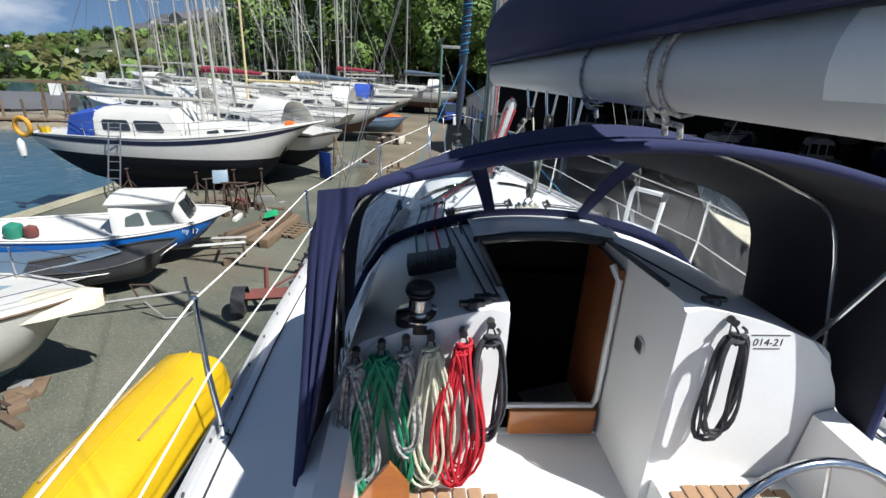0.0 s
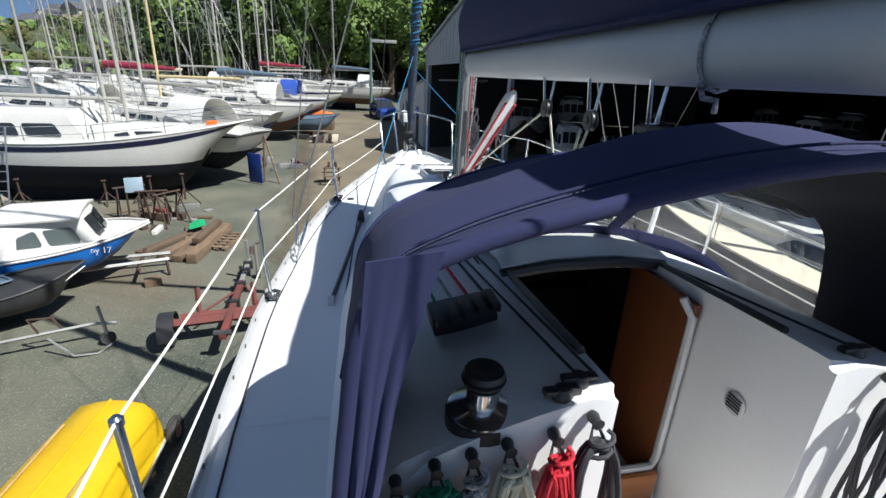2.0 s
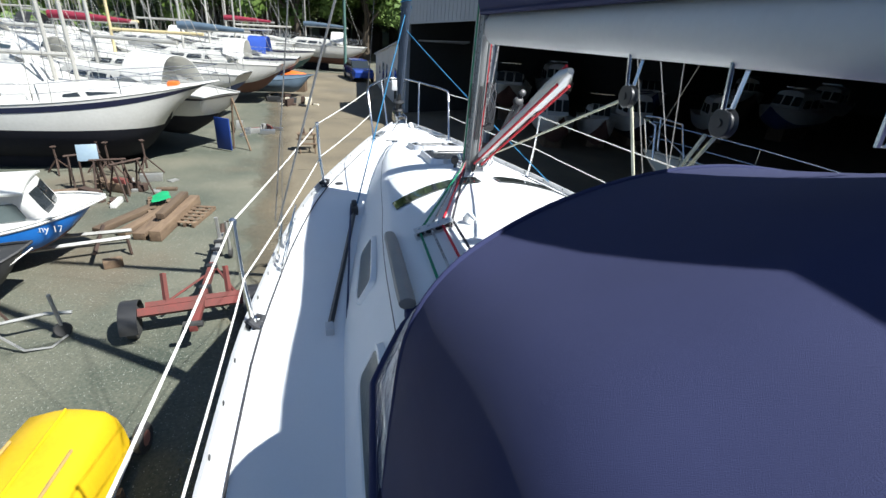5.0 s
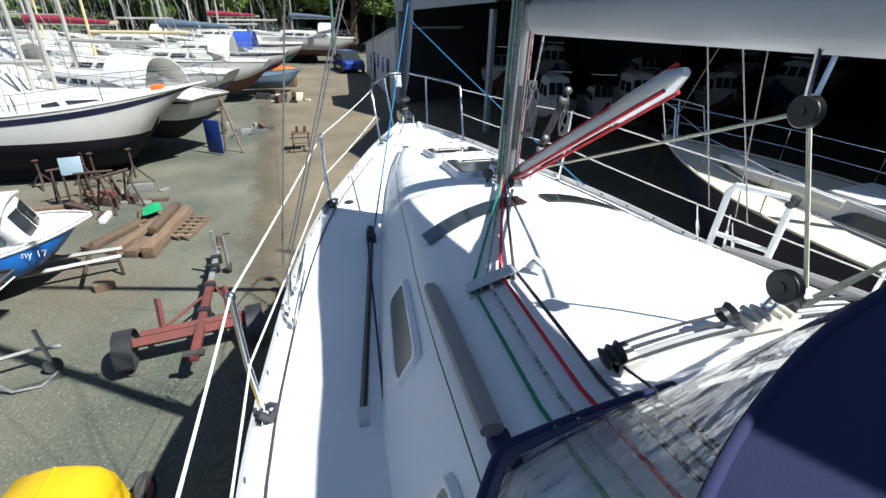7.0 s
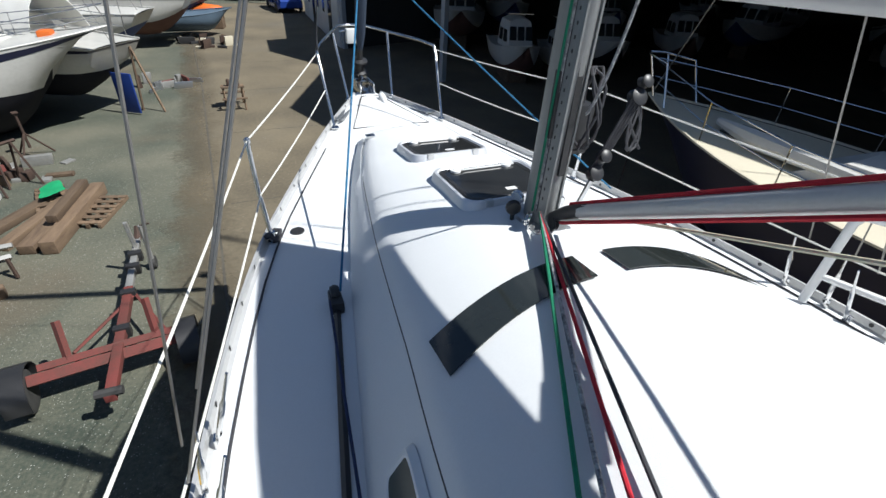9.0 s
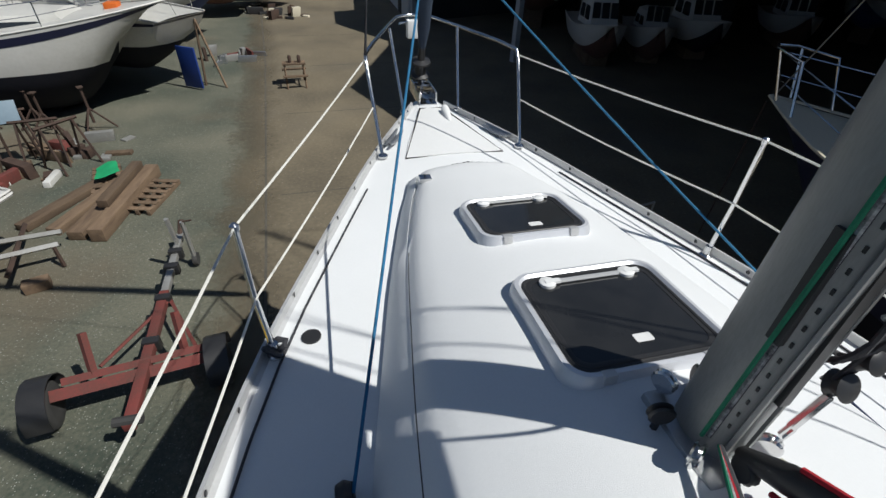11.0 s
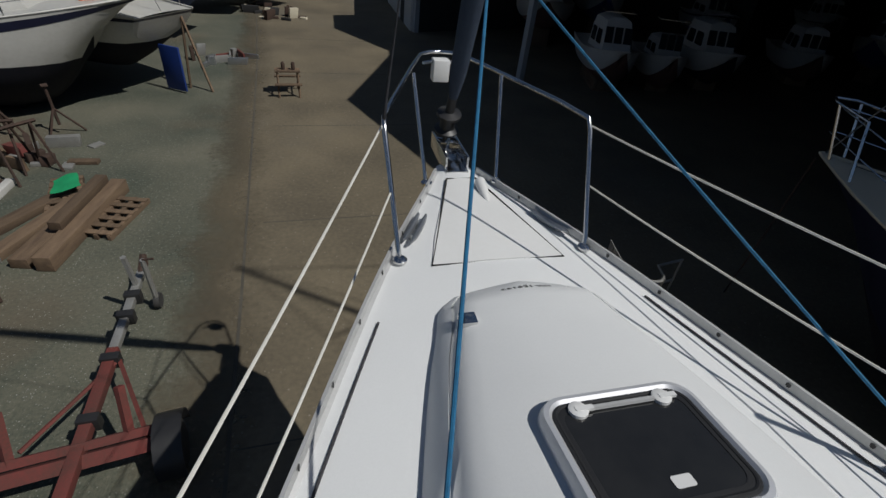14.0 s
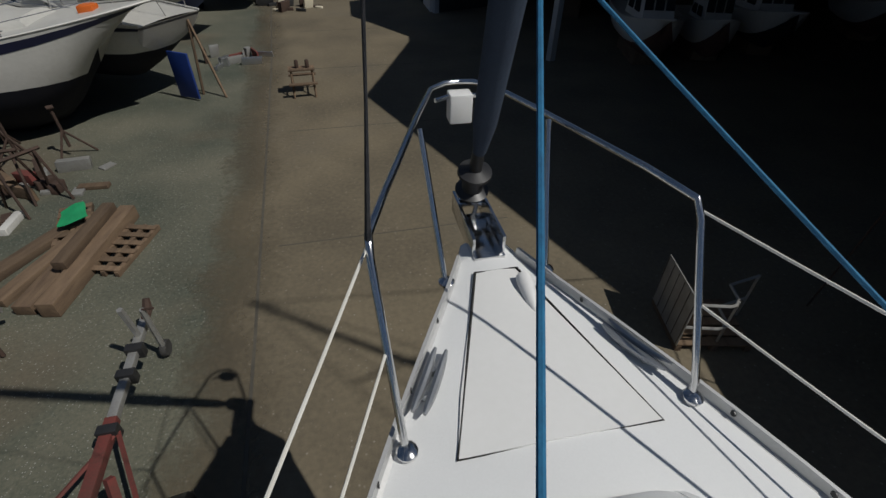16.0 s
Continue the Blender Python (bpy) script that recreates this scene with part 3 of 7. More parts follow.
# toe rail with holes shown as dark slots, and rope along it
for s in (-1, 1):
    ys = stations(-1.9, 8.55, 60)
    rows = [[(s * (hb(y) - 0.035), y, zd(y) + 0.0), (s * (hb(y) - 0.012), y, zd(y) + 0.008), (s * (hb(y) - 0.008), y, zd(y) + 0.045), (s * (hb(y) + 0.006), y, zd(y) + 0.045), (s * (hb(y) + 0.012), y, zd(y) - 0.05)] for y in ys]
    rail = part("toe_rail", L(rows), M_ALU_DULL, yacht, "perforated aluminium toe rail")
    for i in range(36):
        y = -1.4 + i * 0.275
        if y < 8.4:
            part("rail_hole", turned(bmesh.new(), [(0.011, -0.002), (0.011, 0.002)], 8, Matrix.Translation((s * (hb(y) - 0.012), y, zd(y) + 0.028)) @ Matrix.Rotation(radians(90), 4, "Y")), M_BLACK, rail)
    part("deck_line", T([(s * (hb(y) - 0.085), y, deck_z(hb(y) - 0.08, y) + 0.007) for y in stations(0.2, 7.4, 24)], 0.0055, 6), M_ROPE["black"], yacht, "thin black jackstay rope on deck")
# jib track on each side deck
for s in (-1, 1):
    a, b = Vector((s * 1.153, 4.02, 0)), Vector((s * 0.895, 5.60, 0))
    pts = [a.lerp(b, i / 8) for i in range(9)]
    tr = part("jib_track", T([(p.x, p.y, deck_z(p.x, p.y) + 0.012) for p in pts], 0.016, 4), M_BLACK, yacht, "black jib sheet track")
    part("track_end", B(a.x - 0.022, a.x + 0.022, a.y - 0.05, a.y + 0.02, 3.18, 3.225, bev=0.006), M_ALU_DULL, tr)
    bm = B(b.x - 0.03, b.x + 0.03, b.y - 0.05, b.y + 0.07, 3.2, 3.27, bev=0.012)
    turned(bm, [(0.03, -0.02), (0.038, 0.0), (0.03, 0.02)], 12, Matrix.Translation((b.x, b.y + 0.03, 3.275)) @ Matrix.Rotation(radians(90), 4, "Y"))
    part("track_car", bm, M_BLACK, tr, "black pulley car")
    part("jib_sheet", T([(s * 1.10, 2.2, 3.215), (s * 1.06, 4.05, 3.215), (b.x + s * 0.03, b.y, 3.26)], 0.006, 6), M_ROPE["navy"], yacht, "dark blue sheet led forward along the deck")


# cabin side windows, grab rails
def wall_window(y0, y1, s):
    """A long window on the cabin side between y0 and y1."""
    def at(f, g, out):
        y = y0 + (y1 - y0) * f
        zs, z0 = roof_z(wt(y), y), deck_z(wb(y), y)
        z = z0 + (zs - z0) * (0.36 + 0.34 * g)
        x = wb(y) + (wt(y) - wb(y)) * 0.72 * (0.36 + 0.34 * g) / 0.7 + out
        return (s * x, y, z + out * 0.2)
    def outline(grow):
        pts = []
        for u, v in rounded(1 + grow, 1 + grow * 2.2, 0.16, 4):
            pts.append((u + 0.5, v + 0.5))
        return pts
    bm = bmesh.new()
    loft(bm, [[at(f, g, 0.002) for f, g in outline(0.10)], [at(f, g, 0.026) for f, g in outline(0.06)], [at(f, g, 0.027) for f, g in outline(0.01)], [at(f, g, 0.020) for f, g in outline(-0.02)]], False, True)
    w = part("window", bm, M_GEL, yacht, "cabin window in a white moulded frame")
    bm = bmesh.new()
    bm.faces.new([bm.verts.new(at(f, g, 0.022)) for f, g in outline(0.0)])
    part("pane", bm, M_PERSPEX, w)


for s in (-1, 1):
    wall_window(4.64, 4.02, s)
    wall_window(3.42, 2.80, s)
    wall_window(5.55, 5.0, s) if s > 0 else None
    pts = [(s * (0.80 + 0.07 * (4.3 - y) / 0.9), y, roof_z(0.82, y) + 0.03) for y in stations(4.30, 3.38, 10)]
    bm = T(pts, [0.03] + [0.036] * 9 + [0.034], 10, flat=0.7)
    part("grab_rail", bm, mat("grey_grab_rail", (0.30, 0.29, 0.27), 0.5, 0.2, (0.22, 0.21, 0.2), 4, 60), yacht, "grey tubular grab rail on the coachroof")
    part("roof_joint", T([(s * (wt(y) + 0.012), y, roof_z(wt(y), y) - 0.045) for y in stations(2.3, 6.6, 30)], 0.004, 4), M_BLACK, yacht)
# raked smoked panes ahead of the coachroof's high part
for s in (-1, 1):
    def at(f, g):
        x = s * (0.07 + 0.62 * f)
        y = 4.89 - 0.14 * f ** 1.8 + g * (0.155 + 0.03 * f)
        return (x, y, roof_z(x, y) + 0.013)
    bm = L([[at(f, g) for f in stations(0, 1, 12)] for g in stations(0, 1, 5)], thick=0.004)
    part("deck_window", bm, M_SMOKE, yacht, "dark smoked deck window")


# deck hatches
def hatch(cx, cy, w, d, parent):
    tiltx = math.atan2(roof_z(0, cy + 0.2) - roof_z(0, cy - 0.2), 0.4)
    m = Matrix.Translation((cx, cy, roof_z(0.2, cy) + 0.006)) @ Matrix.Rotation(tiltx, 4, "X")
    ro = rounded(w, d, 0.075, 6)
    ri = rounded(w - 0.046, d - 0.046, 0.058, 6)
    bm = loft(bmesh.new(), [[(x * 1.05, y * 1.05, -0.02) for x, y in ro], [(x * 1.03, y * 1.03, 0.012) for x, y in ro], [(x, y, 0.030) for x, y in ro], [(x * 1.0, y * 1.0, 0.032) for x, y in rounded(w - 0.026, d - 0.026, 0.068, 6)], [(x, y, 0.022) for x, y in ri]], False, True)
    bm.transform(m)
    h = part("hatch", bm, M_FRAME, parent, "deck hatch with a smoked pane in an aluminium frame")
    bm = prism(bmesh.new(), ri, 0.012, 0.0235, m)
    part("pane", bm, M_HATCH, h)
    rb = rounded(w - 0.105, d - 0.105, 0.045, 6)
    part("pane_border", loft(bmesh.new(), [[m @ Vector((x, y, 0.0236)) for x, y in ri], [m @ Vector((x, y, 0.0252)) for x, y in rounded(w - 0.06, d - 0.06, 0.052, 6)], [m @ Vector((x, y, 0.0252)) for x, y in rb], [m @ Vector((x, y, 0.0236)) for x, y in rb]], False, True), M_BLACK, h, "black rubber border")
    for x in (-0.28, 0.28):
        bm = turned(bmesh.new(), [(0.03, 0.022), (0.03, 0.034), (0.022, 0.038), (0, 0.038)], 14, m @ Matrix.Translation((x * w, d * 0.36, 0)))
        box(bm, x * w - 0.012, x * w + 0.045, d * 0.335, d * 0.375, 0.030, 0.040, m=m)
        part("latch", bm, M_GEL, h, "white plastic latch")
    part("stay_bar", T([m @ Vector((-0.22 * w, d * 0.36, 0.030)), m @ Vector((0.22 * w, d * 0.36, 0.030))], 0.009, 6), M_ALU_DULL, h)
    part("seal", T([m @ Vector((x, y, 0.024)) for x, y in rounded(w - 0.068, d - 0.068, 0.05, 6)], 0.005, 5, True), M_BLACK, h)
    for x in (-0.3, 0.3):
        part("hinge", box(bmesh.new(), x * w - 0.02, x * w + 0.02, -d / 2 - 0.012, -d / 2 + 0.016, 0.0, 0.035, 0.004, m), M_ALU_DULL, h)
    part("sticker", prism(bmesh.new(), rounded(0.06, 0.035, 0.006, 2), 0.0250, 0.0262, m @ Matrix.Translation((0.03 * w, -d * 0.27, 0))), M_GEL, h, "small white label")


hatch(0.005, 6.58, 0.50, 0.41, yacht)
hatch(0.02, 5.845, 0.55, 0.50, yacht)

# anchor locker lid, cleats, bow roller
bm = L([[(x, y, deck_z(x, y) + 0.008) for x in stations(-w, w, 6)] for y, w in ((7.70, 0.335), (7.9, 0.28), (8.1, 0.21), (8.3, 0.14), (8.44, 0.09))], thick=0.006)
lid = part("locker_lid", bm, M_GEL, yacht, "white anchor locker lid")
part("lid_gap", T([(-0.09, 8.44, deck_z(0, 8.44) + 0.005), (-0.335, 7.70, deck_z(0.3, 7.7) + 0.003), (0.335, 7.70, deck_z(0.3, 7.7) + 0.003), (0.09, 8.44, deck_z(0, 8.44) + 0.005)], 0.006, 4, True), M_CAULK, lid)
bm = loft(bmesh.new(), [[(0.09 + 0.035 * f * math.cos(a), 8.36 - 0.2 * t, 3.325 + 0.05 * (1 - t) + 0.035 * f * math.sin(a)) for a in [radians(20 * i) for i in range(10)]] for t, f in ((0, 0.9), (0.2, 1.0), (0.6, 0.7), (1.0, 0.15))])
part("hawse_cover", bm, M_GEL, lid)
for s in (-1, 1):
    bm = bmesh.new()
    x, y = s * 0.375, 7.97
    m = Matrix.Translation((x, y, deck_z(x, y))) @ Matrix.Rotation(radians(s * 27), 4, "Z")
    for d in (-0.012, 0.028):
        pts = [m @ Vector((d, t, 0.028 + 0.012 * abs(t / 0.12) ** 2)) for t in stations(-0.13, 0.13, 8)]
        tube(bm, pts, [0.006, 0.012, 0.015, 0.016, 0.016, 0.016, 0.015, 0.012, 0.006], 8)
    for t in (-0.05, 0.05):
        tube(bm, [m @ Vector((0.0, t, 0)), m @ Vector((0.0, t, 0.03))], 0.013, 8)
    part("cleat", bm, M_ALU, yacht, "grey aluminium mooring cleat")
bm = B(-0.07, 0.07, 8.52, 8.86, 3.32, 3.36, bev=0.008)
box(bm, -0.075, -0.06, 8.55, 8.95, 3.33, 3.44, 0.004), box(bm, 0.06, 0.075, 8.55, 8.95, 3.33, 3.44, 0.004)
turned(bm, [(0.035, -0.06), (0.02, 0), (0.035, 0.06)], 12, Matrix.Translation((0, 8.92, 3.38)) @ Matrix.Rotation(radians(90), 4, "Y"))
part("bow_roller", bm, M_STEEL, yacht, "stainless bow roller")
part("roof_cleat", box(bmesh.new(), -0.34, -0.27, 7.22, 7.28, 3.385, 3.41, 0.006), M_STEEL, yacht)


# stanchions, wires, pulpit
def stanchion(x, y, top, lean, rake=0.0):
    z = zd(y)
    st = part("stanchion", T([(x, y, z), (x + lean, y + rake * 0.5, z + top * 0.5), (x + lean * 1.3, y + rake, z + top)], [0.0135, 0.0125, 0.012], 10), M_STEEL, yacht, "stainless steel stanchion")
    part("base_socket", turned(bmesh.new(), [(0.032, -0.004), (0.032, 0.012), (0.02, 0.02), (0.018, 0.07), (0.0, 0.07)], 12, Matrix.Translation((x, y, z))), M_STEEL, st)
    part("cap", turned(bmesh.new(), [(0.017, 0), (0.017, 0.02), (0.008, 0.028), (0, 0.028)], 10, Matrix.Translation((x + lean * 1.3, y + rake, z + top - 0.012))), M_STEEL, st)
    return Vector((x + lean * 1.3, y + rake, z + top)), Vector((x + lean * 0.66, y + rake * 0.5, z + top * 0.5))


for s in (-1, 1):
    posts = [stanchion(s * (hb(y) - 0.05), y, h, s * 0.03, dy) for y, h, dy in (((-0.1, 0.66, 0.0), (2.23, 0.68, 0.01), (4.11, 0.61, 0.01), (6.27, 0.575, 0.07)) if s < 0 else ((-0.1, 0.65, 0.0), (2.17, 0.65, 0.0), (4.0, 0.65, 0.0), (6.48, 0.65, 0.0)))]
    ptop, pmid = Vector((s * 0.525, 8.095, 3.83)), Vector((s * 0.505, 7.92, 3.58))
    for k, end in ((0, ptop), (1, pmid)):
        pts = [p[k] for p in posts] + [end]
        line = []
        for a, b in zip(pts, pts[1:]):
            line += sag(a, b, 0.012 + 0.004 * k, 6)[:-1]
        part("lifeline", T(line + [end], 0.0048, 6), M_WIRE, yacht, "white-coated lifeline wire")
    # pulpit
    rail = [(s * 0.478, 7.755, 3.28), (s * 0.485, 7.78, 3.36), (s * 0.52, 8.06, 3.81), (s * 0.518, 8.105, 3.862), (s * 0.45, 8.30, 3.875), (s * 0.26, 8.84, 3.875), (s * 0.15, 9.13, 3.875), (s * 0.07, 9.20, 3.875), (0, 9.21, 3.875)]
    pp = part("pulpit", T(rail, 0.0128, 10), M_STEEL, yacht, "bent stainless steel bow rail")
    part("pulpit_leg", T([(s * 0.215, 8.42, 3.30), (s * 0.22, 8.44, 3.36), (s * 0.265, 8.73, 3.875)], 0.0125, 10), M_STEEL, pp)
    part("pulpit_bar", T([(s * 0.13, 9.11, 3.83), (0, 9.18, 3.83)], 0.011, 8), M_STEEL, pp)
    for x, y in ((0.478, 7.755), (0.215, 8.42)):
        part("foot", turned(bmesh.new(), [(0.034, 0), (0.034, 0.01), (0.018, 0.022), (0, 0.022)], 12, Matrix.Translation((s * x, y, zd(y) + 0.02))), M_STEEL, pp)
# black gate lashings on the port stanchions
for y in (4.11, 6.27):
    x = -(hb(y) - 0.05)
    part("lashing", T([(x + 0.035 * math.cos(a) * (1 + 0.5 * math.sin(3 * a)), y + 0.03 * math.sin(a), zd(y) + 0.045 + 0.02 * math.sin(2 * a)) for a in [radians(30 * i) for i in range(13)]], 0.014, 6), M_ROPE["black"], yacht, "black rope lashing at the stanchion foot")
part("deck_filler", turned(bmesh.new(), [(0.04, 0), (0.04, 0.006), (0.03, 0.008), (0, 0.008)], 16, Matrix.Translation((-0.98, 6.33, deck_z(0.98, 6.33) + 0.001))), M_BLACK, yacht, "round black deck filler cap")
# starboard boarding gate frame
gate = part("gate_frame", T([(1.36, 4.90, 3.2), (1.38, 4.89, 3.66), (1.39, 4.86, 3.71), (1.52, 4.60, 3.72), (1.535, 4.57, 3.69), (1.49, 4.57, 3.2)], 0.022, 10), M_GEL, yacht, "white padded boarding gate frame")
part("gate_bar", T([(1.367, 4.90, 3.36), (1.505, 4.57, 3.36)], 0.018, 8), M_GEL, gate)
part("gate_cap", T([(1.532, 4.58, 3.66), (1.54, 4.56, 3.73)], 0.03, 8), M_BLACK, gate)
# bow lamp box and furling drum
lamp = part("bow_lamp", box(bmesh.new(), -0.06, 0.05, 9.10, 9.19, 3.71, 3.85, 0.012), M_GEL, yacht, "white bow navigation lamp")
part("lens", box(bmesh.new(), -0.045, 0.035, 9.19, 9.20, 3.73, 3.80, 0.004), M_SMOKE, lamp)
drum_m = Matrix.Translation((0.0, 8.83, 3.62)) @ Matrix.Rotation(radians(16), 4, "X")
bm = turned(bmesh.new(), [(0.012, -0.24), (0.02, -0.16), (0.075, -0.15), (0.08, -0.135), (0.05, -0.12), (0.045, -0.04), (0.08, -0.03), (0.078, -0.015), (0.03, 0.0), (0.026, 0.12), (0.0, 0.12)], 20, drum_m)
part("furling_drum", bm, M_BLACK, yacht, "black headsail furling drum")
part("tack_shackle", T([(0, 8.82, 3.36), (0.015, 8.83, 3.42), (0, 8.84, 3.50)], 0.011, 8), M_STEEL, yacht)
MAST_TOP = Vector((0, 5.0, 16.5))
fs0, fs1 = Vector((0, 8.79, 3.72)), MAST_TOP + Vector((0, 0.1, 0))
ln = [fs0.lerp(fs1, t) for t in (0, 0.012, 0.05, 0.2, 0.5, 0.9, 1)]
sail = part("furled_headsail", T(ln, [0.028, 0.05, 0.062, 0.066, 0.06, 0.045, 0.02], 12), mat("blue_sail_cover", (0.035, 0.055, 0.085), 0.85, 0, (0.025, 0.035, 0.06), 4, 60, 0.6, 0.006, 30), yacht, "headsail rolled in a dark blue-grey cover")
hel = []
for i in range(90):
    f = 0.085 + 0.065 * i / 90
    p = fs0.lerp(fs1, f)
    a = i * 0.75
    hel.append((p.x + 0.07 * math.cos(a), p.y + 0.07 * math.sin(a), p.z + 0.02 * math.sin(a * 0.37)))
part("wrapped_line", T(hel, 0.010, 6), M_ROPE["blue"], sail, "blue rope wound round the furled sail")
part("sail_tell", prism(bmesh.new(), [(0, 0), (0.11, 0.03), (0.02, 0.14)], -0.002, 0.002, Matrix.Translation(fs0.lerp(fs1, 0.155) + Vector((-0.03, -0.075, 0))) @ Matrix.Rotation(radians(90), 4, "X")), M_GEL, sail)
# blue spare lines from the headsail to the deck and to the starboard side
q = fs0.lerp(fs1, 0.080)
part("blue_line", T(sag(q, (-0.87, 5.62, 3.285), 0.0, 10), 0.0062, 7), M_ROPE["blue"], yacht, "blue headsail sheet led to the port track")
part("blue_line", T(sag(fs0.lerp(fs1, 0.066), (1.16, 6.2, 3.25), 0.02, 10), 0.0062, 7), M_ROPE["blue"], yacht, "blue rope led to the starboard rail")

part("spare_halyard", T([(-0.52, 8.09, 3.86), (-0.515, 8.07, 3.96), (-0.50, 7.95, 4.3), (-0.05, 5.1, 16.0)], [0.011, 0.008, 0.004, 0.004], 6), M_ROPE["black"], yacht, "spare halyard clipped to the bow rail")
# mast, spreaders, shrouds
def oval(cx, cy, z, a, b, n=18): return [(cx + a * math.cos(2 * math.pi * i / n), cy + b * math.sin(2 * math.pi * i / n), z) for i in range(n)]


mast = part("mast", L([oval(0, 5.40 + (5.0 - 5.40) * (z - 3.6) / 12.9, z, 0.058, 0.088) for z in (3.60, 4.5, 6, 9, 16.5)], True, True), M_MAST, yacht, "tall grey aluminium mast")
part("mast_step", B(-0.09, 0.09, 5.26, 5.53, 3.60, 3.66, bev=0.012), M_ALU, mast)
for s in (-1, 1):
    bm = bmesh.new()
    for i in range(40):
        z = 3.78 + i * 0.045
        y = 5.40 - 0.4 * (z - 3.6) / 12.9
        box(bm, s * 0.042 - 0.0015, s * 0.042 + 0.0015, y - 0.0655, y - 0.060, z, z + 0.012)
    tagged(part("mast_perforation", bm, M_BLACK, mast), kind="stuff")
    part("track_rib", T([(s * 0.03, 5.40 - 0.4 * (z - 3.6) / 12.9 - 0.082, z) for z in (3.7, 6, 10, 16)], 0.007, 5), M_MAST, mast)
part("halyard_exit", B(-0.064, -0.05, 5.33, 5.36, 4.05, 4.30), M_BLACK, mast)
part("mast_slot", B(-0.013, 0.013, 5.292, 5.306, 3.9, 4.62), M_BLACK, mast)
for x, c in ((-0.052, "grey"), (-0.066, "green"), (-0.05, "black"), (0.035, "grey"), (0.05, "red"), (0.064, "grey")):
    part("halyard", T([(x, 5.33 + abs(x) * 0.4, 3.72), (x * 1.02, 5.28, 6.0), (x * 0.7, 4.95, 16.0)], 0.0052, 6), M_ROPE[c], mast)
for z, w in ((8.0, 0.85), (12.2, 0.68)):
    y = 5.40 - 0.4 * (z - 3.6) / 12.9
    for s in (-1, 1):
        part("spreader", T([(s * 0.05, y, z), (s * w, y - 0.25, z + 0.03)], [0.028, 0.016], 8, flat=0.5), M_ALU_DULL, mast)
for s in (-1, 1):
    cp = Vector((s * 1.45, 4.78, 3.18))
    for dy, dx, top in ((0.06, 0.0, [(s * 0.85, 4.98, 8.03), (s * 0.68, 4.85, 12.23), (s * 0.05, 5.0, 16.3)]), (-0.06, -0.02 * s, [(s * 0.06, 5.25, 7.9)]), (0.26, -0.03 * s, [(s * 0.06, 5.3, 7.95)])):
        b = cp + Vector((dx, dy, 0))
        sh = part("shroud", T([b + Vector((0, 0, 0.3))] + top, 0.0042, 6), M_SHROUD, yacht, "thin steel shroud wire")
        u = (Vector(top[0]) - b).normalized()
        part("rigging_screw", T([b, b + u * 0.04, b + u * 0.06, b + u * 0.2, b + u * 0.22, b + u * 0.33], [0.006, 0.006, 0.011, 0.011, 0.006, 0.005], 8), M_STEEL, sh)
        part("chainplate", box(bmesh.new(), b.x - 0.004, b.x + 0.004, b.y - 0.018, b.y + 0.018, 3.16, 3.23, 0.002), M_STEEL, sh)
# clutter of coils, blocks at the mast foot
for i in range(7):
    a = radians(i * 51 + 10)
    x, y = 0.115 * math.cos(a), 5.40 + 0.13 * math.sin(a)
    bm = turned(bmesh.new(), [(0.028, -0.013), (0.034, -0.008), (0.022, 0), (0.034, 0.008), (0.028, 0.013)], 14, Matrix.Translation((x, y, 3.70)) @ Matrix.Rotation(a, 4, "Z") @ Matrix.Rotation(radians(90), 4, "X"))
    tube(bm, [(x, y, 3.64), (x, y, 3.70)], 0.01, 6)
    part("turning_block", bm, M_BLACK if i % 2 else M_STEEL, mast)
coil = [(0.085 + 0.03 * math.sin(t * 2.3), 5.33 + 0.06 * math.cos(t), 4.15 + 0.16 * math.sin(t)) for t in [i * 0.42 for i in range(64)]]
part("halyard_tail", T(coil, 0.006, 6), M_ROPE["black"], mast, "black rope tail coiled on the mast")
part("mast_instrument", B(0.07, 0.16, 5.36, 5.50, 3.95, 4.16, bev=0.02), M_BLACK, mast)
# black tackle hooked beside the mast, with its tail
tk_a, tk_b = Vector((0.14, 5.32, 3.74)), Vector((0.34, 5.32, 4.26))
tackle = part("tackle", T([tk_a, tk_a.lerp(tk_b, 0.2)], 0.012, 6), M_STEEL, yacht, "black rope tackle with blocks hooked beside the mast")
for f, r in ((0.26, 0.034), (0.40, 0.028), (0.86, 0.036), (0.97, 0.026)):
    p = tk_a.lerp(tk_b, f)
    bm = turned(bmesh.new(), [(r * 0.7, -0.022), (r, -0.017), (r * 0.75, -0.006), (r * 0.75, 0.006), (r, 0.017), (r * 0.7, 0.022)], 16, Matrix.Translation(p) @ Matrix.Rotation(radians(60), 4, "X"))
    part("block", bm, M_BLACK, tackle)
for d in (-0.020, -0.007, 0.007, 0.020):
    part("fall", T([tk_a.lerp(tk_b, 0.28) + Vector((d, 0.012, 0)), tk_a.lerp(tk_b, 0.88) + Vector((d * 1.2, -0.01, 0.01))], 0.0058, 6), M_ROPE["black"], tackle)
part("tail", T([tk_a.lerp(tk_b, 0.86) + Vector((0.02 + 0.035 * math.sin(t * 1.3), 0.03 * math.cos(t), -0.02 - 0.19 * (1 - math.cos(t)) / 2)) for t in [i * 0.45 for i in range(56)]], 0.006, 6), M_ROPE["black"], tackle)
part("shackle", T([tk_a + Vector((0.0, 0.0, 0.02)), tk_a + Vector((0.02, 0, -0.02)), tk_a + Vector((0, 0.0, -0.055)), tk_a + Vector((-0.02, 0, -0.02))], 0.006, 6, True), M_STEEL, tackle)
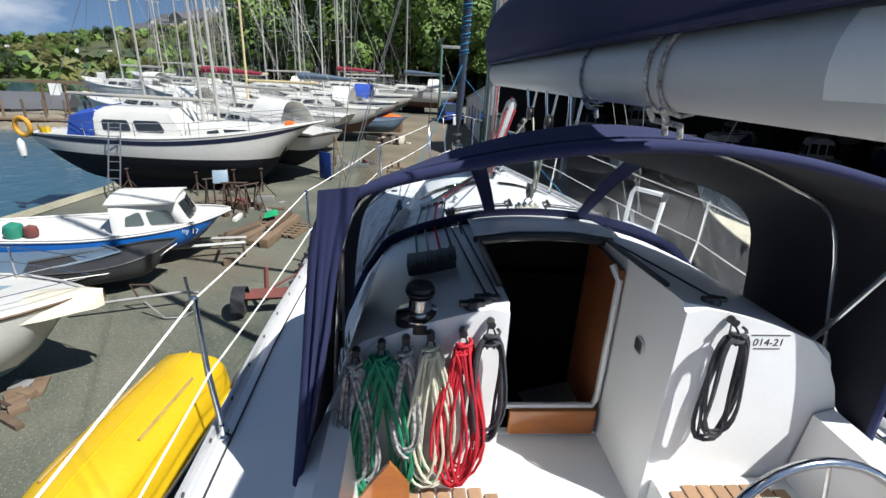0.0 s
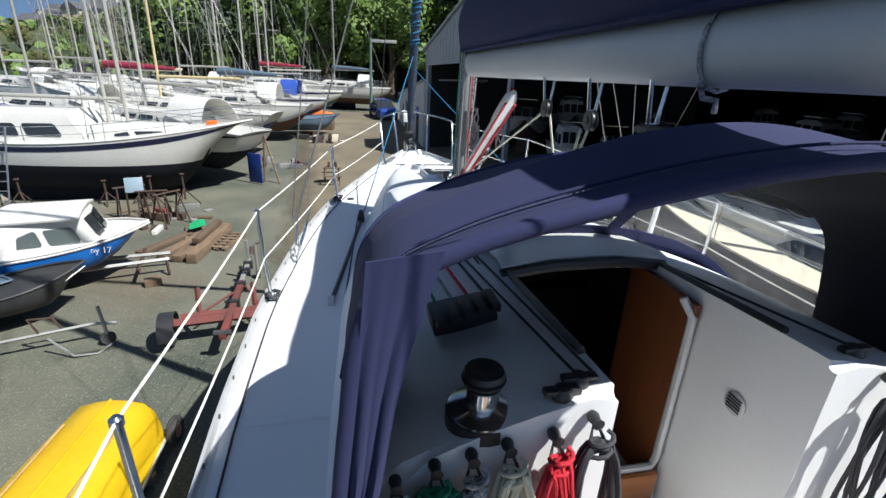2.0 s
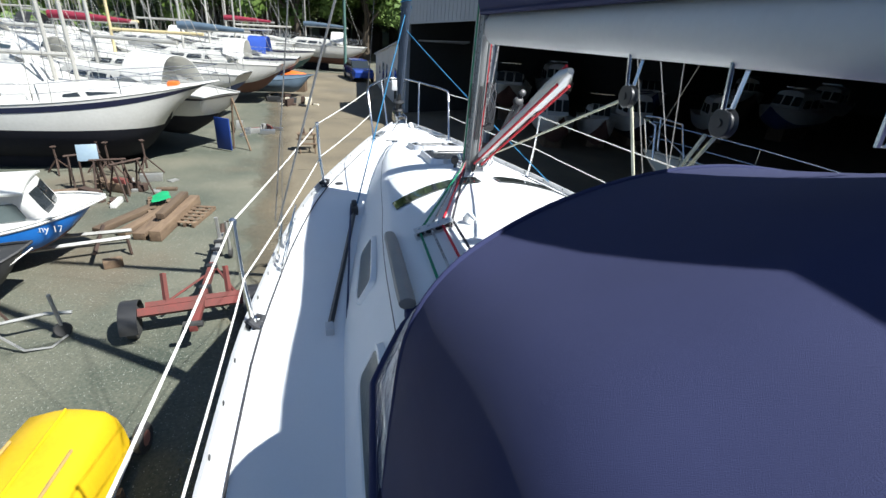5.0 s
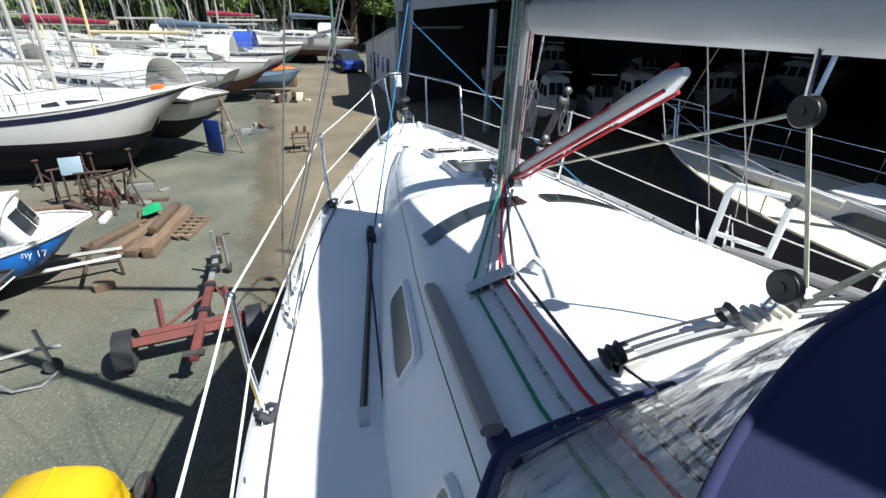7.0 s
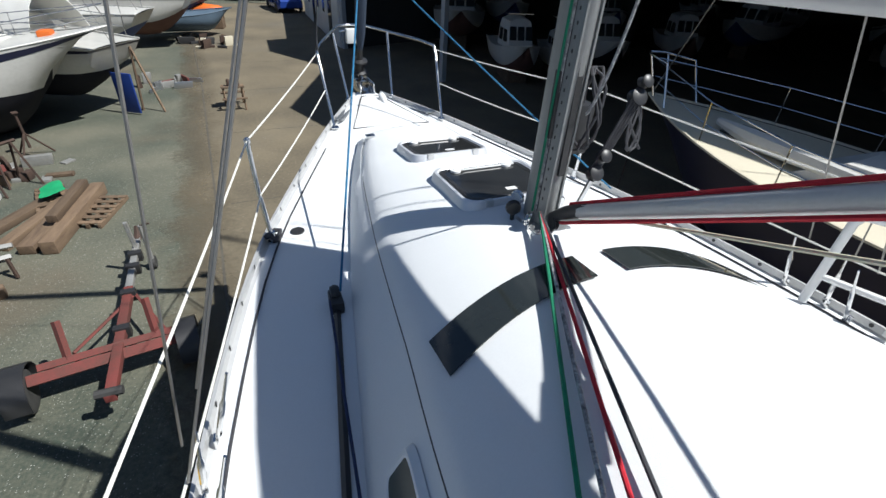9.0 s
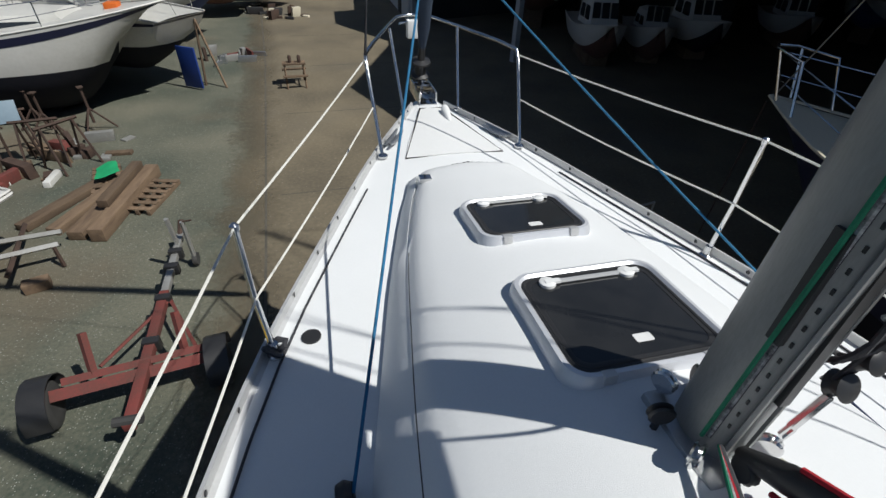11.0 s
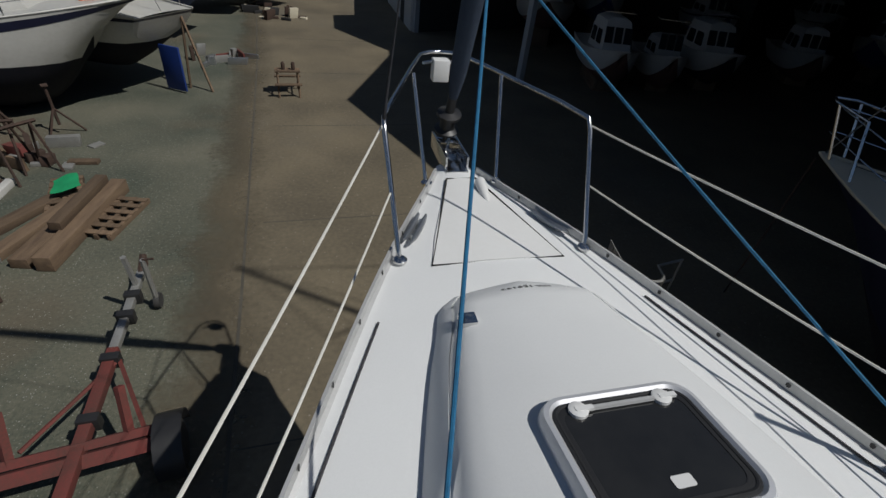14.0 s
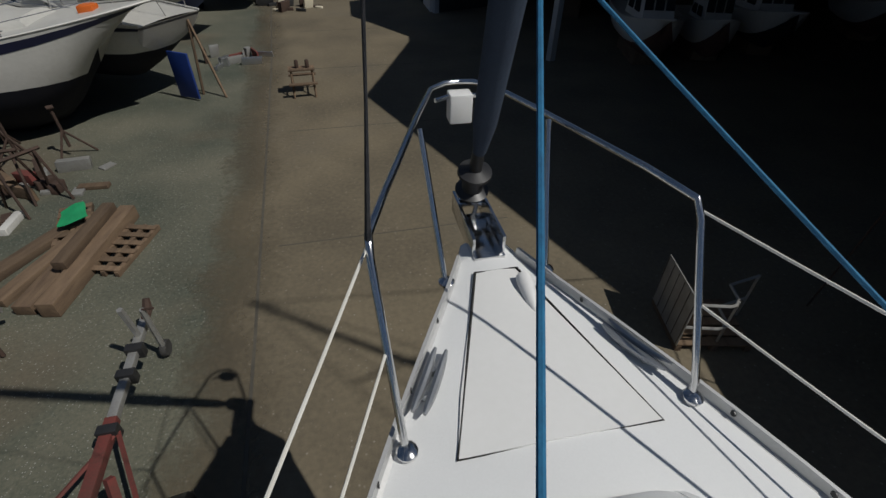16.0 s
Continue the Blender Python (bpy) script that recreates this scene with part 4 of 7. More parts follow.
# boom, vang, sheet
SWING = Matrix.Translation((0, 5.2, 0)) @ Matrix.Rotation(radians(-1.5), 4, "Z") @ Matrix.Translation((0, -5.2, 0))
def boom_z(y): return 4.673 + 0.029 * (5.1 - y)


rows = [[(0.068 * f * math.cos(a), y, boom_z(y) + 0.098 * f * math.sin(a)) for a in [2 * math.pi * i / 20 for i in range(20)]] for y, f in ((5.16, 0.8), (5.14, 1.0), (3.0, 1.0), (1.0, 1.0), (-0.6, 1.0), (-0.62, 0.9))]
boom = part("boom", L(rows, True, True), mat("boom_aluminium", (0.52, 0.53, 0.53), 0.42, 0.1, (0.44, 0.45, 0.46), 2, 40, 0.5), yacht, "thick pale grey aluminium boom")
boom.matrix_basis = SWING
part("gooseneck", B(-0.03, 0.03, 5.14, 5.32, 4.62, 4.72, bev=0.01), M_ALU, boom)
part("boom_patch", L([[(-0.0695 * math.cos(a), y, boom_z(y) + 0.0995 * math.sin(a)) for a in stations(-0.5, 0.8, 5)] for y in stations(1.02, 1.22, 4)]), M_GEL, boom, "white sticker patch")
for y in (2.35, 1.80, 1.72):
    part("reef_line", T([(0.075 * math.cos(a), y, boom_z(y) + 0.108 * math.sin(a)) for a in [2 * math.pi * i / 16 for i in range(16)]], 0.006, 6, True), M_ROPE["grey"], boom, "flecked reefing line tied round the boom")
    part("reef_knot", T([(-0.05, y, boom_z(y) - 0.09), (-0.02, y + 0.02, boom_z(y) - 0.125), (0.0, y - 0.01, boom_z(y) - 0.13), (0.01, y, boom_z(y) - 0.16)], 0.009, 6), M_ROPE["grey"], boom)
vang = part("vang", T([(0, 5.22, 3.77), (-0.005, 5.10, 3.84), (-0.06, 4.20, 4.36)], [0.02, 0.031, 0.032], 12), M_ALU_DULL, yacht, "grey rigid boom vang strut")
part("vang_sleeve", T([(-0.057, 4.24, 4.337), (-0.066, 4.10, 4.42), (-0.075, 3.96, 4.50), (-0.078, 3.90, 4.535)], [0.040, 0.042, 0.040, 0.016], 12), M_ALU, vang)
part("vang_foot", T([(0, 5.30, 3.71), (0, 5.20, 3.78), (0, 5.08, 3.855)], [0.02, 0.034, 0.033], 10), M_BLACK, vang)
for dx, dz in ((-0.03, -0.04), (0.03, -0.045), (0.0, 0.042)):
    part("vang_line", T([(dx, 5.20, 3.78 + dz), (dx - 0.075, 3.95, 4.51 + dz)], 0.0075, 6), M_ROPE["red"], vang, "red vang line")


def pulley(x, y, z, r, parent, rot=0):
    m = Matrix.Translation((x, y, z)) @ Matrix.Rotation(radians(rot), 4, "Z") @ Matrix.Rotation(radians(90), 4, "Y")
    bm = turned(bmesh.new(), [(r * 0.9, -0.016), (r, -0.012), (r * 0.8, -0.004), (r * 0.8, 0.004), (r, 0.012), (r * 0.9, 0.016)], 18, m)
    turned(bm, [(r * 0.3, -0.02), (r * 0.3, 0.02)], 12, m)
    return part("pulley", bm, M_BLACK, parent, "black rope pulley")


TY = 3.42
def on_track(x, h, dy=0.0): return (x, TY + dy, roof_z(x, TY) + h)


def bar_over(x0, x1, y0, y1, h0, h1, n=10):
    """A flat bar bent to the camber of the roof."""
    return L([[(x, y, roof_z(x, TY) + h) for y, h in ((y0, h0), (y0, h1), (y1, h1), (y1, h0))] for x in stations(x0, x1, n)], True, True)


track = part("traveller", bar_over(-0.50, 0.50, TY - 0.016, TY + 0.016, 0.012, 0.040), M_ALU_DULL, yacht, "mainsheet traveller track across the coachroof")
part("track_base", bar_over(-0.54, 0.54, TY - 0.04, TY + 0.05, -0.01, 0.012), M_GEL, track)
part("traveller_car", bar_over(-0.09, 0.07, TY - 0.035, TY + 0.03, 0.036, 0.068, 4), M_PLASTIC, track, "cream plastic traveller car")
for x in (-0.065, -0.03, 0.01, 0.045):
    part("car_roller", turned(bmesh.new(), [(0.010, -0.04), (0.012, 0), (0.010, 0.036)], 10, Matrix.Translation(on_track(x, 0.072)) @ Matrix.Rotation(radians(90), 4, "X")), M_PLASTIC, track)
for s in (-1, 1):
    part("end_block", turned(bmesh.new(), [(0.022, -0.03), (0.034, -0.026), (0.024, -0.012), (0.034, 0.0), (0.024, 0.012), (0.034, 0.026), (0.022, 0.03)], 16, Matrix.Translation(on_track(s * 0.51, 0.062, 0.012)) @ Matrix.Rotation(radians(70), 4, "Y")), M_BLACK, track, "black double end block")
    part("end_fitting", bar_over(s * 0.47 - 0.03, s * 0.47 + 0.03, TY - 0.03, TY + 0.045, 0.010, 0.048, 3), M_PLASTIC, track)
    part("car_block", turned(bmesh.new(), [(0.020, -0.022), (0.030, -0.018), (0.022, 0), (0.030, 0.018), (0.020, 0.022)], 16, Matrix.Translation(on_track(-0.01 + s * 0.125, 0.075, 0.025)) @ Matrix.Rotation(radians(60), 4, "Y")), M_BLACK, track)
    part("control_tail", T([on_track(s * 0.50, 0.05, -0.03), on_track(s * 0.47, 0.04, -0.12), on_track(s * 0.46, 0.03, -0.5)], 0.0045, 6), M_ROPE["black"], track)
    for dy, h in ((-0.018, 0.052), (0.006, 0.064), (0.026, 0.075), (0.044, 0.058)):
        part("control_line", T([on_track(s * (0.11 + (0.50 - 0.11) * f), h, dy) for f in stations(0, 1, 6)], 0.0042, 6), M_ROPE["black"], track)
part("shackle", T([on_track(-0.015, 0.07), on_track(-0.04, 0.10), on_track(-0.015, 0.135), on_track(0.012, 0.10)], 0.006, 6, True), M_STEEL, track)
mb = pulley(-0.015, 3.40, 4.03, 0.05, yacht)
b1, b2 = pulley(0.0, 3.50, 4.49, 0.042, yacht), pulley(0.0, 3.02, 4.49, 0.042, yacht)
b1.matrix_basis = b2.matrix_basis = SWING
for y in (3.50, 3.02, 2.6):
    part("boom_bail", T([SWING @ Vector(q) for q in [(-0.03, y, boom_z(y) - 0.08), (-0.015, y, 4.53), (0.015, y, 4.53), (0.03, y, boom_z(y) - 0.08)]], 0.007, 6), M_STEEL, yacht)
for a, b in (((0.02, 3.50, 4.47), (0.02, 3.37, 4.04)), ((0.0, 3.02, 4.47), (0.0, 3.33, 4.04)), ((-0.02, 3.05, 4.45), (-0.02, 3.33, 4.01)), ((0.01, 3.55, 4.47), (0.03, 5.25, 3.76))):
    part("mainsheet", T([SWING @ Vector(a), b], 0.0062, 6), M_ROPE["cream"], yacht, "pale mainsheet rope")
part("topping_line", T(sag((0.03, 5.12, 4.60), (0.05, 5.28, 4.15), 0.06, 6), 0.006, 6), M_ROPE["grey"], yacht)
for y in (1.30, 1.46):
    part("lazy_jack", T([SWING @ Vector((-0.17, y, 5.05)), (-0.19, y + 0.12, 7.6), (-0.04, 5.1, 12.1)], 0.0045, 6), M_ROPE["grey"], yacht, "thin lazy jack line rising from the sail bag")
# stowed mainsail in its navy bag
rows = []
for y in stations(5.24, -0.7, 16):
    k = 1.0 if y < 5.0 else 0.8
    w = (0.135 + 0.012 * math.sin(y * 5)) * k
    h = 0.46 + 0.02 * math.sin(y * 3.1)
    z0 = boom_z(y) + 0.075
    rows.append([(-0.072, y, z0), (-w * 0.85, y, z0 + 0.07), (-w, y, z0 + 0.2), (-w * 0.93, y, z0 + 0.29), (-w * 0.6, y, z0 + h - 0.06), (0, y, z0 + h), (w * 0.6, y, z0 + h - 0.06), (w * 0.93, y, z0 + 0.29), (w, y, z0 + 0.2), (w * 0.85, y, z0 + 0.07), (0.072, y, z0)])
bag = thing("sail_cover", "navy canvas bag holding the stowed mainsail on the boom", "sail cover", (0, 2.5, 4.75))
bm = L(rows, True)
bm.transform(Matrix.Translation((0, -2.5, -4.75)))
bag.matrix_basis = SWING @ bag.matrix_basis
part("canvas", bm, M_NAVY, bag, sharp=60)
bm = T([(-0.085, y - 2.5, boom_z(y) + 0.09 - 4.75) for y in stations(5.2, -0.6, 10)], 0.012, 6)
part("hem", bm, M_NAVY, bag)
# rope organiser and lines led aft
OM = Matrix.Translation((-0.59, 4.10, 0.5 * (roof_z(0.5, 4.1) + roof_z(0.68, 4.1)))) @ Matrix.Rotation(-math.atan2(roof_z(0.5, 4.1) - roof_z(0.68, 4.1), 0.18), 4, "Y")
org = part("deck_organiser", box(bmesh.new(), -0.105, 0.105, -0.032, 0.032, 0.038, 0.043, 0.002, OM), M_ALU_DULL, yacht, "aluminium deck organiser with sheaves")
part("base_plate", box(bmesh.new(), -0.11, 0.11, -0.034, 0.034, 0.002, 0.010, 0.002, OM), M_ALU_DULL, org)
for i in range(4):
    part("sheave", turned(bmesh.new(), [(0.016, 0.011), (0.023, 0.014), (0.014, 0.024), (0.023, 0.034), (0.016, 0.037)], 14, OM @ Matrix.Translation((-0.078 + i * 0.052, 0, 0))), M_BLACK, org)
    part("bolt", turned(bmesh.new(), [(0.008, 0.042), (0.008, 0.047), (0.0, 0.048)], 8, OM @ Matrix.Translation((-0.078 + i * 0.052, 0, 0))), M_STEEL, org)
for i, c in enumerate(("green", "grey", "red", "black")):
    x = -0.70 + i * 0.058
    part("led_line", T([(-0.05, 5.32, 3.73), (x + 0.03, 4.12, roof_z(x, 4.1) + 0.035), (x - 0.03, 3.4, roof_z(x, 3.4) + 0.012), (x - 0.02, 2.68, roof_z(x, 2.7) + 0.03)], 0.0068, 7), M_ROPE[c], yacht, c + " halyard led aft over the roof")
part("roof_hook", T([(-0.42, 4.12, roof_z(0.4, 4.1)), (-0.415, 4.09, roof_z(0.4, 4.1) + 0.045), (-0.40, 4.03, roof_z(0.4, 4.05) + 0.03)], [0.02, 0.016, 0.006], 8), M_GEL, yacht)

# clutches, winch, jammers, hooks on the port cheek
cl = part("rope_clutch", B(-0.77, -0.54, 2.55, 2.68, 3.83, 3.90, bev=0.012, m=Matrix.Translation((-0.65, 2.6, 3.86)) @ Matrix.Rotation(radians(-10), 4, "Y") @ Matrix.Translation((0.65, -2.6, -3.855))), M_BLACK, yacht, "black rope clutch bank")
for i in range(5):
    x = -0.745 + i * 0.046
    part("clutch_lever", B(x - 0.016, x + 0.016, 2.52, 2.64, roof_z(x, 2.6) + 0.055, roof_z(x, 2.6) + 0.085, bev=0.006), M_BLACK, cl)
wz = roof_z(0.715, 2.15)
winch = part("winch", turned(bmesh.new(), [(0.09, -0.03), (0.09, 0.012), (0.075, 0.02), (0.045, 0.03), (0.042, 0.075), (0.05, 0.085), (0.03, 0.09), (0.03, 0.10), (0, 0.10)], 24, Matrix.Translation((-0.715, 2.15, wz))), M_STEEL, yacht, "chrome self-tailing winch with a black top")
part("winch_skirt", turned(bmesh.new(), [(0.094, -0.035), (0.094, 0.004), (0.086, 0.008)], 24, Matrix.Translation((-0.715, 2.15, wz))), M_BLACK, winch)
part("winch_jaw", turned(bmesh.new(), [(0.03, 0.09), (0.055, 0.095), (0.058, 0.105), (0.045, 0.11), (0.056, 0.115), (0.05, 0.128), (0.02, 0.13), (0.0, 0.122)], 20, Matrix.Translation((-0.715, 2.15, wz))), M_BLACK, winch)
for x, y in ((-0.46, 2.13), (-0.52, 2.10), (0.45, 2.14)):
    z = roof_z(x, y)
    bm = turned(bmesh.new(), [(0.03, 0), (0.03, 0.012), (0.02, 0.03), (0, 0.032)], 12, Matrix.Translation((x, y, z)))
    box(bm, x - 0.05, x + 0.05, y - 0.015, y + 0.015, z + 0.01, z + 0.028, 0.006)
    part("cam_cleat", bm, M_BLACK, yacht, "small black cam cleat")
for x0, x1 in ((-0.50, -0.46), (-0.44, -0.42), (0.30, 0.46)):
    part("led_line", T([(x0 - 0.02, 3.25, roof_z(x0, 3.25) + 0.012), (x1, 2.14, roof_z(x1, 2.14) + 0.02)], 0.0048, 6), M_ROPE["black"], yacht)
# steering wheel rim
wh = part("steering_wheel", T([(0.70 + 0.40 * math.cos(a), 1.60 + 0.10 * math.sin(a), 3.14 + 0.40 * math.sin(a)) for a in [2 * math.pi * i / 40 for i in range(40)]], 0.018, 10, True), M_STEEL, yacht, "chrome steering wheel rim")
for i in range(5):
    a = 2 * math.pi * i / 5 + 0.3
    part("spoke", T([(0.70, 1.60, 3.14), (0.70 + 0.40 * math.cos(a), 1.60 + 0.10 * math.sin(a), 3.14 + 0.40 * math.sin(a))], 0.008, 6), M_STEEL, wh)
part("pedestal", B(0.62, 0.78, 1.66, 1.86, 3.09, 3.2, bev=0.03), M_GEL, yacht)


# ---- rope coils hanging on the bulkhead ----
def rope_coil(x, z, colour, length, width, turns, label, spread=0.03, y=2.02, oval_=False):
    t = thing("rope_coil", label, "rope", (x, y, z), group="rope coils on the bulkhead")
    rng = random.Random(int(abs(x) * 1000) + turns)
    bm = bmesh.new()
    for k in range(turns):
        w, h = width * ((0.8 + 0.25 * rng.random()) if oval_ else (0.55 + 0.6 * rng.random())), length * (0.86 + 0.16 * rng.random())
        dx, dy = (rng.random() - 0.5) * spread, -0.012 - 0.035 * rng.random()
        pts = []
        for i in range(22):
            a = 2 * math.pi * i / 22
            zz = -h / 2 + h / 2 * math.cos(a)
            ww = w * (math.copysign(abs(math.sin(a)) ** 0.6, math.sin(a)) if oval_ else math.sin(a) * (0.30 + 0.85 * min(1, (-zz / h) * 1.3 + 0.05)))
            pts.append((dx + ww + 0.006 * math.sin(3 * a + k), dy + 0.012 * math.sin(2 * a + k) - 0.02 * (-zz / h), zz + 0.01 * math.sin(k * 2.1)))
        part("loop", T(pts, 0.0062, 6, True), M_ROPE[colour], t)
    part("gather", T([(0.028 * math.cos(a), -0.028 + 0.022 * math.sin(a), -0.045 + 0.004 * i) for i, a in enumerate([i * 0.7 for i in range(20)])], 0.006, 6), M_ROPE[colour], t)
    part("strop", T([(-0.012, -0.02, -0.05), (-0.018, -0.01, 0.0), (0, 0.02, 0.045), (0.018, -0.01, 0.0), (0.012, -0.02, -0.05)], 0.005, 6), M_ROPE["black"], t, "black strop")
    part("hook", turned(bmesh.new(), [(0.014, 0), (0.017, 0.01), (0.012, 0.03), (0.016, 0.04), (0, 0.042)], 10, Matrix.Translation((0, 0.035, 0.04)) @ Matrix.Rotation(radians(90), 4, "X")), M_BLACK, t)


rope_coil(-0.95, 3.71, "grey", 0.56, 0.06, 11, "white and black flecked rope coil hung on a hook", 0.05)
rope_coil(-0.855, 3.745, "green", 0.74, 0.12, 24, "large green rope coil hung on the bulkhead", 0.09)
rope_coil(-0.765, 3.765, "grey", 0.46, 0.05, 9, "flecked grey rope coil beside a green one")
rope_coil(-0.675, 3.785, "cream", 0.62, 0.075, 13, "cream and pale green rope coil", 0.06)
rope_coil(-0.555, 3.80, "red", 0.66, 0.08, 16, "bright red rope coil hung on the bulkhead", 0.06)
rope_coil(-0.455, 3.84, "black", 0.46, 0.06, 9, "thin black rope coil by the companionway", 0.012, oval_=True)
rope_coil(0.47, 3.86, "black", 0.50, 0.065, 8, "black rope coil on the starboard bulkhead", 0.012, oval_=True)

# ---- sprayhood ----
hood = thing("sprayhood", "navy canvas sprayhood with clear windows over the companionway", "sprayhood", (0, 2.6, 3.6))
HO = Matrix.Translation((0, -2.6, -3.6))


US = [(1 - math.cos(math.pi * i / 64)) / 2 * 0.35 + i / 64 * 0.65 for i in range(65)]


def bow_curve(ctrl, u):
    """A bent hoop through control points from the port foot to the middle, mirrored to starboard."""
    v = min(u, 1 - u) * 2
    n = len(ctrl) - 1
    i = min(n - 1, int(v * n))
    f = v * n - i
    g = lambda k: Vector(ctrl[k]) if 0 <= k <= n else (Vector((-ctrl[n - 1][0], ctrl[n - 1][1], ctrl[n - 1][2])) if k > n else Vector(ctrl[0]) * 2 - Vector(ctrl[1]))
    p0, p1, p2, p3 = g(i - 1), g(i), g(i + 1), g(i + 2)
    p = 0.5 * (2 * p1 + (p2 - p0) * f + (2 * p0 - 5 * p1 + 4 * p2 - p3) * f * f + (3 * p1 - p0 - 3 * p2 + p3) * f ** 3)
    return Vector((p.x if u <= 0.5 else -p.x, p.y, p.z))


C_AFT = [(-1.13, 1.78, 3.38), (-1.085, 1.83, 3.80), (-1.055, 1.85, 4.10), (-1.015, 1.86, 4.32), (-0.88, 1.865, 4.415), (-0.60, 1.855, 4.495), (-0.30, 1.845, 4.55), (0, 1.84, 4.57)]
C_MID = [(-1.09, 2.10, 3.48), (-1.075, 2.19, 3.85), (-1.045, 2.24, 4.14), (-0.955, 2.26, 4.31), (-0.76, 2.28, 4.40), (-0.55, 2.29, 4.48), (-0.27, 2.30, 4.55), (0, 2.30, 4.575)]
C_EDGE = [(-1.05, 2.70, 3.62), (-1.03, 2.72, 3.86), (-0.995, 2.75, 4.07), (-0.90, 2.81, 4.18), (-0.74, 2.90, 4.235), (-0.52, 2.98, 4.29), (-0.26, 3.02, 4.34), (0, 3.03, 4.36)]


def hood_aft(u):
    p = bow_curve(C_AFT, u)
    if u > 0.5:
        p.y += 0.16 * max(0.0, 4.4 - p.z)         # starboard edge moved forward so its shade leaves more of the bulkhead lit
    return p



def hood_mid(u): return bow_curve(C_MID, u)
def hood_edge(u): return bow_curve(C_EDGE, u)


def hood_base(u):
    v = min(u, 1 - u) * 2
    if v < 0.3:
        f = v / 0.3
        x = lerp_table([(0, -1.07), (0.55, -1.02), (1, -0.86)], f)
        y = lerp_table([(0, 2.72), (0.55, 3.16), (1, 3.34)], f)
    else:
        f = (v - 0.3) / 0.7
        x, y = -0.86 * (1 - f), 3.34 - 0.06 * math.sin(f * math.pi / 2)
    z = (roof_z(x, y) if abs(x) < wt(y) else roof_z(wt(y), y) - (abs(x) - wt(y)) * 1.3) + 0.012
    return Vector((x if u <= 0.5 else -x, y, z))


rows = []
for f in stations(0, 1, 8):
    row = []
    for u in US:
        p = hood_aft(u).lerp(hood_mid(u), f / 0.5) if f < 0.5 else hood_mid(u).lerp(hood_edge(u), (f - 0.5) / 0.5)
        p = p + Vector((0, 0, -0.014 * math.sin(math.pi * (f * 2 if f < 0.5 else 2 * f - 1)) * math.sin(math.pi * u)))
        p.x += 0.012 * math.sin(9 * f + 3) * (abs(2 * u - 1) ** 3)
        row.append(p)
    rows.append(row)
bm = L(rows, thick=0.006)
bm.transform(HO)
part("canvas", bm, M_NAVY, hood, "sun-bleached navy canvas", 70)
# extra inner sheet whose near-black colour stands for the shade under the canvas
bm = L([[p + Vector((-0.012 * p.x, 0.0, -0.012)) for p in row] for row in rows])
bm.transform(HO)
part("lining", bm, mat("black_canvas_lining", (0.007, 0.008, 0.014), 0.95, 0, (0.005, 0.006, 0.010), 4, 400), hood, "added inner sheet, near black for the shade under the hood", 70)
bm = L([[hood_edge(u).lerp(hood_base(u), f) + Vector((0, 0, 0.03 * math.sin(math.pi * f))) for u in US] for f in stations(0, 1, 6)])
bm.transform(HO)
win = part("clear_window", bm, M_CLEAR, hood, "scratched clear vinyl window", 80)
win.visible_shadow = False
for n, fn, r in (("aft_hem", hood_aft, 0.017), ("front_seam", hood_edge, 0.009), ("base_hem", hood_base, 0.018)):
    bm = T([fn(u) for u in US], r, 8)
    bm.transform(HO)
    part(n, bm, M_NAVY, hood, sharp=70)
bm = L([[hood_base(u).lerp(hood_edge(u), f) + Vector((0, 0, 0.03 * math.sin(math.pi * f) + 0.003)) for u in US] for f in stations(0, 0.13, 2)], thick=0.004)
bm.transform(HO)
part("base_band", bm, M_NAVY, hood, "broad navy canvas band along the roof", 70)
for u in (0.38, 0.62):
    bm = L([[hood_edge(u + d).lerp(hood_base(u * 0.9 + 0.05 + d), f) + Vector((0, 0, 0.03 * math.sin(math.pi * f) + 0.004)) for d in (-0.013, 0.013)] for f in stations(0, 1, 6)], thick=0.004)
    bm.transform(HO)
    part("window_band", bm, M_NAVY, hood)
for s, u in ((-1, 0.0), (1, 1.0)):
    bm = T([hood_mid(abs(u - t)) + Vector((-s * 0.03, 0.03, -0.03)) for t in stations(0.0, 0.5, 20)], 0.010, 8)
    bm.transform(HO)
    part("frame_tube", bm, M_STEEL, hood, "bent stainless frame tube")
    bm = T([hood_base(abs(u - 0.02)) + Vector((-s * 0.02, -0.55, 0.05)), hood_aft(abs(u - 0.2)) + Vector((-s * 0.05, 0.1, -0.1))], 0.011, 8)
    bm.transform(HO)
    part("strut", bm, M_STEEL, hood)
    bm = box(bmesh.new(), s * 0.85 - 0.03, s * 0.85 + 0.03, 3.28, 3.40, 3.66, 3.71, 0.01)
    bm.transform(HO)
    part("corner_tab", bm, M_NAVY, hood)
# seam stitching that follows the aft hem
def seam_pt(u, off):
    uu = 0.06 + 0.88 * u
    p = hood_aft(uu).lerp(hood_mid(uu), off)
    n = Vector((p.x * 0.6, 0, p.z - 3.9)).normalized()
    return p + n * (0.010 - 0.022 * math.sin(math.pi * off) * 0.3)


for k, off in enumerate((0.045, 0.30, 0.23)):
    bm = bmesh.new()
    pts = [seam_pt(u, off + (0.006 if k != 1 else 0.001) * (i % 2)) for i, u in enumerate(stations(0.0, 1.0, 620))]
    for i in range(0, 618, 2):
        a, b = pts[i], pts[i + 1]
        tube(bm, [a, b], 0.0009, 3)
    bm.transform(HO)
    tagged(part("stitching", bm, M_THREAD, hood), kind="stuff")
bm = T([seam_pt(u, 0.29) for u in stations(0.0, 1.0, 60)], 0.004, 6)
bm.transform(HO)
part("seam", bm, M_NAVY, hood)
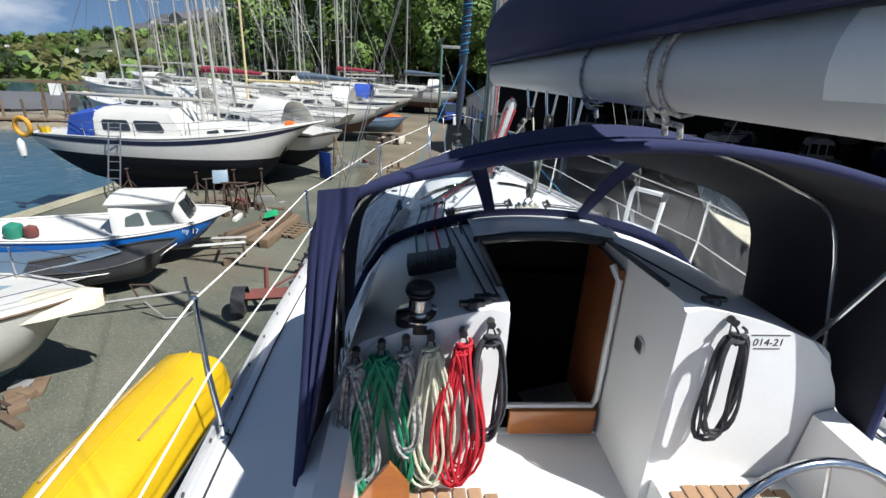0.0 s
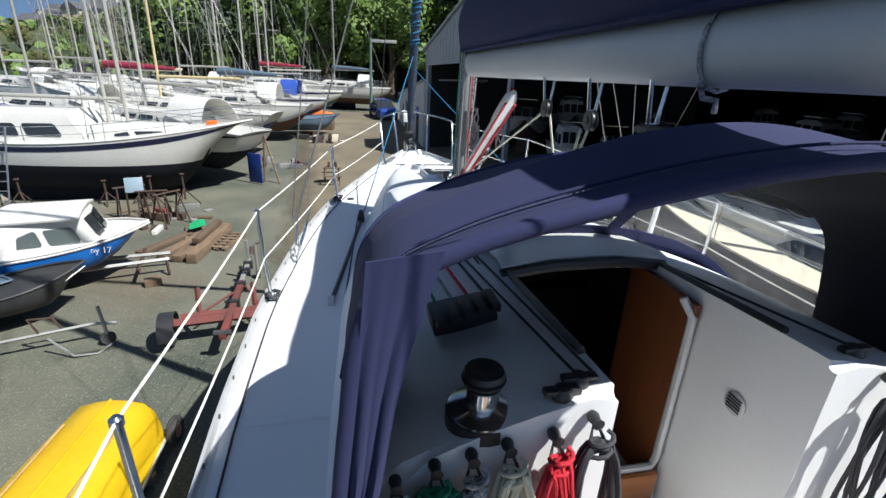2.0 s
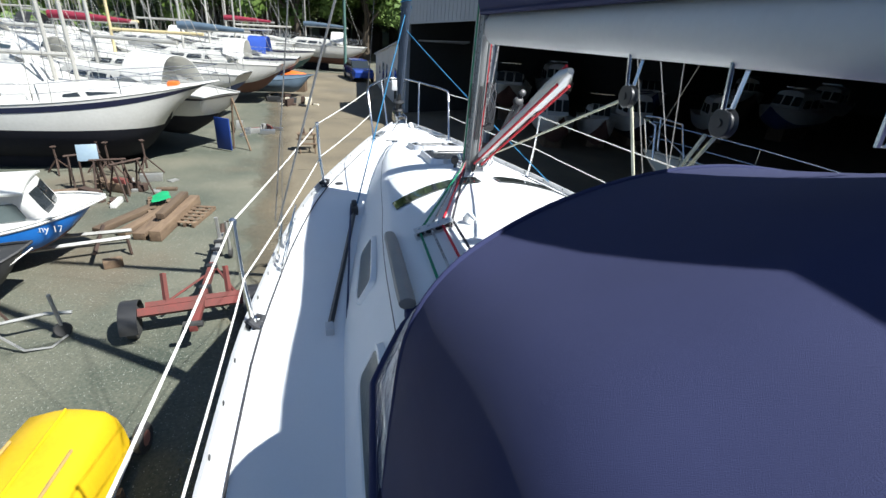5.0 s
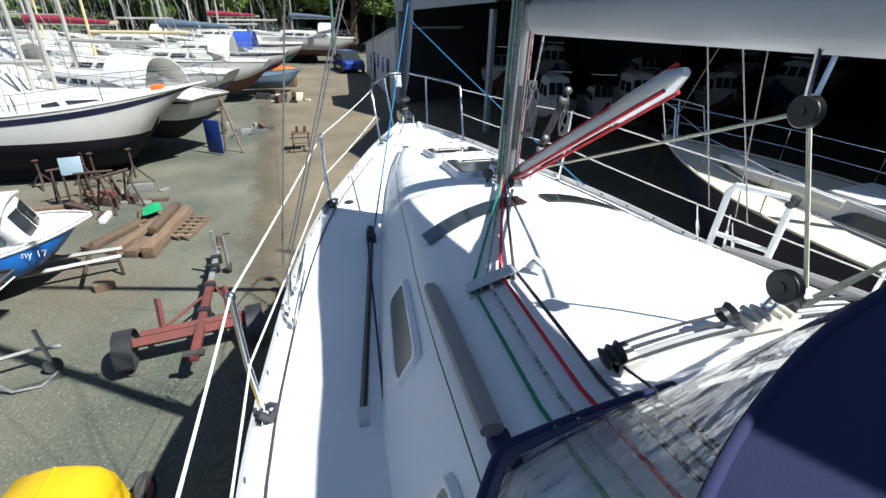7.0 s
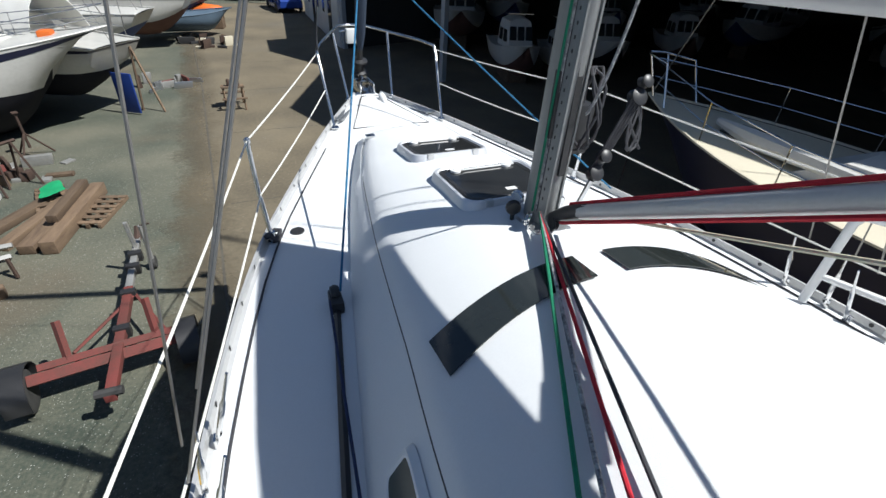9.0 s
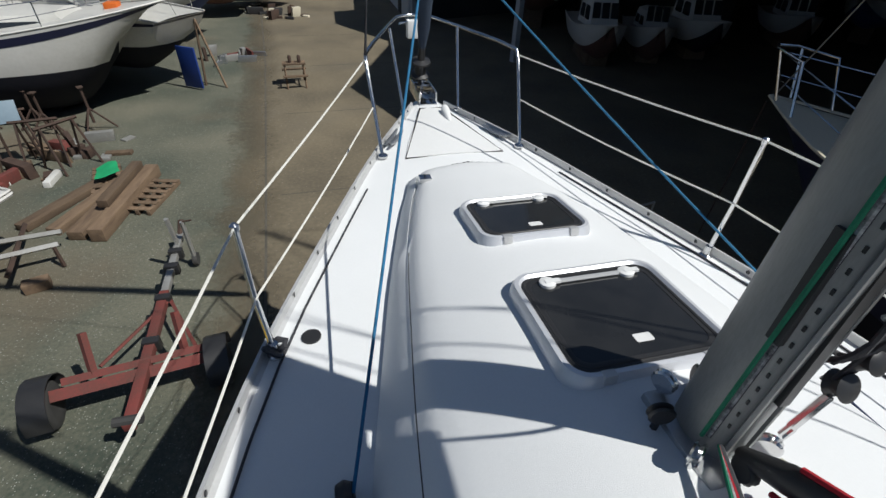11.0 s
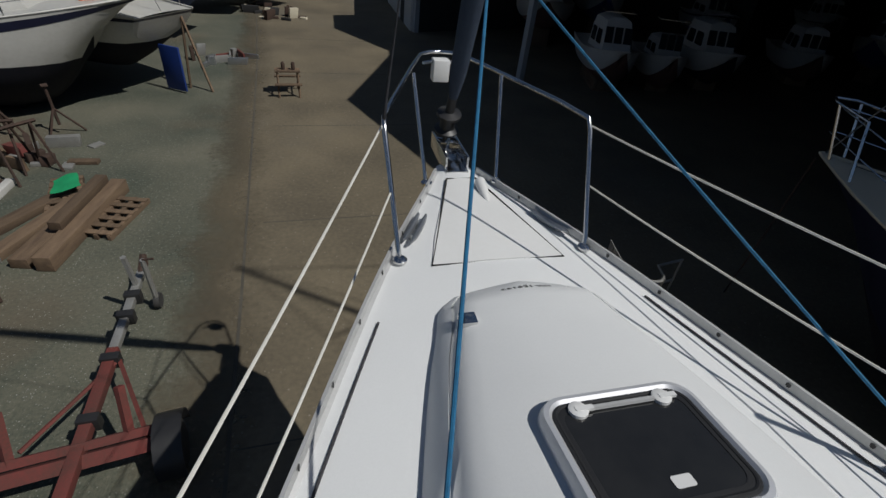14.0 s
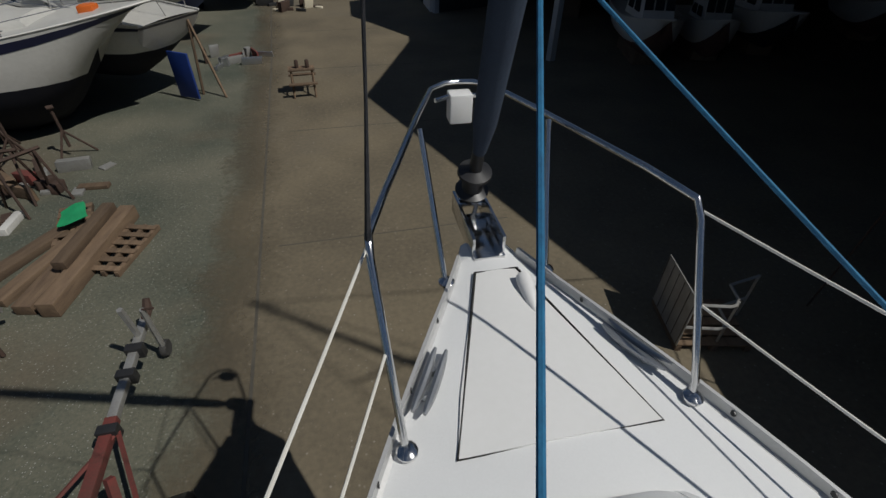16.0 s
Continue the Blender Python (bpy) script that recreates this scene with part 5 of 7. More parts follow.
# loose side curtain that hangs in folds from the port end of the hem
rows = []
for f in stations(0, 1, 10):
    z = 4.40 - 0.88 * f
    x0, x1 = lerp_table([(0, -1.02), (0.3, -1.045), (0.55, -1.065), (1, -1.10)], f), lerp_table([(0, -0.90), (0.25, -0.965), (0.5, -1.0), (1, -1.085)], f)
    rows.append([(x0 + (x1 - x0) * u, 1.85 - 0.03 * f + f * (0.014 * math.sin(11 * u + 1.7 * f + 0.6) + 0.008 * math.sin(23 * u - 3 * f)), z + 0.015 * u + 0.012) for u in stations(0, 1, 22)])
bm = L(rows, thick=0.005)
bm.transform(HO)
part("side_curtain", bm, M_NAVY, hood, "navy canvas flap hanging in loose folds", 70)
# maker's lettering on the cabin side, as plain bars
for i in range(7):
    y = 2.62 - i * 0.075
    x = wb(y) + (wt(y) - wb(y)) * 0.5 + 0.012
    z = deck_z(x, y) + (roof_z(wt(y), y) - deck_z(x, y)) * 0.5
    part("lettering_bar", box(bmesh.new(), -x - 0.002, -x + 0.002, y - 0.05, y, z - 0.035, z + 0.035), M_GREYBAR, yacht)
# ---- boat sheds ----
M_CLAD = mat("grey_cladding", (0.42, 0.44, 0.45), 0.6, 0, (0.33, 0.35, 0.36), 0.6, 20, 0.6, 0.004, 30)
# near-black albedo puts the sheds' inner shade into walls, roof, beams and posts
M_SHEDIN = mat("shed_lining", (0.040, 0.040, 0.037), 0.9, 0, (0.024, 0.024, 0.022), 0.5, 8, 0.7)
M_RENDER = mat("white_render", (0.72, 0.72, 0.70), 0.85, 0, (0.55, 0.55, 0.52), 0.7, 12, 0.6, 0.004, 40)
FA, FB = Vector((4.35, 16.1, 0)), Vector((9.9, 0.8, 0))
FD = (FB - FA).normalized()
FN = Vector((FD.y, -FD.x, 0))                       # into the shed: +x side
if FN.x < 0:
    FN = -FN
ins = [FA + FN * 0.0, FB, FB + Vector((34, 2, 0)), Vector((44, 40, 0)), Vector((8.5, 40, 0)), Vector((6.2, 20.8, 0))]
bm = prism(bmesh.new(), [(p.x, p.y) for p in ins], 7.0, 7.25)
solid("shed_roof", bm, M_SHEDIN, "wide roof of an open-fronted boat shed, darkened for its shade", "shed roof")
def wall_line(a, b, z0, z1, t=0.15):
    d = (b - a).normalized()
    n = Vector((-d.y, d.x, 0)) * t
    return prism(bmesh.new(), [(a.x, a.y), (b.x, b.y), (b.x + n.x, b.y + n.y), (a.x + n.x, a.y + n.y)], z0, z1)


solid("wall_back", wall_line(ins[2], ins[3], 0, 7.0), M_SHEDIN, "back wall inside the boat shed, darkened for its shade", "wall")
solid("wall_north", wall_line(ins[3], ins[4], 0, 7.0), M_SHEDIN, "end wall inside the boat shed, darkened for its shade", "wall")
solid("wall_south", wall_line(ins[1] + Vector((0.5, 0, 0)), ins[2], 0, 7.0), M_SHEDIN, "side wall of the boat shed, darkened for its shade", "wall")
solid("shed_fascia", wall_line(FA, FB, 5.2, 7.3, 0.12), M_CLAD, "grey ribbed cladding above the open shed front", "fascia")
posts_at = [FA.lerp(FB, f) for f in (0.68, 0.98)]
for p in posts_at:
    solid("shed_post", B(p.x - 0.1, p.x + 0.1, p.y - 0.1, p.y + 0.1, 0, 7.0, bev=0.01), M_SHEDIN, "steel post of the shed front, darkened for its shade", "post")
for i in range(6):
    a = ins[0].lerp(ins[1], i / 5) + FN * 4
    solid("shed_beam", wall_line(a, a + FN * 22, 6.6, 6.95, 0.2), M_SHEDIN, "roof beam of the boat shed, darkened for its shade", "beam")

# second shed with a pointed front, and its low white annexe
GA, GB = Vector((3.5, 28.0, 0)), Vector((5.95, 21.2, 0))
gm = GA.lerp(GB, 0.5)
gd = (GB - GA).normalized()
L2 = (GB - GA).length
gn = Vector((-gd.y, gd.x, 0))
if gn.x < 0:
    gn = -gn
mx = Matrix(((gd.x, gn.x, 0, GA.x), (gd.y, gn.y, 0, GA.y), (0, 0, 1, 0), (0, 0, 0, 1)))
bm = bmesh.new()
face = [(-0.1, 4.35), (L2 + 0.1, 4.85), (L2 + 0.1, 5.3), (L2 / 2, 7.35), (-0.1, 5.12)]
a = [bm.verts.new((x, 0, z)) for x, z in face]
b = [bm.verts.new((x, 0.12, z)) for x, z in face]
bm.faces.new(a), bm.faces.new(b)
for i in range(5):
    bm.faces.new((a[i], a[(i + 1) % 5], b[(i + 1) % 5], b[i]))
bm.transform(mx)
gable = solid("gable_wall", bm, M_CLAD, "pale grey clad gable over an open shed doorway", "gable wall")
for i in range(24):
    x = (i + 0.5) * L2 / 24
    zt = 5.12 + (7.35 - 5.12) * min(1, x / (L2 / 2)) - (max(0, x - L2 / 2) / (L2 / 2)) * 2.05
    part("cladding_rib", B(x - 0.02, x + 0.02, -0.015, 0.0, 4.4 + x / L2 * 0.5, zt - 0.04, m=mx), M_CLAD, gable)
bm = bmesh.new()
for (x0, z0), (x1, z1) in (((-0.35, 5.0), (L2 / 2, 7.42)), ((L2 / 2, 7.42), (L2 + 0.35, 5.2))):
    v = [bm.verts.new(p) for p in ((x0, -0.12, z0), (x1, -0.12, z1), (x1, 14, z1), (x0, 14, z0), (x0, -0.12, z0 + 0.12), (x1, -0.12, z1 + 0.12), (x1, 14, z1 + 0.12), (x0, 14, z0 + 0.12))]
    for q in ((0, 1, 2, 3), (4, 5, 6, 7), (0, 1, 5, 4), (2, 3, 7, 6), (0, 3, 7, 4), (1, 2, 6, 5)):
        bm.faces.new([v[i] for i in q])
bm.transform(mx)
solid("gable_roof", bm, M_CLAD, "grey pitched roof of the second boat shed", "roof")
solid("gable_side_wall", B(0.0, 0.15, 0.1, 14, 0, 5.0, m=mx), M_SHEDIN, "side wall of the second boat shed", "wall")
solid("gable_back_wall", B(0.0, L2, 13.8, 14, 0, 7.0, m=mx), M_SHEDIN, "back wall of the second boat shed, darkened for its shade", "wall")
for x in (0.1, L2 - 0.1):
    solid("door_post", B(x - 0.1, x + 0.1, 0.0, 0.2, 0, 4.6, m=mx), M_CLAD, "grey steel door post of the shed", "post")
bm = bmesh.new()
v = [bm.verts.new(p) for p in ((3.42, 28.1, 0), (3.42, 39.6, 0), (3.42, 39.6, 2.05), (3.42, 28.1, 3.6), (3.6, 28.1, 0), (3.6, 39.6, 0), (3.6, 39.6, 2.05), (3.6, 28.1, 3.6))]
for q in ((0, 1, 2, 3), (4, 5, 6, 7), (0, 1, 5, 4), (1, 2, 6, 5), (2, 3, 7, 6), (0, 3, 7, 4)):
    bm.faces.new([v[i] for i in q])
annexe = solid("annexe_wall", bm, M_RENDER, "low white rendered annexe wall with dark windows", "wall")
for y, z0, z1, w in ((30.2, 0.0, 2.0, 0.9), (32.0, 1.1, 1.9, 0.5), (33.8, 1.1, 1.9, 0.5), (35.4, 0.0, 1.9, 0.8), (37.2, 1.0, 1.6, 0.5)):
    part("annexe_opening", B(3.40, 3.43, y - w / 2, y + w / 2, z0, z1), M_GLASS, annexe)
solid("annexe_roof", L([[(3.3, 28.1, 3.65), (3.3, 39.8, 2.1)], [(7, 28.1, 3.75), (7, 39.8, 2.2)]], thick=0.08), M_CLAD, "sloping grey roof of the annexe", "roof")
# ---- boats ashore ----
M_HULLW = mat("old_white_gelcoat", (0.62, 0.61, 0.57), 0.35, 0, (0.46, 0.45, 0.41), 0.8, 14, 0.5)
M_CREAM = mat("cream_deck", (0.62, 0.57, 0.44), 0.6, 0, (0.52, 0.47, 0.36), 1.2, 30, 0.5)
M_ANTIF = mat("black_antifouling", (0.012, 0.014, 0.022), 0.8, 0, (0.026, 0.025, 0.028), 0.9, 12, 0.6)
M_ANTIF.node_tree.nodes["Principled BSDF"].inputs["Specular IOR Level"].default_value = 0.12
M_BLUEAF = mat("blue_antifouling", (0.03, 0.07, 0.24), 0.7, 0, (0.05, 0.06, 0.14), 1.1, 12, 0.7)
M_TEALAF = mat("teal_antifouling", (0.03, 0.13, 0.16), 0.7, 0, (0.04, 0.09, 0.10), 1.1, 12, 0.7)
M_BROWNAF = mat("brown_antifouling", (0.15, 0.07, 0.05), 0.8, 0, (0.10, 0.05, 0.04), 1.1, 12, 0.7)
M_BLUEHULL = mat("blue_painted_hull", (0.015, 0.15, 0.50), 0.4, 0, (0.012, 0.10, 0.36), 1.2, 14, 0.6)
M_GREYHULL = mat("grey_painted_hull", (0.22, 0.29, 0.34), 0.45, 0, (0.16, 0.22, 0.27), 1.2, 14, 0.6)
M_STRIPE = mat("navy_stripe", (0.012, 0.014, 0.04), 0.4)
M_BLUECAN = mat("blue_canvas", (0.02, 0.07, 0.36), 0.85, 0, (0.015, 0.045, 0.24), 2, 60, 0.5, 0.01, 6)
M_REDCAN = mat("red_canvas", (0.28, 0.02, 0.05), 0.85, 0, (0.18, 0.015, 0.03), 2, 60, 0.5, 0.01, 6)
M_GREYCAN = mat("grey_blue_tarpaulin", (0.10, 0.15, 0.20), 0.7, 0, (0.06, 0.09, 0.13), 1.5, 30, 0.6, 0.02, 4)
M_BLACKCAN = mat("black_cover", (0.02, 0.02, 0.022), 0.6, 0, (0.035, 0.035, 0.035), 2, 40, 0.6, 0.01, 6)
M_ORANGE = mat("orange_plastic", (0.75, 0.16, 0.02), 0.5)
M_YELLOW = mat("yellow_gelcoat", (0.62, 0.41, 0.008), 0.38, 0, (0.50, 0.31, 0.006), 1.1, 18, 0.55, 0.001, 30)
M_YWORN = mat("scuffed_yellow", (0.45, 0.30, 0.08), 0.8, 0, (0.30, 0.20, 0.08), 6, 50, 0.8)
M_RUST = mat("red_painted_steel", (0.175, 0.036, 0.030), 0.8, 0, (0.085, 0.036, 0.028), 3, 40, 0.8, 0.002, 40)
M_GALV = mat("galvanised_steel", (0.45, 0.45, 0.43), 0.55, 0.6, (0.30, 0.29, 0.27), 4, 50, 0.7)
M_RUSTY = mat("rusty_steel", (0.085, 0.052, 0.038), 0.85, 0.2, (0.045, 0.030, 0.024), 5, 50, 0.8, 0.002, 60)
M_TIMBER = mat("weathered_timber", (0.19, 0.13, 0.08), 0.85, 0, (0.095, 0.062, 0.04), 2, 40, 0.8, 0.004, 30, rand=0.3, stretch=(6, 1, 6))
M_PAINTW = mat("white_wood_paint", (0.66, 0.65, 0.62), 0.5, 0, (0.50, 0.49, 0.45), 2, 30, 0.5)
M_MASTS = mat("weathered_spar", (0.52, 0.50, 0.45), 0.5, 0.3, (0.34, 0.32, 0.28), 0.5, 20, 0.6, rand=0.2)
M_BUFFSPAR = mat("buff_spar", (0.60, 0.50, 0.28), 0.5, 0, (0.48, 0.38, 0.2), 0.6, 20, 0.6)


def hull_rows(L_, B_, zs, zm, zb, zk, zcut0, zcut1, tw=0.55, rake=0.12, full=0.55, belly=3.4, bowp=2.3):
    """Rings of a hull (bow at +y) between two heights given as shares of the depth below the sheer."""
    rows = []
    for i in range(23):
        t = i / 22
        y = -L_ / 2 + L_ * t
        w = B_ / 2 * (tw + (1 - tw) * math.sin(min(1, t / full) * math.pi / 2) if t < full else max(0.012, (1 - ((t - full) / (1 - full)) ** bowp)))
        z = zs + (zm - zs) * min(1, t / 0.4) if t < 0.4 else zm + (zb - zm) * ((t - 0.4) / 0.6) ** 1.6
        keel = zk + (z - zk) * (max(0, (t - 0.72) / 0.28) ** 2 * 0.92 + max(0, (0.25 - t) / 0.25) ** 2 * 0.55)
        row = []
        for j in range(7):
            c0, c1 = (c if c >= 0 else min(0.985, max(0.05, (z + c) / (z - keel))) for c in (zcut0, zcut1))    # a negative cut is a level waterline
            f = c0 + (c1 - c0) * j / 6
            zz = z + (keel - z) * f
            ww = w * max(0.0, 1 - f ** belly) ** 0.75 * (1 - 0.05 * f)
            row.append((ww, y - rake * L_ * f * max(0, (t - 0.55) / 0.45) ** 1.2 + rake * 0.5 * L_ * f * max(0, (0.2 - t) / 0.2), zz))
        rows.append(row)
    return rows


def both(rows):
    return [[(-x, y, z) for x, y, z in r] + [(x, y, z) for x, y, z in r[::-1]] for r in rows]


def boat_hull(t, L_, B_, zs, zm, zb, zk, top, bottom, stripe=None, wl=0.55, deckm=None, tw=0.55, rake=0.12, belly=3.4, bowp=2.3):
    a = (L_, B_, zs, zm, zb, zk)
    def shell(c0, c1, grow=1.0):
        r = hull_rows(*a, c0, c1, tw, rake, 0.55, belly, bowp)
        bm = bmesh.new()
        for s in (-1, 1):
            loft(bm, [[(s * x * grow, y, z) for x, y, z in row] for row in r])
        st = [(x * grow, y, z) for x, y, z in r[0]]
        vs = [bm.verts.new(p) for p in st] + [bm.verts.new((-x, y, z)) for x, y, z in st[::-1]]
        bm.faces.new(vs)
        bmesh.ops.remove_doubles(bm, verts=bm.verts[:], dist=1e-4)
        return bm
    part("topside_shell", shell(0, wl), top, t)
    part("bottom", shell(wl, 1.0), bottom, t)
    if stripe:
        part("sheer_stripe", shell(0.035, 0.115, 1.006), stripe, t)
    r = hull_rows(*a, 0, 0.01, tw, rake, 0.55, belly, bowp)
    bm = L([[(x0 * f, y0, z0 + 0.05 * B_ / 3 * (1 - f * f) - 0.01) for f in stations(-1, 1, 6)] for (x0, y0, z0) in [row[0] for row in r]])
    part("deck", bm, deckm or M_HULLW, t)
    rail = [(x0, y0, z0 + 0.02) for (x0, y0, z0) in [row[0] for row in r]]
    part("gunwale", T(rail + [(-x, y, z) for x, y, z in rail[::-1]], 0.022, 5), deckm or M_HULLW, t)
    return r


def cabin(t, y0, y1, w, z0, h, material, wins=3, rakef=0.5, raker=0.15, taper=0.8, glass=None, name="cabin"):
    """A low cabin with raked ends, rounded top and side windows."""
    def ring(y, f):
        ww = w / 2 * f
        return [(-ww, y, z0), (-ww * 0.94, y, z0 + h * 0.7), (-ww * 0.84, y, z0 + h * 0.95), (-ww * 0.4, y, z0 + h * 1.06), (ww * 0.4, y, z0 + h * 1.06), (ww * 0.84, y, z0 + h * 0.95), (ww * 0.94, y, z0 + h * 0.7), (ww, y, z0)]
    def lean(y, f, k): return [(x, yy + k * (z - z0) / h, z) for x, yy, z in ring(y, f)]
    c = part(name, L([lean(y0, 1, raker), lean(y0 + (y1 - y0) * 0.1, 1, raker * 0.7), lean((y0 + y1) / 2, (1 + taper) / 2, 0), lean(y1 - (y1 - y0) * 0.1, taper * 1.0, -rakef * 0.8), lean(y1, taper, -rakef)], True), material, t, sharp=30)
    for s in (-1, 1):
        for i in range(wins):
            a = y0 + (y1 - y0) * (0.10 + 0.78 * i / wins)
            b = y0 + (y1 - y0) * (0.10 + 0.78 * (i + 0.82) / wins)
            def at(y, g):
                f = 1 + (taper - 1) * (y - y0) / (y1 - y0)
                k = raker + (-rakef - raker) * (y - y0) / (y1 - y0)
                return (s * (w / 2 * f * (1 - 0.06 * g / 0.7) + 0.02), y + k * g, z0 + h * g)
            bm = bmesh.new()
            q = [at(a, 0.26), at(a + (b - a) * 0.06, 0.2), at(b - (b - a) * 0.06, 0.2), at(b, 0.26), at(b, 0.58), at(b - (b - a) * 0.06, 0.64), at(a + (b - a) * 0.06, 0.64), at(a, 0.58)]
            bm.faces.new([bm.verts.new(p) for p in q])
            r = bmesh.ops.extrude_face_region(bm, geom=bm.faces[:])
            bmesh.ops.translate(bm, vec=(-s * 0.02, 0, 0), verts=[v for v in r["geom"] if isinstance(v, bmesh.types.BMVert)])
            part("window", bm, glass or M_GLASS, c)
    return c


def rig(t, y, z, H, boom_to=None, cover=None, spar=None, spread=(0.45, 0.72), stays=(None, None), beam=1.2):
    m = part("mast", T([(0, y, z), (0, y - 0.004 * H, z + H * 0.6), (0, y - 0.012 * H, z + H)], [0.06, 0.056, 0.04], 8), spar or M_MASTS, t)
    for f in spread:
        part("spreader", T([(-beam * 0.55, y - 0.1, z + H * f), (0, y, z + H * f - 0.02), (beam * 0.55, y - 0.1, z + H * f)], 0.022, 5), spar or M_MASTS, m)
    for p in stays:
        if p:
            part("stay", T([p, (0, y - 0.01 * H, z + H * 0.985)], 0.011, 4), M_SHROUD, m)
    for s in (-1, 1):
        part("stay", T([(s * beam, y - 0.15, z - 0.1), (s * beam * 0.55, y - 0.1, z + H * spread[0]), (0, y, z + H * 0.97)], 0.010, 4), M_SHROUD, m)
    if boom_to is not None:
        zb = z + 1.0
        part("boom", T([(0, y - 0.1, zb), (0, boom_to, zb + 0.05)], 0.065, 8), spar or M_MASTS, m)
        if cover:
            part("sail_cover", L([[(0.14 * math.cos(a) * k, yy, zb + 0.16 * k + 0.17 * k * math.sin(a)) for a in [2 * math.pi * i / 10 for i in range(10)]] for yy, k in ((y + 0.12, 1.1), (y - 0.4, 1.2), ((y + boom_to) / 2, 0.95), (boom_to + 0.3, 0.6))], True, True), cover, m)


def guard_rails(t, r, h=0.55, idx=(1, 5, 9, 13, 17), mat_=None):
    for s in (-1, 1):
        tops = []
        for i in idx:
            x, y, z = r[i][0]
            part("rail_post", T([(s * x * 0.95, y, z), (s * x * 0.96, y, z + h)], 0.012, 5), mat_ or M_STEEL, t)
            tops.append((s * x * 0.96, y, z + h))
        x, y, z = r[-1][0]
        tops.append((s * 0.05, y + 0.02, z + h))
        part("rail_wire", T(tops, 0.010, 4), mat_ or M_STEEL, t)
        part("rail_wire", T([(x, y, z - h * 0.5) for x, y, z in tops], 0.008, 4), mat_ or M_STEEL, t)


def prop_stand(x, y, h, lean=0.0, material=None):
    t = thing("boat_stand", "rusty steel boat prop stand on the gravel", "boat stand", (x, y, 0), lean, "boat stands")
    part("post", T([(0, 0, h * 0.2), (0, 0, h)], 0.03, 6), material or M_RUSTY, t)
    part("pad", B(-0.07, 0.07, -0.06, 0.06, h, h + 0.03, bev=0.008), M_RUSTY, t)
    for i in range(3):
        a = radians(120 * i + 20)
        part("leg", T([(0, 0, h * 0.55), (0.42 * h * math.cos(a), 0.42 * h * math.sin(a), 0.02)], 0.022, 6), material or M_RUSTY, t)


# the white cruiser with a wheelhouse, broadside beyond the gravel
k = thing("ketch", "long white wheelhouse yacht with navy stripe and black bottom, propped ashore", "yacht", (-9.15, 18.7, 0), -91.5)
kr = boat_hull(k, 10.3, 3.3, 1.74, 1.84, 2.50, 0.02, M_HULLW, M_ANTIF, M_STRIPE, -1.22, M_HULLW, 0.35, 0.11, 3.6)
for x in (-0.75, 0.75):
    part("bilge_keel", B(x - 0.10, x + 0.10, -2.0, 1.2, 0.0, 0.7, bev=0.05), M_ANTIF, k)
part("keel", B(-0.25, 0.25, -2.9, 2.0, 0.0, 0.9, bev=0.08), M_ANTIF, k)
cabin(k, -2.5, 0.5, 2.2, 1.84, 0.85, M_HULLW, 2, 0.55, 0.0, 0.92, name="wheelhouse")
cabin(k, 0.5, 3.3, 1.9, 1.94, 0.36, M_HULLW, 2, 0.5, 0.0, 0.7)
bm = L([[(-1.05, -3.55, 1.65), (-1.0, -3.3, 2.45), (-0.5, -3.1, 2.62), (0.5, -3.1, 2.62), (1.0, -3.3, 2.45), (1.05, -3.55, 1.65)], [(-1.08, -2.6, 1.7), (-1.02, -2.45, 2.62), (-0.5, -2.4, 2.78), (0.5, -2.4, 2.78), (1.02, -2.45, 2.62), (1.08, -2.6, 1.7)]], thick=0.02)
part("canopy", bm, M_BLUECAN, k, "bright blue canvas canopy", 60)
rig(k, 1.3, 2.05, 11.5, -3.9, None, None, (0.5,), ((0, 5.2, 2.5), (0, -5.0, 1.9)), 1.4)
rig(k, 0.75, 2.05, 10.5, None, None, None, (0.5,), (None, None), 1.2)
guard_rails(k, kr, 0.5)
part("lifebuoy", T([(0.75 + 0.30 * math.cos(a) * 0.2, -5.15 + 0.30 * math.cos(a), 1.98 + 0.30 * math.sin(a)) for a in [2 * math.pi * i / 16 for i in range(16)]], 0.08, 8, True), mat("ochre_lifebuoy", (0.58, 0.30, 0.03), 0.55), k, "faded orange lifebuoy at the stern")
part("fender", turned(bmesh.new(), [(0.0, 1.15), (0.10, 1.25), (0.12, 1.5), (0.10, 1.75), (0.02, 1.85)], 12, Matrix.Translation((0.9, -5.25, -0.25))), M_PAINTW, k)
part("bucket", turned(bmesh.new(), [(0.14, 1.9), (0.17, 2.2), (0.17, 2.22), (0.0, 2.2)], 12, Matrix.Translation((0.5, -4.6, -0.25))), M_YELLOW, k)
part("bow_bag", B(-0.15, 0.2, 3.7, 4.0, 2.18, 2.45, bev=0.05), M_ORANGE, k, "orange bag on the foredeck")
for x, y, h in ((-8.3, 17.2, 0.75), (-6.9, 16.9, 0.95), (-6.0, 17.0, 1.0), (-10.6, 17.2, 0.8), (-10.0, 20.3, 0.8), (-7.3, 17.4, 0.85)):
    prop_stand(x, y, h, x * 40)
lad = thing("ladder", "tall aluminium ladder leaning against the white yacht", "ladder", (-10.6, 16.3, 0))
for s in (-0.19, 0.19):
    part("stile", T([(s, -0.1, 0), (s, 0.75, 2.35)], 0.025, 6), M_ALU, lad)
for i in range(9):
    f = (i + 0.5) / 9
    part("rung", T([(-0.19, -0.1 + 0.85 * f, 2.35 * f), (0.19, -0.1 + 0.85 * f, 2.35 * f)], 0.016, 6), M_ALU, lad)

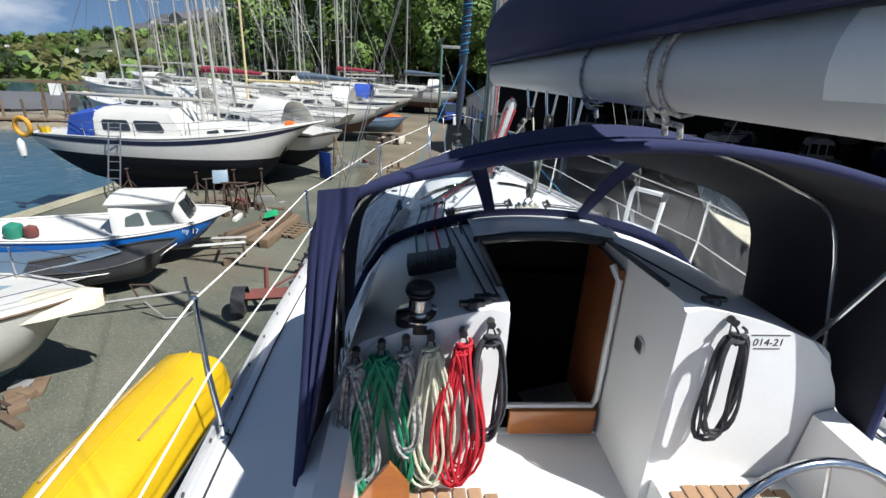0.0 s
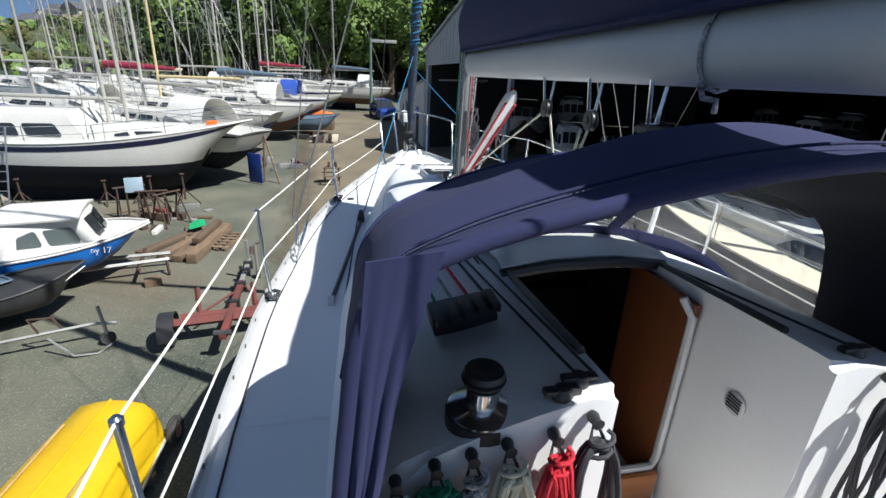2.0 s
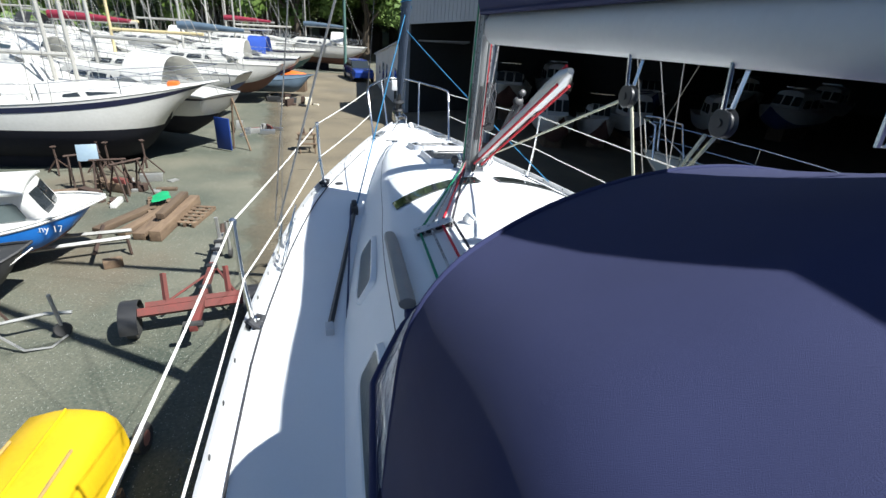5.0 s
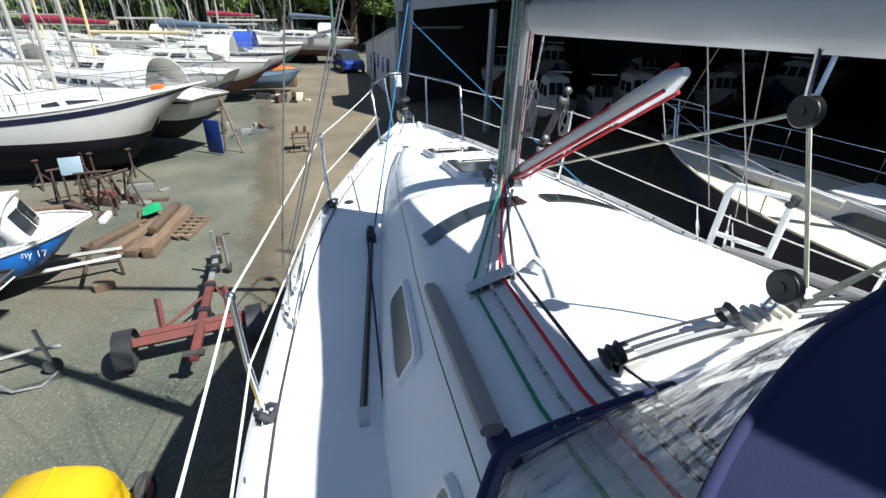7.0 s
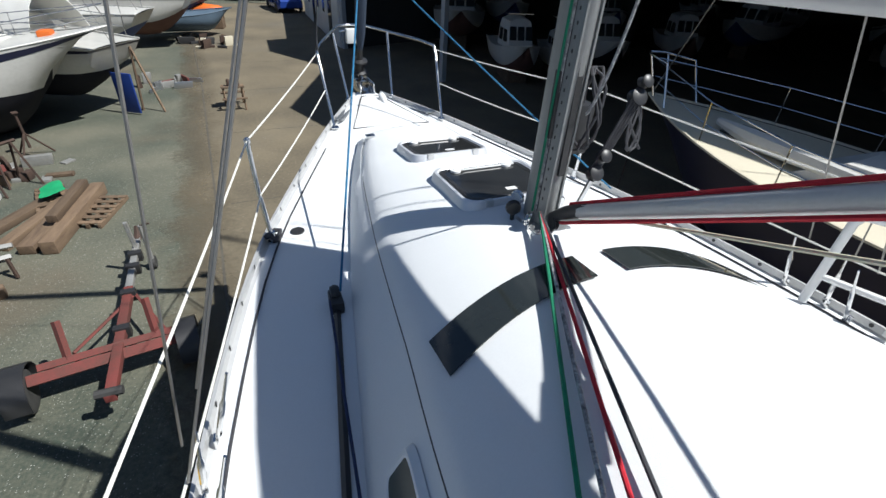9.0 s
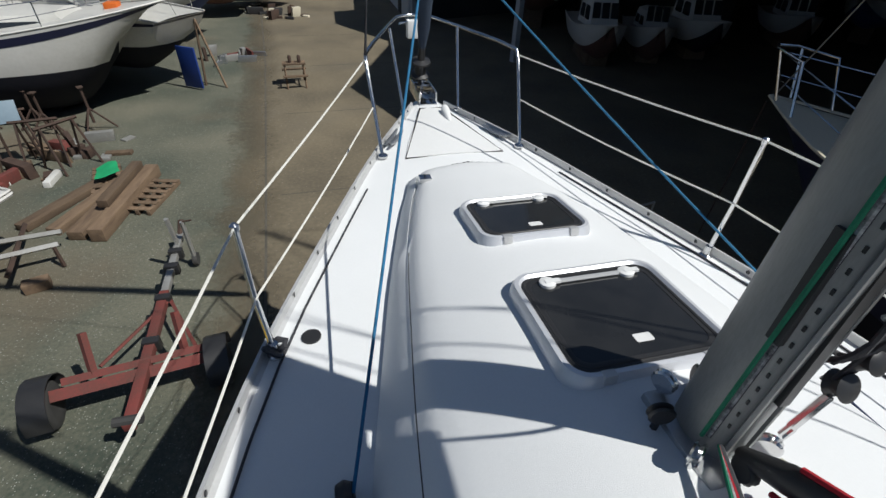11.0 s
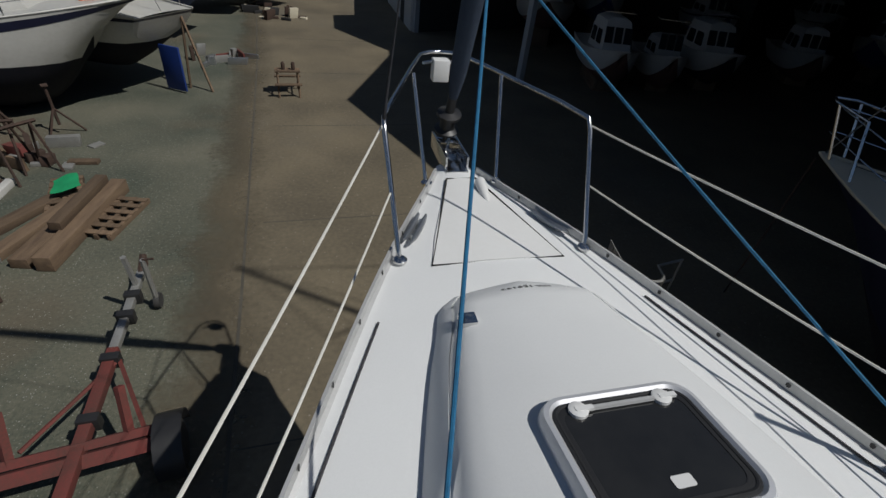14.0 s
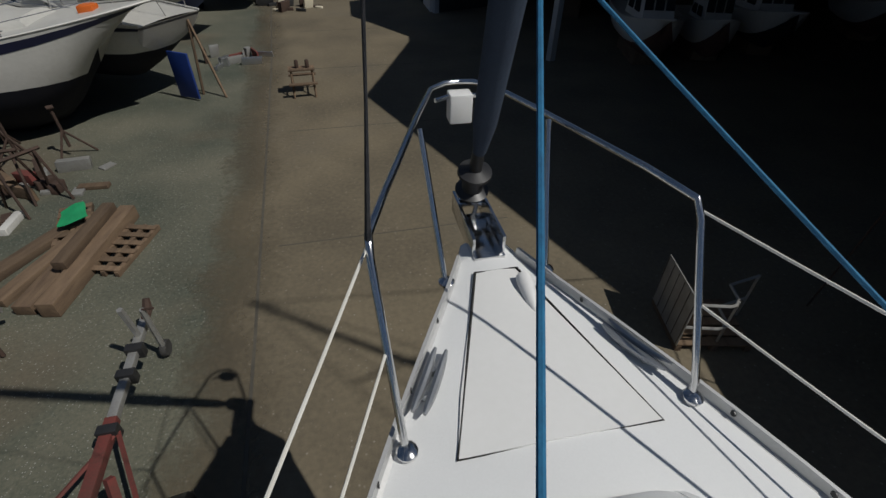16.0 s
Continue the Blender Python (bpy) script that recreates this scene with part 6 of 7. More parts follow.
# boat behind it whose blue rudder shows
b = thing("sailing_boat", "white sailing boat with a bright blue rudder, propped ashore", "yacht", (-7.9, 22.0, 0), 58)
r = boat_hull(b, 8.8, 2.9, 1.9, 1.95, 2.4, 0.35, M_HULLW, M_ANTIF, M_STRIPE, -1.25, M_HULLW, 0.62, 0.1)
part("rudder", B(-0.03, 0.03, -4.55, -3.95, 0.05, 1.15, bev=0.02), mat("bright_blue_paint", (0.013, 0.045, 0.24), 0.5, 0, (0.01, 0.03, 0.14), 2, 30, 0.6), b, "bright blue rudder")
part("keel", B(-0.12, 0.12, -0.9, 0.9, 0.0, 0.8, bev=0.04), M_ANTIF, b)
cabin(b, -1.8, 2.2, 1.8, 2.0, 0.42, M_HULLW, 3, 0.6, 0.1, 0.7)
bm = L([[(x * 1.0, -2.9 + 0.25 * (1 - abs(x)), 2.0 + 1.0 * (1 - abs(x) ** 3)) for x in stations(-1, 1, 10)], [(x * 0.9, -1.2, 2.35 + 0.7 * (1 - abs(x) ** 3)) for x in stations(-1, 1, 10)]], thick=0.02)
part("sprayhood", bm, M_PAINTW, b, "white sprayhood with clear windows", 60)
rig(b, 0.8, 2.35, 10.8, -2.9, None, None, (0.5,), ((0, 4.3, 2.4), (0, -4.3, 1.9)), 1.2)
guard_rails(b, r)
ladp = thing("plank_prop", "pale timber prop leaning on the boat's stern", "prop", (-3.6, 19.85, 0), 0)
part("leg", T([(0.15, -0.1, 0), (-0.35, 0.35, 1.75)], 0.035, 5), M_TIMBER, ladp)
part("leg", T([(-0.45, 0.2, 0), (-0.35, 0.35, 1.75)], 0.035, 5), M_TIMBER, ladp)

# more boats further up the yard
rngb = random.Random(7)
covers = [None, None, M_GREYCAN, M_REDCAN, None, None, None, None]
YARD = [(-13.5, 25.8, 78, 9.0), (-8.6, 26.4, 82, 9.4), (-6.8, 30.2, 84, 8.2), (-12.5, 31.0, 75, 9.8), (-6.4, 35.5, 86, 9.0), (-14.0, 36.0, 80, 10.2), (-21.0, 37.5, 72, 9.2), (-5.6, 41.0, 88, 9.4), (-12.0, 41.5, 82, 9.0), (-19.5, 44.0, 78, 10.4), (-0.9, 47.5, 80, 8.8), (-7.0, 47.0, 84, 9.2), (-23.0, 47.5, 70, 9.5)]
for i, (x, y, rz, ln) in enumerate(YARD):
    zz = 0.35 + 0.3 * rngb.random()
    bt = thing("sailing_boat", "white sailing boat laid up ashore with its mast standing", "yacht", (x, y, 0), rz + rngb.uniform(-6, 6), "laid-up sailing boats")
    r = boat_hull(bt, ln, ln * 0.33, 1.75 + zz * 0.5, 1.75 + zz * 0.5, 2.2 + zz * 0.5, zz, M_HULLW, rngb.choice((M_ANTIF, M_BLUEAF, M_TEALAF, M_BROWNAF)), rngb.choice((None, M_STRIPE, None)), 0.6, M_HULLW, 0.6, 0.1)
    part("keel", B(-0.14, 0.14, -ln * 0.13, ln * 0.12, 0, zz + 0.4, bev=0.03), M_ANTIF, bt)
    cabin(bt, -ln * 0.2, ln * 0.24, ln * 0.2, 1.8 + zz * 0.5, 0.42, M_HULLW, 3, 0.6, 0.1, 0.7)
    H = ln * rngb.uniform(1.1, 1.4)
    rig(bt, ln * 0.08, 2.15 + zz * 0.5, H, -ln * 0.33, covers[i % 8] if i != 3 else M_REDCAN, M_BUFFSPAR if i in (1, 5) else None, (0.46, 0.72) if i % 2 else (0.5,), ((0, ln * 0.49, 2.2 + zz * 0.5), (0, -ln * 0.48, 1.9)), ln * 0.14)
    if i % 2 == 0:
        bm = L([[(xx * ln * 0.11, -ln * 0.3, 1.9 + zz * 0.5 + 0.95 * (1 - abs(xx) ** 3)) for xx in stations(-1, 1, 8)], [(xx * ln * 0.1, -ln * 0.18, 2.2 + zz * 0.5 + 0.65 * (1 - abs(xx) ** 3)) for xx in stations(-1, 1, 8)]], thick=0.02)
        part("sprayhood", bm, rngb.choice((M_PAINTW, M_BLACKCAN, M_BLUECAN)), bt)
    guard_rails(bt, r)
# bare masts of the crowd behind
bm = bmesh.new()
for i in range(46):
    x, y = rngb.uniform(-27, -3), rngb.uniform(49, 66)
    h = rngb.uniform(8, 13)
    tl = rngb.uniform(-0.25, 0.25)
    tube(bm, [(x, y, 0.5), (x + tl, y, h)], [0.055, 0.04], 5)
    for s in (-1, 1):
        tube(bm, [(x + s * 1.2, y, 1.6), (x + tl, y, h * 0.97)], 0.012, 3)
    tube(bm, [(x - 0.6, y, h * 0.55), (x + 0.6, y, h * 0.55)], 0.025, 4)
    tube(bm, [(x + tl, y + 4, 1.8), (x + tl, y, h)], 0.012, 3)
solid("far_masts", bm, M_MASTS, "crowd of bare masts and stays of distant laid-up boats", "masts", "stuff")

# blue cabin boat on a launching trolley
f = thing("fishing_boat", "small blue and white cabin boat on a launching trolley", "motor boat", (-7.75, 11.35, 0), -77)
r = boat_hull(f, 5.2, 1.9, 0.86, 0.84, 1.16, 0.22, M_BLUEHULL, M_BROWNAF, None, 0.74, M_PAINTW, 0.7, 0.04, 4.5, 3.4)
part("rubbing_strake", T([(x, y, z - 0.03) for x, y, z in [q[0] for q in r]] + [(-x, y, z - 0.03) for x, y, z in [q[0] for q in r[::-1]]], 0.028, 6), M_PAINTW, f)
wh = cabin(f, 0.25, 1.85, 1.5, 0.88, 0.70, M_PAINTW, 2, 0.34, 0.0, 0.70, mat("grey_green_glass", (0.10, 0.12, 0.12), 0.08, 0, (0.07, 0.09, 0.09), 2, 20), "wheelhouse")
part("cabin_roof", L([[(x * 0.70, y, 1.545 + 0.08 * (1 - x * x)) for x in stations(-1, 1, 6)] for y in (0.18, 0.9, 1.56)], thick=0.04), M_PAINTW, f)
for s in (-1, 1):
    part("front_window", L([[(s * 0.06, 1.80, 1.05), (s * 0.48, 1.75, 1.05)], [(s * 0.06, 1.62, 1.46), (s * 0.44, 1.58, 1.46)]], thick=0.01), M_GLASS, f)
nm = lettering("name_lettering", "Jenny 17", 0.17, M_PAINTW, Matrix.Translation((0.80, 1.72, 0.84)) @ Matrix.Rotation(radians(78), 4, "Z") @ Matrix.Rotation(radians(82), 4, "X"), f, "white painted boat name")
part("buoy", turned(bmesh.new(), [(0, 0.75), (0.16, 0.85), (0.2, 0.98), (0.16, 1.12), (0, 1.2)], 12, Matrix.Translation((0.55, -1.6, 0))), mat("green_buoy", (0.03, 0.22, 0.14), 0.5), f)
part("buoy", turned(bmesh.new(), [(0, 0.8), (0.12, 0.88), (0.14, 0.98), (0.12, 1.08), (0, 1.14)], 12, Matrix.Translation((0.6, -1.28, 0))), M_RUST, f)
part("stern_post", T([(0.7, -2.3, 0.7), (0.7, -2.3, 1.25)], 0.03, 6), M_GALV, f)
tr = thing("trolley", "rusty steel launching trolley under the blue boat", "trailer", (-7.6, 11.3, 0), -77)
for s in (-0.45, 0.45):
    part("beam", T([(s, -1.8, 0.32), (s * 0.4, 2.75, 0.34)], 0.045, 4), M_GALV, tr)
for y in (-1.2, 0.6, 2.2):
    part("cross_beam", T([(-0.7, y, 0.30), (0.7, y, 0.30)], 0.04, 4), M_RUSTY, tr)
for s in (-1, 1):
    part("wheel", turned(bmesh.new(), [(0.1, -0.06), (0.2, -0.07), (0.25, -0.04), (0.25, 0.04), (0.2, 0.07), (0.1, 0.06)], 16, Matrix.Translation((s * 0.85, -0.3, 0.25)) @ Matrix.Rotation(radians(90), 4, "Y")), M_RUBBER, tr)
part("prop_leg", T([(0.25, 2.7, 0.34), (0.3, 2.72, 0.02)], 0.03, 5), M_RUSTY, tr)
blk = thing("timber_block", "small worn timber block on the gravel", "timber block", (-5.05, 11.15, 0), 20)
part("block", B(-0.16, 0.16, -0.09, 0.09, 0, 0.16, bev=0.015), M_TIMBER, blk)

# small white sailing boat close by, stern out of sight
w = thing("dayboat", "small white keelboat with teal bottom and padded stem, propped ashore", "yacht", (-8.47, 6.42, 0), -86)
r = boat_hull(w, 6.6, 2.2, 1.30, 1.28, 1.56, 0.12, M_HULLW, M_TEALAF, None, -0.50, M_HULLW, 0.6, 0.05)
part("keel", B(-0.1, 0.1, -0.8, 0.6, 0.0, 0.6, bev=0.03), M_TEALAF, w)
bm = loft(bmesh.new(), [[(x * ww, y, z + 0.16 * math.sin(a)) for x, a in [(math.cos(radians(15 + 25 * i)), radians(-30 + 40 * i)) for i in range(7)]] for y, ww, z in ((2.5, 0.50, 1.38), (2.9, 0.40, 1.42), (3.2, 0.28, 1.46), (3.4, 0.16, 1.46), (3.46, 0.04, 1.46))])
part("bow_fender", bm, M_CREAM, w, "cream padded bow fender")
part("rub_rail", T([(x * 1.01, y, z) for x, y, z in [q[0] for q in r]], 0.03, 5), M_TIMBER, w)
part("deck_mat", B(-0.5, 0.5, -0.5, 2.0, 1.38, 1.44, bev=0.02), M_GREYHULL, w)
guard_rails(w, r, 0.5, (9, 13, 17), M_STEEL)
part("outrigger", T([(0.2, -1.6, 1.4), (0.55, 1.7, 1.5), (0.8, -2.6, 3.2)], 0.035, 6), M_GALV, w)
for x, y, h in ((-6.3, 6.0, 0.45), (-9.2, 5.5, 0.5), (-9.2, 7.6, 0.5)):
    prop_stand(x, y, h)
# covered dinghies beyond it
g = thing("covered_dinghy", "grey dinghy hull on the gravel", "dinghy", (-8.9, 9.9, 0), -88)
boat_hull(g, 4.2, 1.7, 0.62, 0.58, 0.75, 0.02, M_GREYHULL, M_GREYHULL, None, 0.6, M_GREYCAN, 0.7, 0.06)
g = thing("covered_dinghy", "dinghy under a black cover on a low trolley", "dinghy", (-6.95, 9.75, 0), -62)
boat_hull(g, 2.6, 1.15, 0.70, 0.68, 0.92, 0.22, M_BLACKCAN, M_BLACKCAN, None, 0.6, M_BLACKCAN, 0.6, 0.08)
part("cover_cord", T([(0.58, -1.1, 0.62), (0.57, 0, 0.60), (0.3, 0.9, 0.70), (0.03, 1.28, 0.84)], 0.012, 5), M_WIRE, g)
tr = thing("trolley", "small rusty launching trolley with a jockey wheel", "trailer", (-5.5, 8.9, 0), 24)
part("drawbar", T([(-1.5, 0.2, 0.28), (0.3, 0.0, 0.34), (0.62, -0.1, 0.32)], 0.03, 5), M_GALV, tr)
part("jockey_post", T([(0.42, -0.12, 0.7), (0.46, -0.2, 0.2)], 0.03, 6), M_GALV, tr)
part("jockey_wheel", turned(bmesh.new(), [(0.05, -0.03), (0.1, -0.035), (0.12, 0), (0.1, 0.035), (0.05, 0.03)], 14, Matrix.Translation((0.46, -0.2, 0.12)) @ Matrix.Rotation(radians(80), 4, "X")), M_RUBBER, tr)
part("winch_frame", T([(-0.4, 0.08, 0.3), (-0.5, 0.1, 0.6), (-0.2, 0.1, 0.55), (-0.1, 0.05, 0.3)], 0.022, 5), M_RUSTY, tr)
part("loose_strap", T([(-0.3, -0.1, 0.3), (0.0, -0.4, 0.05), (0.3, -0.45, 0.02), (0.5, -0.25, 0.03)], 0.018, 5), M_GALV, tr)

# upturned yellow dinghy
d = thing("dinghy", "yellow dinghy lying upside down on the gravel", "dinghy", (-4.02, 4.69, 0), -5)
d.scale = (0.86, 0.86, 0.93)
def dsec(y):
    t = (y + 2.1) / 4.2
    w = 0.70 * (math.sin(min(1, (t + 0.05) / 0.55) * math.pi / 2) ** 0.8 if t < 0.5 else 1 - 0.16 * ((t - 0.5) / 0.5) ** 2)
    hgt = 0.66 * (0.35 + 0.65 * math.sin(min(1, (t + 0.08) / 0.5) * math.pi / 2)) if t < 0.45 else 0.66 - 0.06 * (t - 0.45)
    z0 = 0.16
    return [(-w * 1.05, y, z0), (-w, y, z0 + 0.04), (-w * 0.97, y, z0 + hgt * 0.35), (-w * 0.88, y, z0 + hgt * 0.68), (-w * 0.68, y, z0 + hgt * 0.88), (-w * 0.3, y, z0 + hgt * 0.97), (0, y, z0 + hgt), (w * 0.3, y, z0 + hgt * 0.97), (w * 0.68, y, z0 + hgt * 0.88), (w * 0.88, y, z0 + hgt * 0.68), (w * 0.97, y, z0 + hgt * 0.35), (w, y, z0 + 0.04), (w * 1.05, y, z0)]
rows = [dsec(y) for y in stations(-2.1, 2.02, 18)]
e = dsec(2.1)
rows.append([(x * 0.95, 2.09, 0.16 + (z - 0.16) * 0.93) for x, y, z in e])
bm = L(rows, True)
part("hull", bm, M_YELLOW, d, "glossy yellow hull", 50)
for x, y0, y1 in ((0.0, -1.9, 2.03), (-0.36, -0.6, 1.6), (0.36, 0.1, 1.4)):
    pts = []
    for y in stations(y0, y1, 12):
        s = dsec(y)
        zz = s[6][2] if x == 0 else s[4][2] + (s[5][2] - s[4][2]) * 0.75
        pts.append((x, y, zz + 0.005))
    part("keel_strip", T(pts, 0.02, 5), M_YWORN if x else M_YELLOW, d, "scuffed keel strip")
part("gunwale", T([(s[0][0], s[0][1], s[0][2]) for s in rows] + [(s[-1][0], s[-1][1], s[-1][2]) for s in rows[::-1]], 0.022, 6, True), M_PAINTW, d)
for x in (-0.62, 0.72):
    wl = part("launch_wheel", turned(bmesh.new(), [(0.1, -0.05), (0.17, -0.06), (0.2, -0.03), (0.2, 0.03), (0.17, 0.06), (0.1, 0.05)], 18, Matrix.Translation((x, 2.2 if x < 0 else 2.1, 0.20)) @ Matrix.Rotation(radians(90), 4, "Y")), M_RUBBER, d)
    part("hub", turned(bmesh.new(), [(0.0, -0.052), (0.1, -0.05), (0.1, 0.05), (0.0, 0.052)], 14, Matrix.Translation((x, 2.2 if x < 0 else 2.1, 0.20)) @ Matrix.Rotation(radians(90), 4, "Y")), mat("faded_red_hub", (0.45, 0.2, 0.15), 0.6), wl)
for x in (-0.5, 0.5):
    part("timber_bearer", B(x - 0.3, x + 0.3, -1.4, -1.3, 0, 0.15, bev=0.01), M_TIMBER, d)
part("timber_bearer", B(-0.75, 0.75, 1.3, 1.4, 0, 0.15, bev=0.01), M_TIMBER, d)

# red launching trailer
t = thing("boat_trailer", "red and white steel boat trailer with black mudguard", "trailer", (-3.02, 8.25, 0), 0)
part("drawbar_rear", box(bmesh.new(), -0.055, 0.055, -0.1, 1.9, 0.40, 0.50, 0.008, Matrix.Rotation(radians(2), 4, "Z")), M_RUST, t, "red drawbar half")
part("drawbar_front", box(bmesh.new(), -0.045, 0.045, 1.9, 3.25, 0.41, 0.49, 0.008, Matrix.Rotation(radians(2), 4, "Z")), M_GALV, t, "white drawbar half")
part("axle_beam", T([(-0.88, 0.50, 0.40), (0.58, 0.72, 0.40)], 0.085, 4), M_RUST, t)
part("axle_board", T([(-0.80, 0.62, 0.46), (0.58, 0.83, 0.46)], 0.055, 4), M_RUST, t)
for x, y in ((-0.98, 0.50), (0.70, 0.75)):
    part("wheel", turned(bmesh.new(), [(0.1, -0.08), (0.2, -0.09), (0.26, -0.06), (0.26, 0.06), (0.2, 0.09), (0.1, 0.08)], 18, Matrix.Translation((x, y, 0.26)) @ Matrix.Rotation(radians(8), 4, "Z") @ Matrix.Rotation(radians(90), 4, "Y")), M_RUBBER, t)
    mg = L([[(dx, 0.33 * math.cos(a), 0.26 + 0.33 * math.sin(a)) for a in stations(-0.1, math.pi + 0.1, 9)] for dx in (-0.12, 0.12)], thick=0.012)
    mg.transform(Matrix.Translation((x, y, 0)) @ Matrix.Rotation(radians(8), 4, "Z"))
    part("mudguard", mg, M_BLACK, t, "black plastic mudguard")
for x, y in ((-0.52, 0.66), (0.36, 0.80)):
    part("bunk_post", T([(x, y, 0.45), (x - 0.05, y + 0.25, 0.85)], 0.045, 4), M_RUST, t)
for s in (-1, 1):
    part("brace", T([(s * 0.5, 0.78, 0.44), (0.02, 1.75, 0.45)], 0.022, 5), M_RUST, t)
part("keel_roller", T([(-0.13, -0.05, 0.5), (0.13, -0.05, 0.5)], 0.05, 8), M_RUBBER, t)
for y in (1.0, 1.75, 2.4, 2.75):
    part("clamp", B(-0.08, 0.1, y - 0.05, y + 0.05, 0.37, 0.53, bev=0.01, m=Matrix.Rotation(radians(2), 4, "Z")), M_BLACK, t)
part("winch_post", T([(-0.10, 2.95, 0.45), (-0.11, 2.9, 0.95)], 0.035, 5), M_GALV, t)
part("hitch", T([(-0.11, 3.2, 0.45), (-0.12, 3.38, 0.47), (-0.12, 3.46, 0.58)], [0.05, 0.06, 0.04], 8), M_RUSTY, t)
part("jockey_post", T([(0.04, 3.0, 0.82), (0.04, 3.02, 0.2)], 0.032, 6), M_GALV, t)
part("jockey_wheel", turned(bmesh.new(), [(0.04, -0.03), (0.1, -0.035), (0.11, 0), (0.1, 0.035), (0.04, 0.03)], 14, Matrix.Translation((0.04, 3.05, 0.11)) @ Matrix.Rotation(radians(90), 4, "Y")), M_RUBBER, t)
part("handle", T([(0.04, 3.0, 0.82), (0.18, 2.96, 0.86)], 0.014, 5), M_RUSTY, t)

# timber baulks
for i, (x, y, ln, wd, hh, rz, z) in enumerate(((-4.42, 13.35, 2.3, 0.24, 0.24, -9, 0), (-4.72, 13.4, 2.2, 0.26, 0.16, -11, 0), (-5.02, 13.45, 1.9, 0.22, 0.13, -20, 0), (-5.4, 13.7, 2.1, 0.24, 0.12, -27, 0), (-4.55, 13.65, 1.5, 0.18, 0.14, -8, 0.24))):
    tb = thing("timber_baulk", "weathered brown timber baulk lying on the gravel", "timber", (x, y, z), rz, "stack of timber baulks")
    bm = B(-wd / 2, wd / 2, -ln / 2, ln / 2, 0, hh, bev=0.015)
    for v in bm.verts:
        v.co += Vector((0.012 * math.sin(v.co.y * 3 + i), 0, 0.008 * math.sin(v.co.y * 5 + i * 2)))
    part("baulk", bm, M_TIMBER, tb)
for i, (x, y, rz) in enumerate(((-4.05, 13.55, -14), (-5.05, 14.35, 15))):
    p = thing("pallet", "broken grey wooden pallet on the gravel", "pallet", (x, y, 0), rz)
    for j in range(6):
        part("slat", B(-0.24, 0.24, -0.6 + j * 0.2, -0.6 + j * 0.2 + 0.1, 0.09, 0.11, bev=0.003), M_TIMBER, p)
    for xx in (-0.22, 0.0, 0.2):
        part("bearer", B(xx - 0.03, xx + 0.03, -0.62, 0.55, 0, 0.09, bev=0.004), M_TIMBER, p)
gt = thing("tarpaulin", "scrap of bright green tarpaulin over the timber", "tarpaulin", (-4.95, 14.3, 0.26), 20)
part("sheet", L([[(x + 0.03 * math.sin(y * 9), y, 0.05 * math.sin(x * 7 + y * 4) + 0.03 - 0.1 * abs(x)) for x in stations(-0.22, 0.22 - 0.2 * (y + 0.22), 8)] for y in stations(-0.22, 0.22, 6)], thick=0.004), mat("green_tarpaulin", (0.02, 0.36, 0.14), 0.6, 0, (0.015, 0.24, 0.09), 5, 40, 0.6), gt)

# bench-like picnic table on the road
pt = thing("picnic_table", "small weathered wooden picnic table on the road", "table", (-1.5, 19.75, 0), 4)
pt.scale = (0.78, 0.72, 0.9)
for i in range(4):
    part("top_slat", B(-0.42, 0.42, -0.24 + i * 0.125, -0.24 + i * 0.125 + 0.11, 0.68, 0.72, bev=0.005), M_TIMBER, pt)
for s in (-1, 1):
    part("bench_slat", B(-0.45, 0.45, s * 0.52 - 0.09, s * 0.52 + 0.09, 0.38, 0.42, bev=0.005), M_TIMBER, pt)
    part("a_frame", T([(s * 0.34, -0.55, 0), (s * 0.34, -0.15, 0.68)], 0.035, 4), M_TIMBER, pt)
    part("a_frame", T([(s * 0.34, 0.55, 0), (s * 0.34, 0.15, 0.68)], 0.035, 4), M_TIMBER, pt)
    part("cross_bar", T([(s * 0.34, -0.55, 0.37), (s * 0.34, 0.55, 0.37)], 0.03, 4), M_TIMBER, pt)
for x in (-0.1, 0.16):
    cn = thing("can", "dark can standing on the picnic table", "can", (x - 1.5, 19.75, 0.648))
    part("body", turned(bmesh.new(), [(0.05, 0), (0.05, 0.17), (0.03, 0.2), (0, 0.2)], 10), M_RUSTY, cn)

# heaps under and beside the yachts
def junk(x, y, n, spread, label, mats, hmax=0.35, seed=1):
    rg = random.Random(seed)
    for i in range(n):
        jt = thing("scrap_piece", label, "scrap", (x + rg.uniform(-spread, spread), y + rg.uniform(-spread, spread) * 0.7, 0), rg.uniform(0, 180), label)
        a, b_, c = rg.uniform(0.12, 0.7), rg.uniform(0.05, 0.22), rg.uniform(0.03, hmax)
        bm = B(-a / 2, a / 2, -b_ / 2, b_ / 2, 0, c, bev=0.01)
        for v in bm.verts:
            v.co.x += 0.25 * v.co.z * rg.uniform(0.2, 1.0)
        part("piece", bm, rg.choice(mats), jt)
junk(-5.9, 16.0, 16, 0.9, "scrap timber and sheet lying by the boat stands", [M_TIMBER, M_RUSTY, M_GALV, M_RUST], 0.3, 3)
junk(-6.9, 14.6, 12, 0.9, "rusty frame parts and boxes on the gravel", [M_RUSTY, M_RUST, M_TIMBER, M_PAINTW], 0.3, 5)
junk(-2.6, 30.0, 22, 1.6, "driftwood and gear heaped at the roadside", [M_TIMBER, M_RUSTY, M_CREAM, M_BLACKCAN], 0.4, 8)
junk(-3.6, 22.6, 12, 0.9, "metal frames and trestles on the gravel", [M_GALV, M_RUSTY, M_ALU, M_RUST], 0.4, 9)
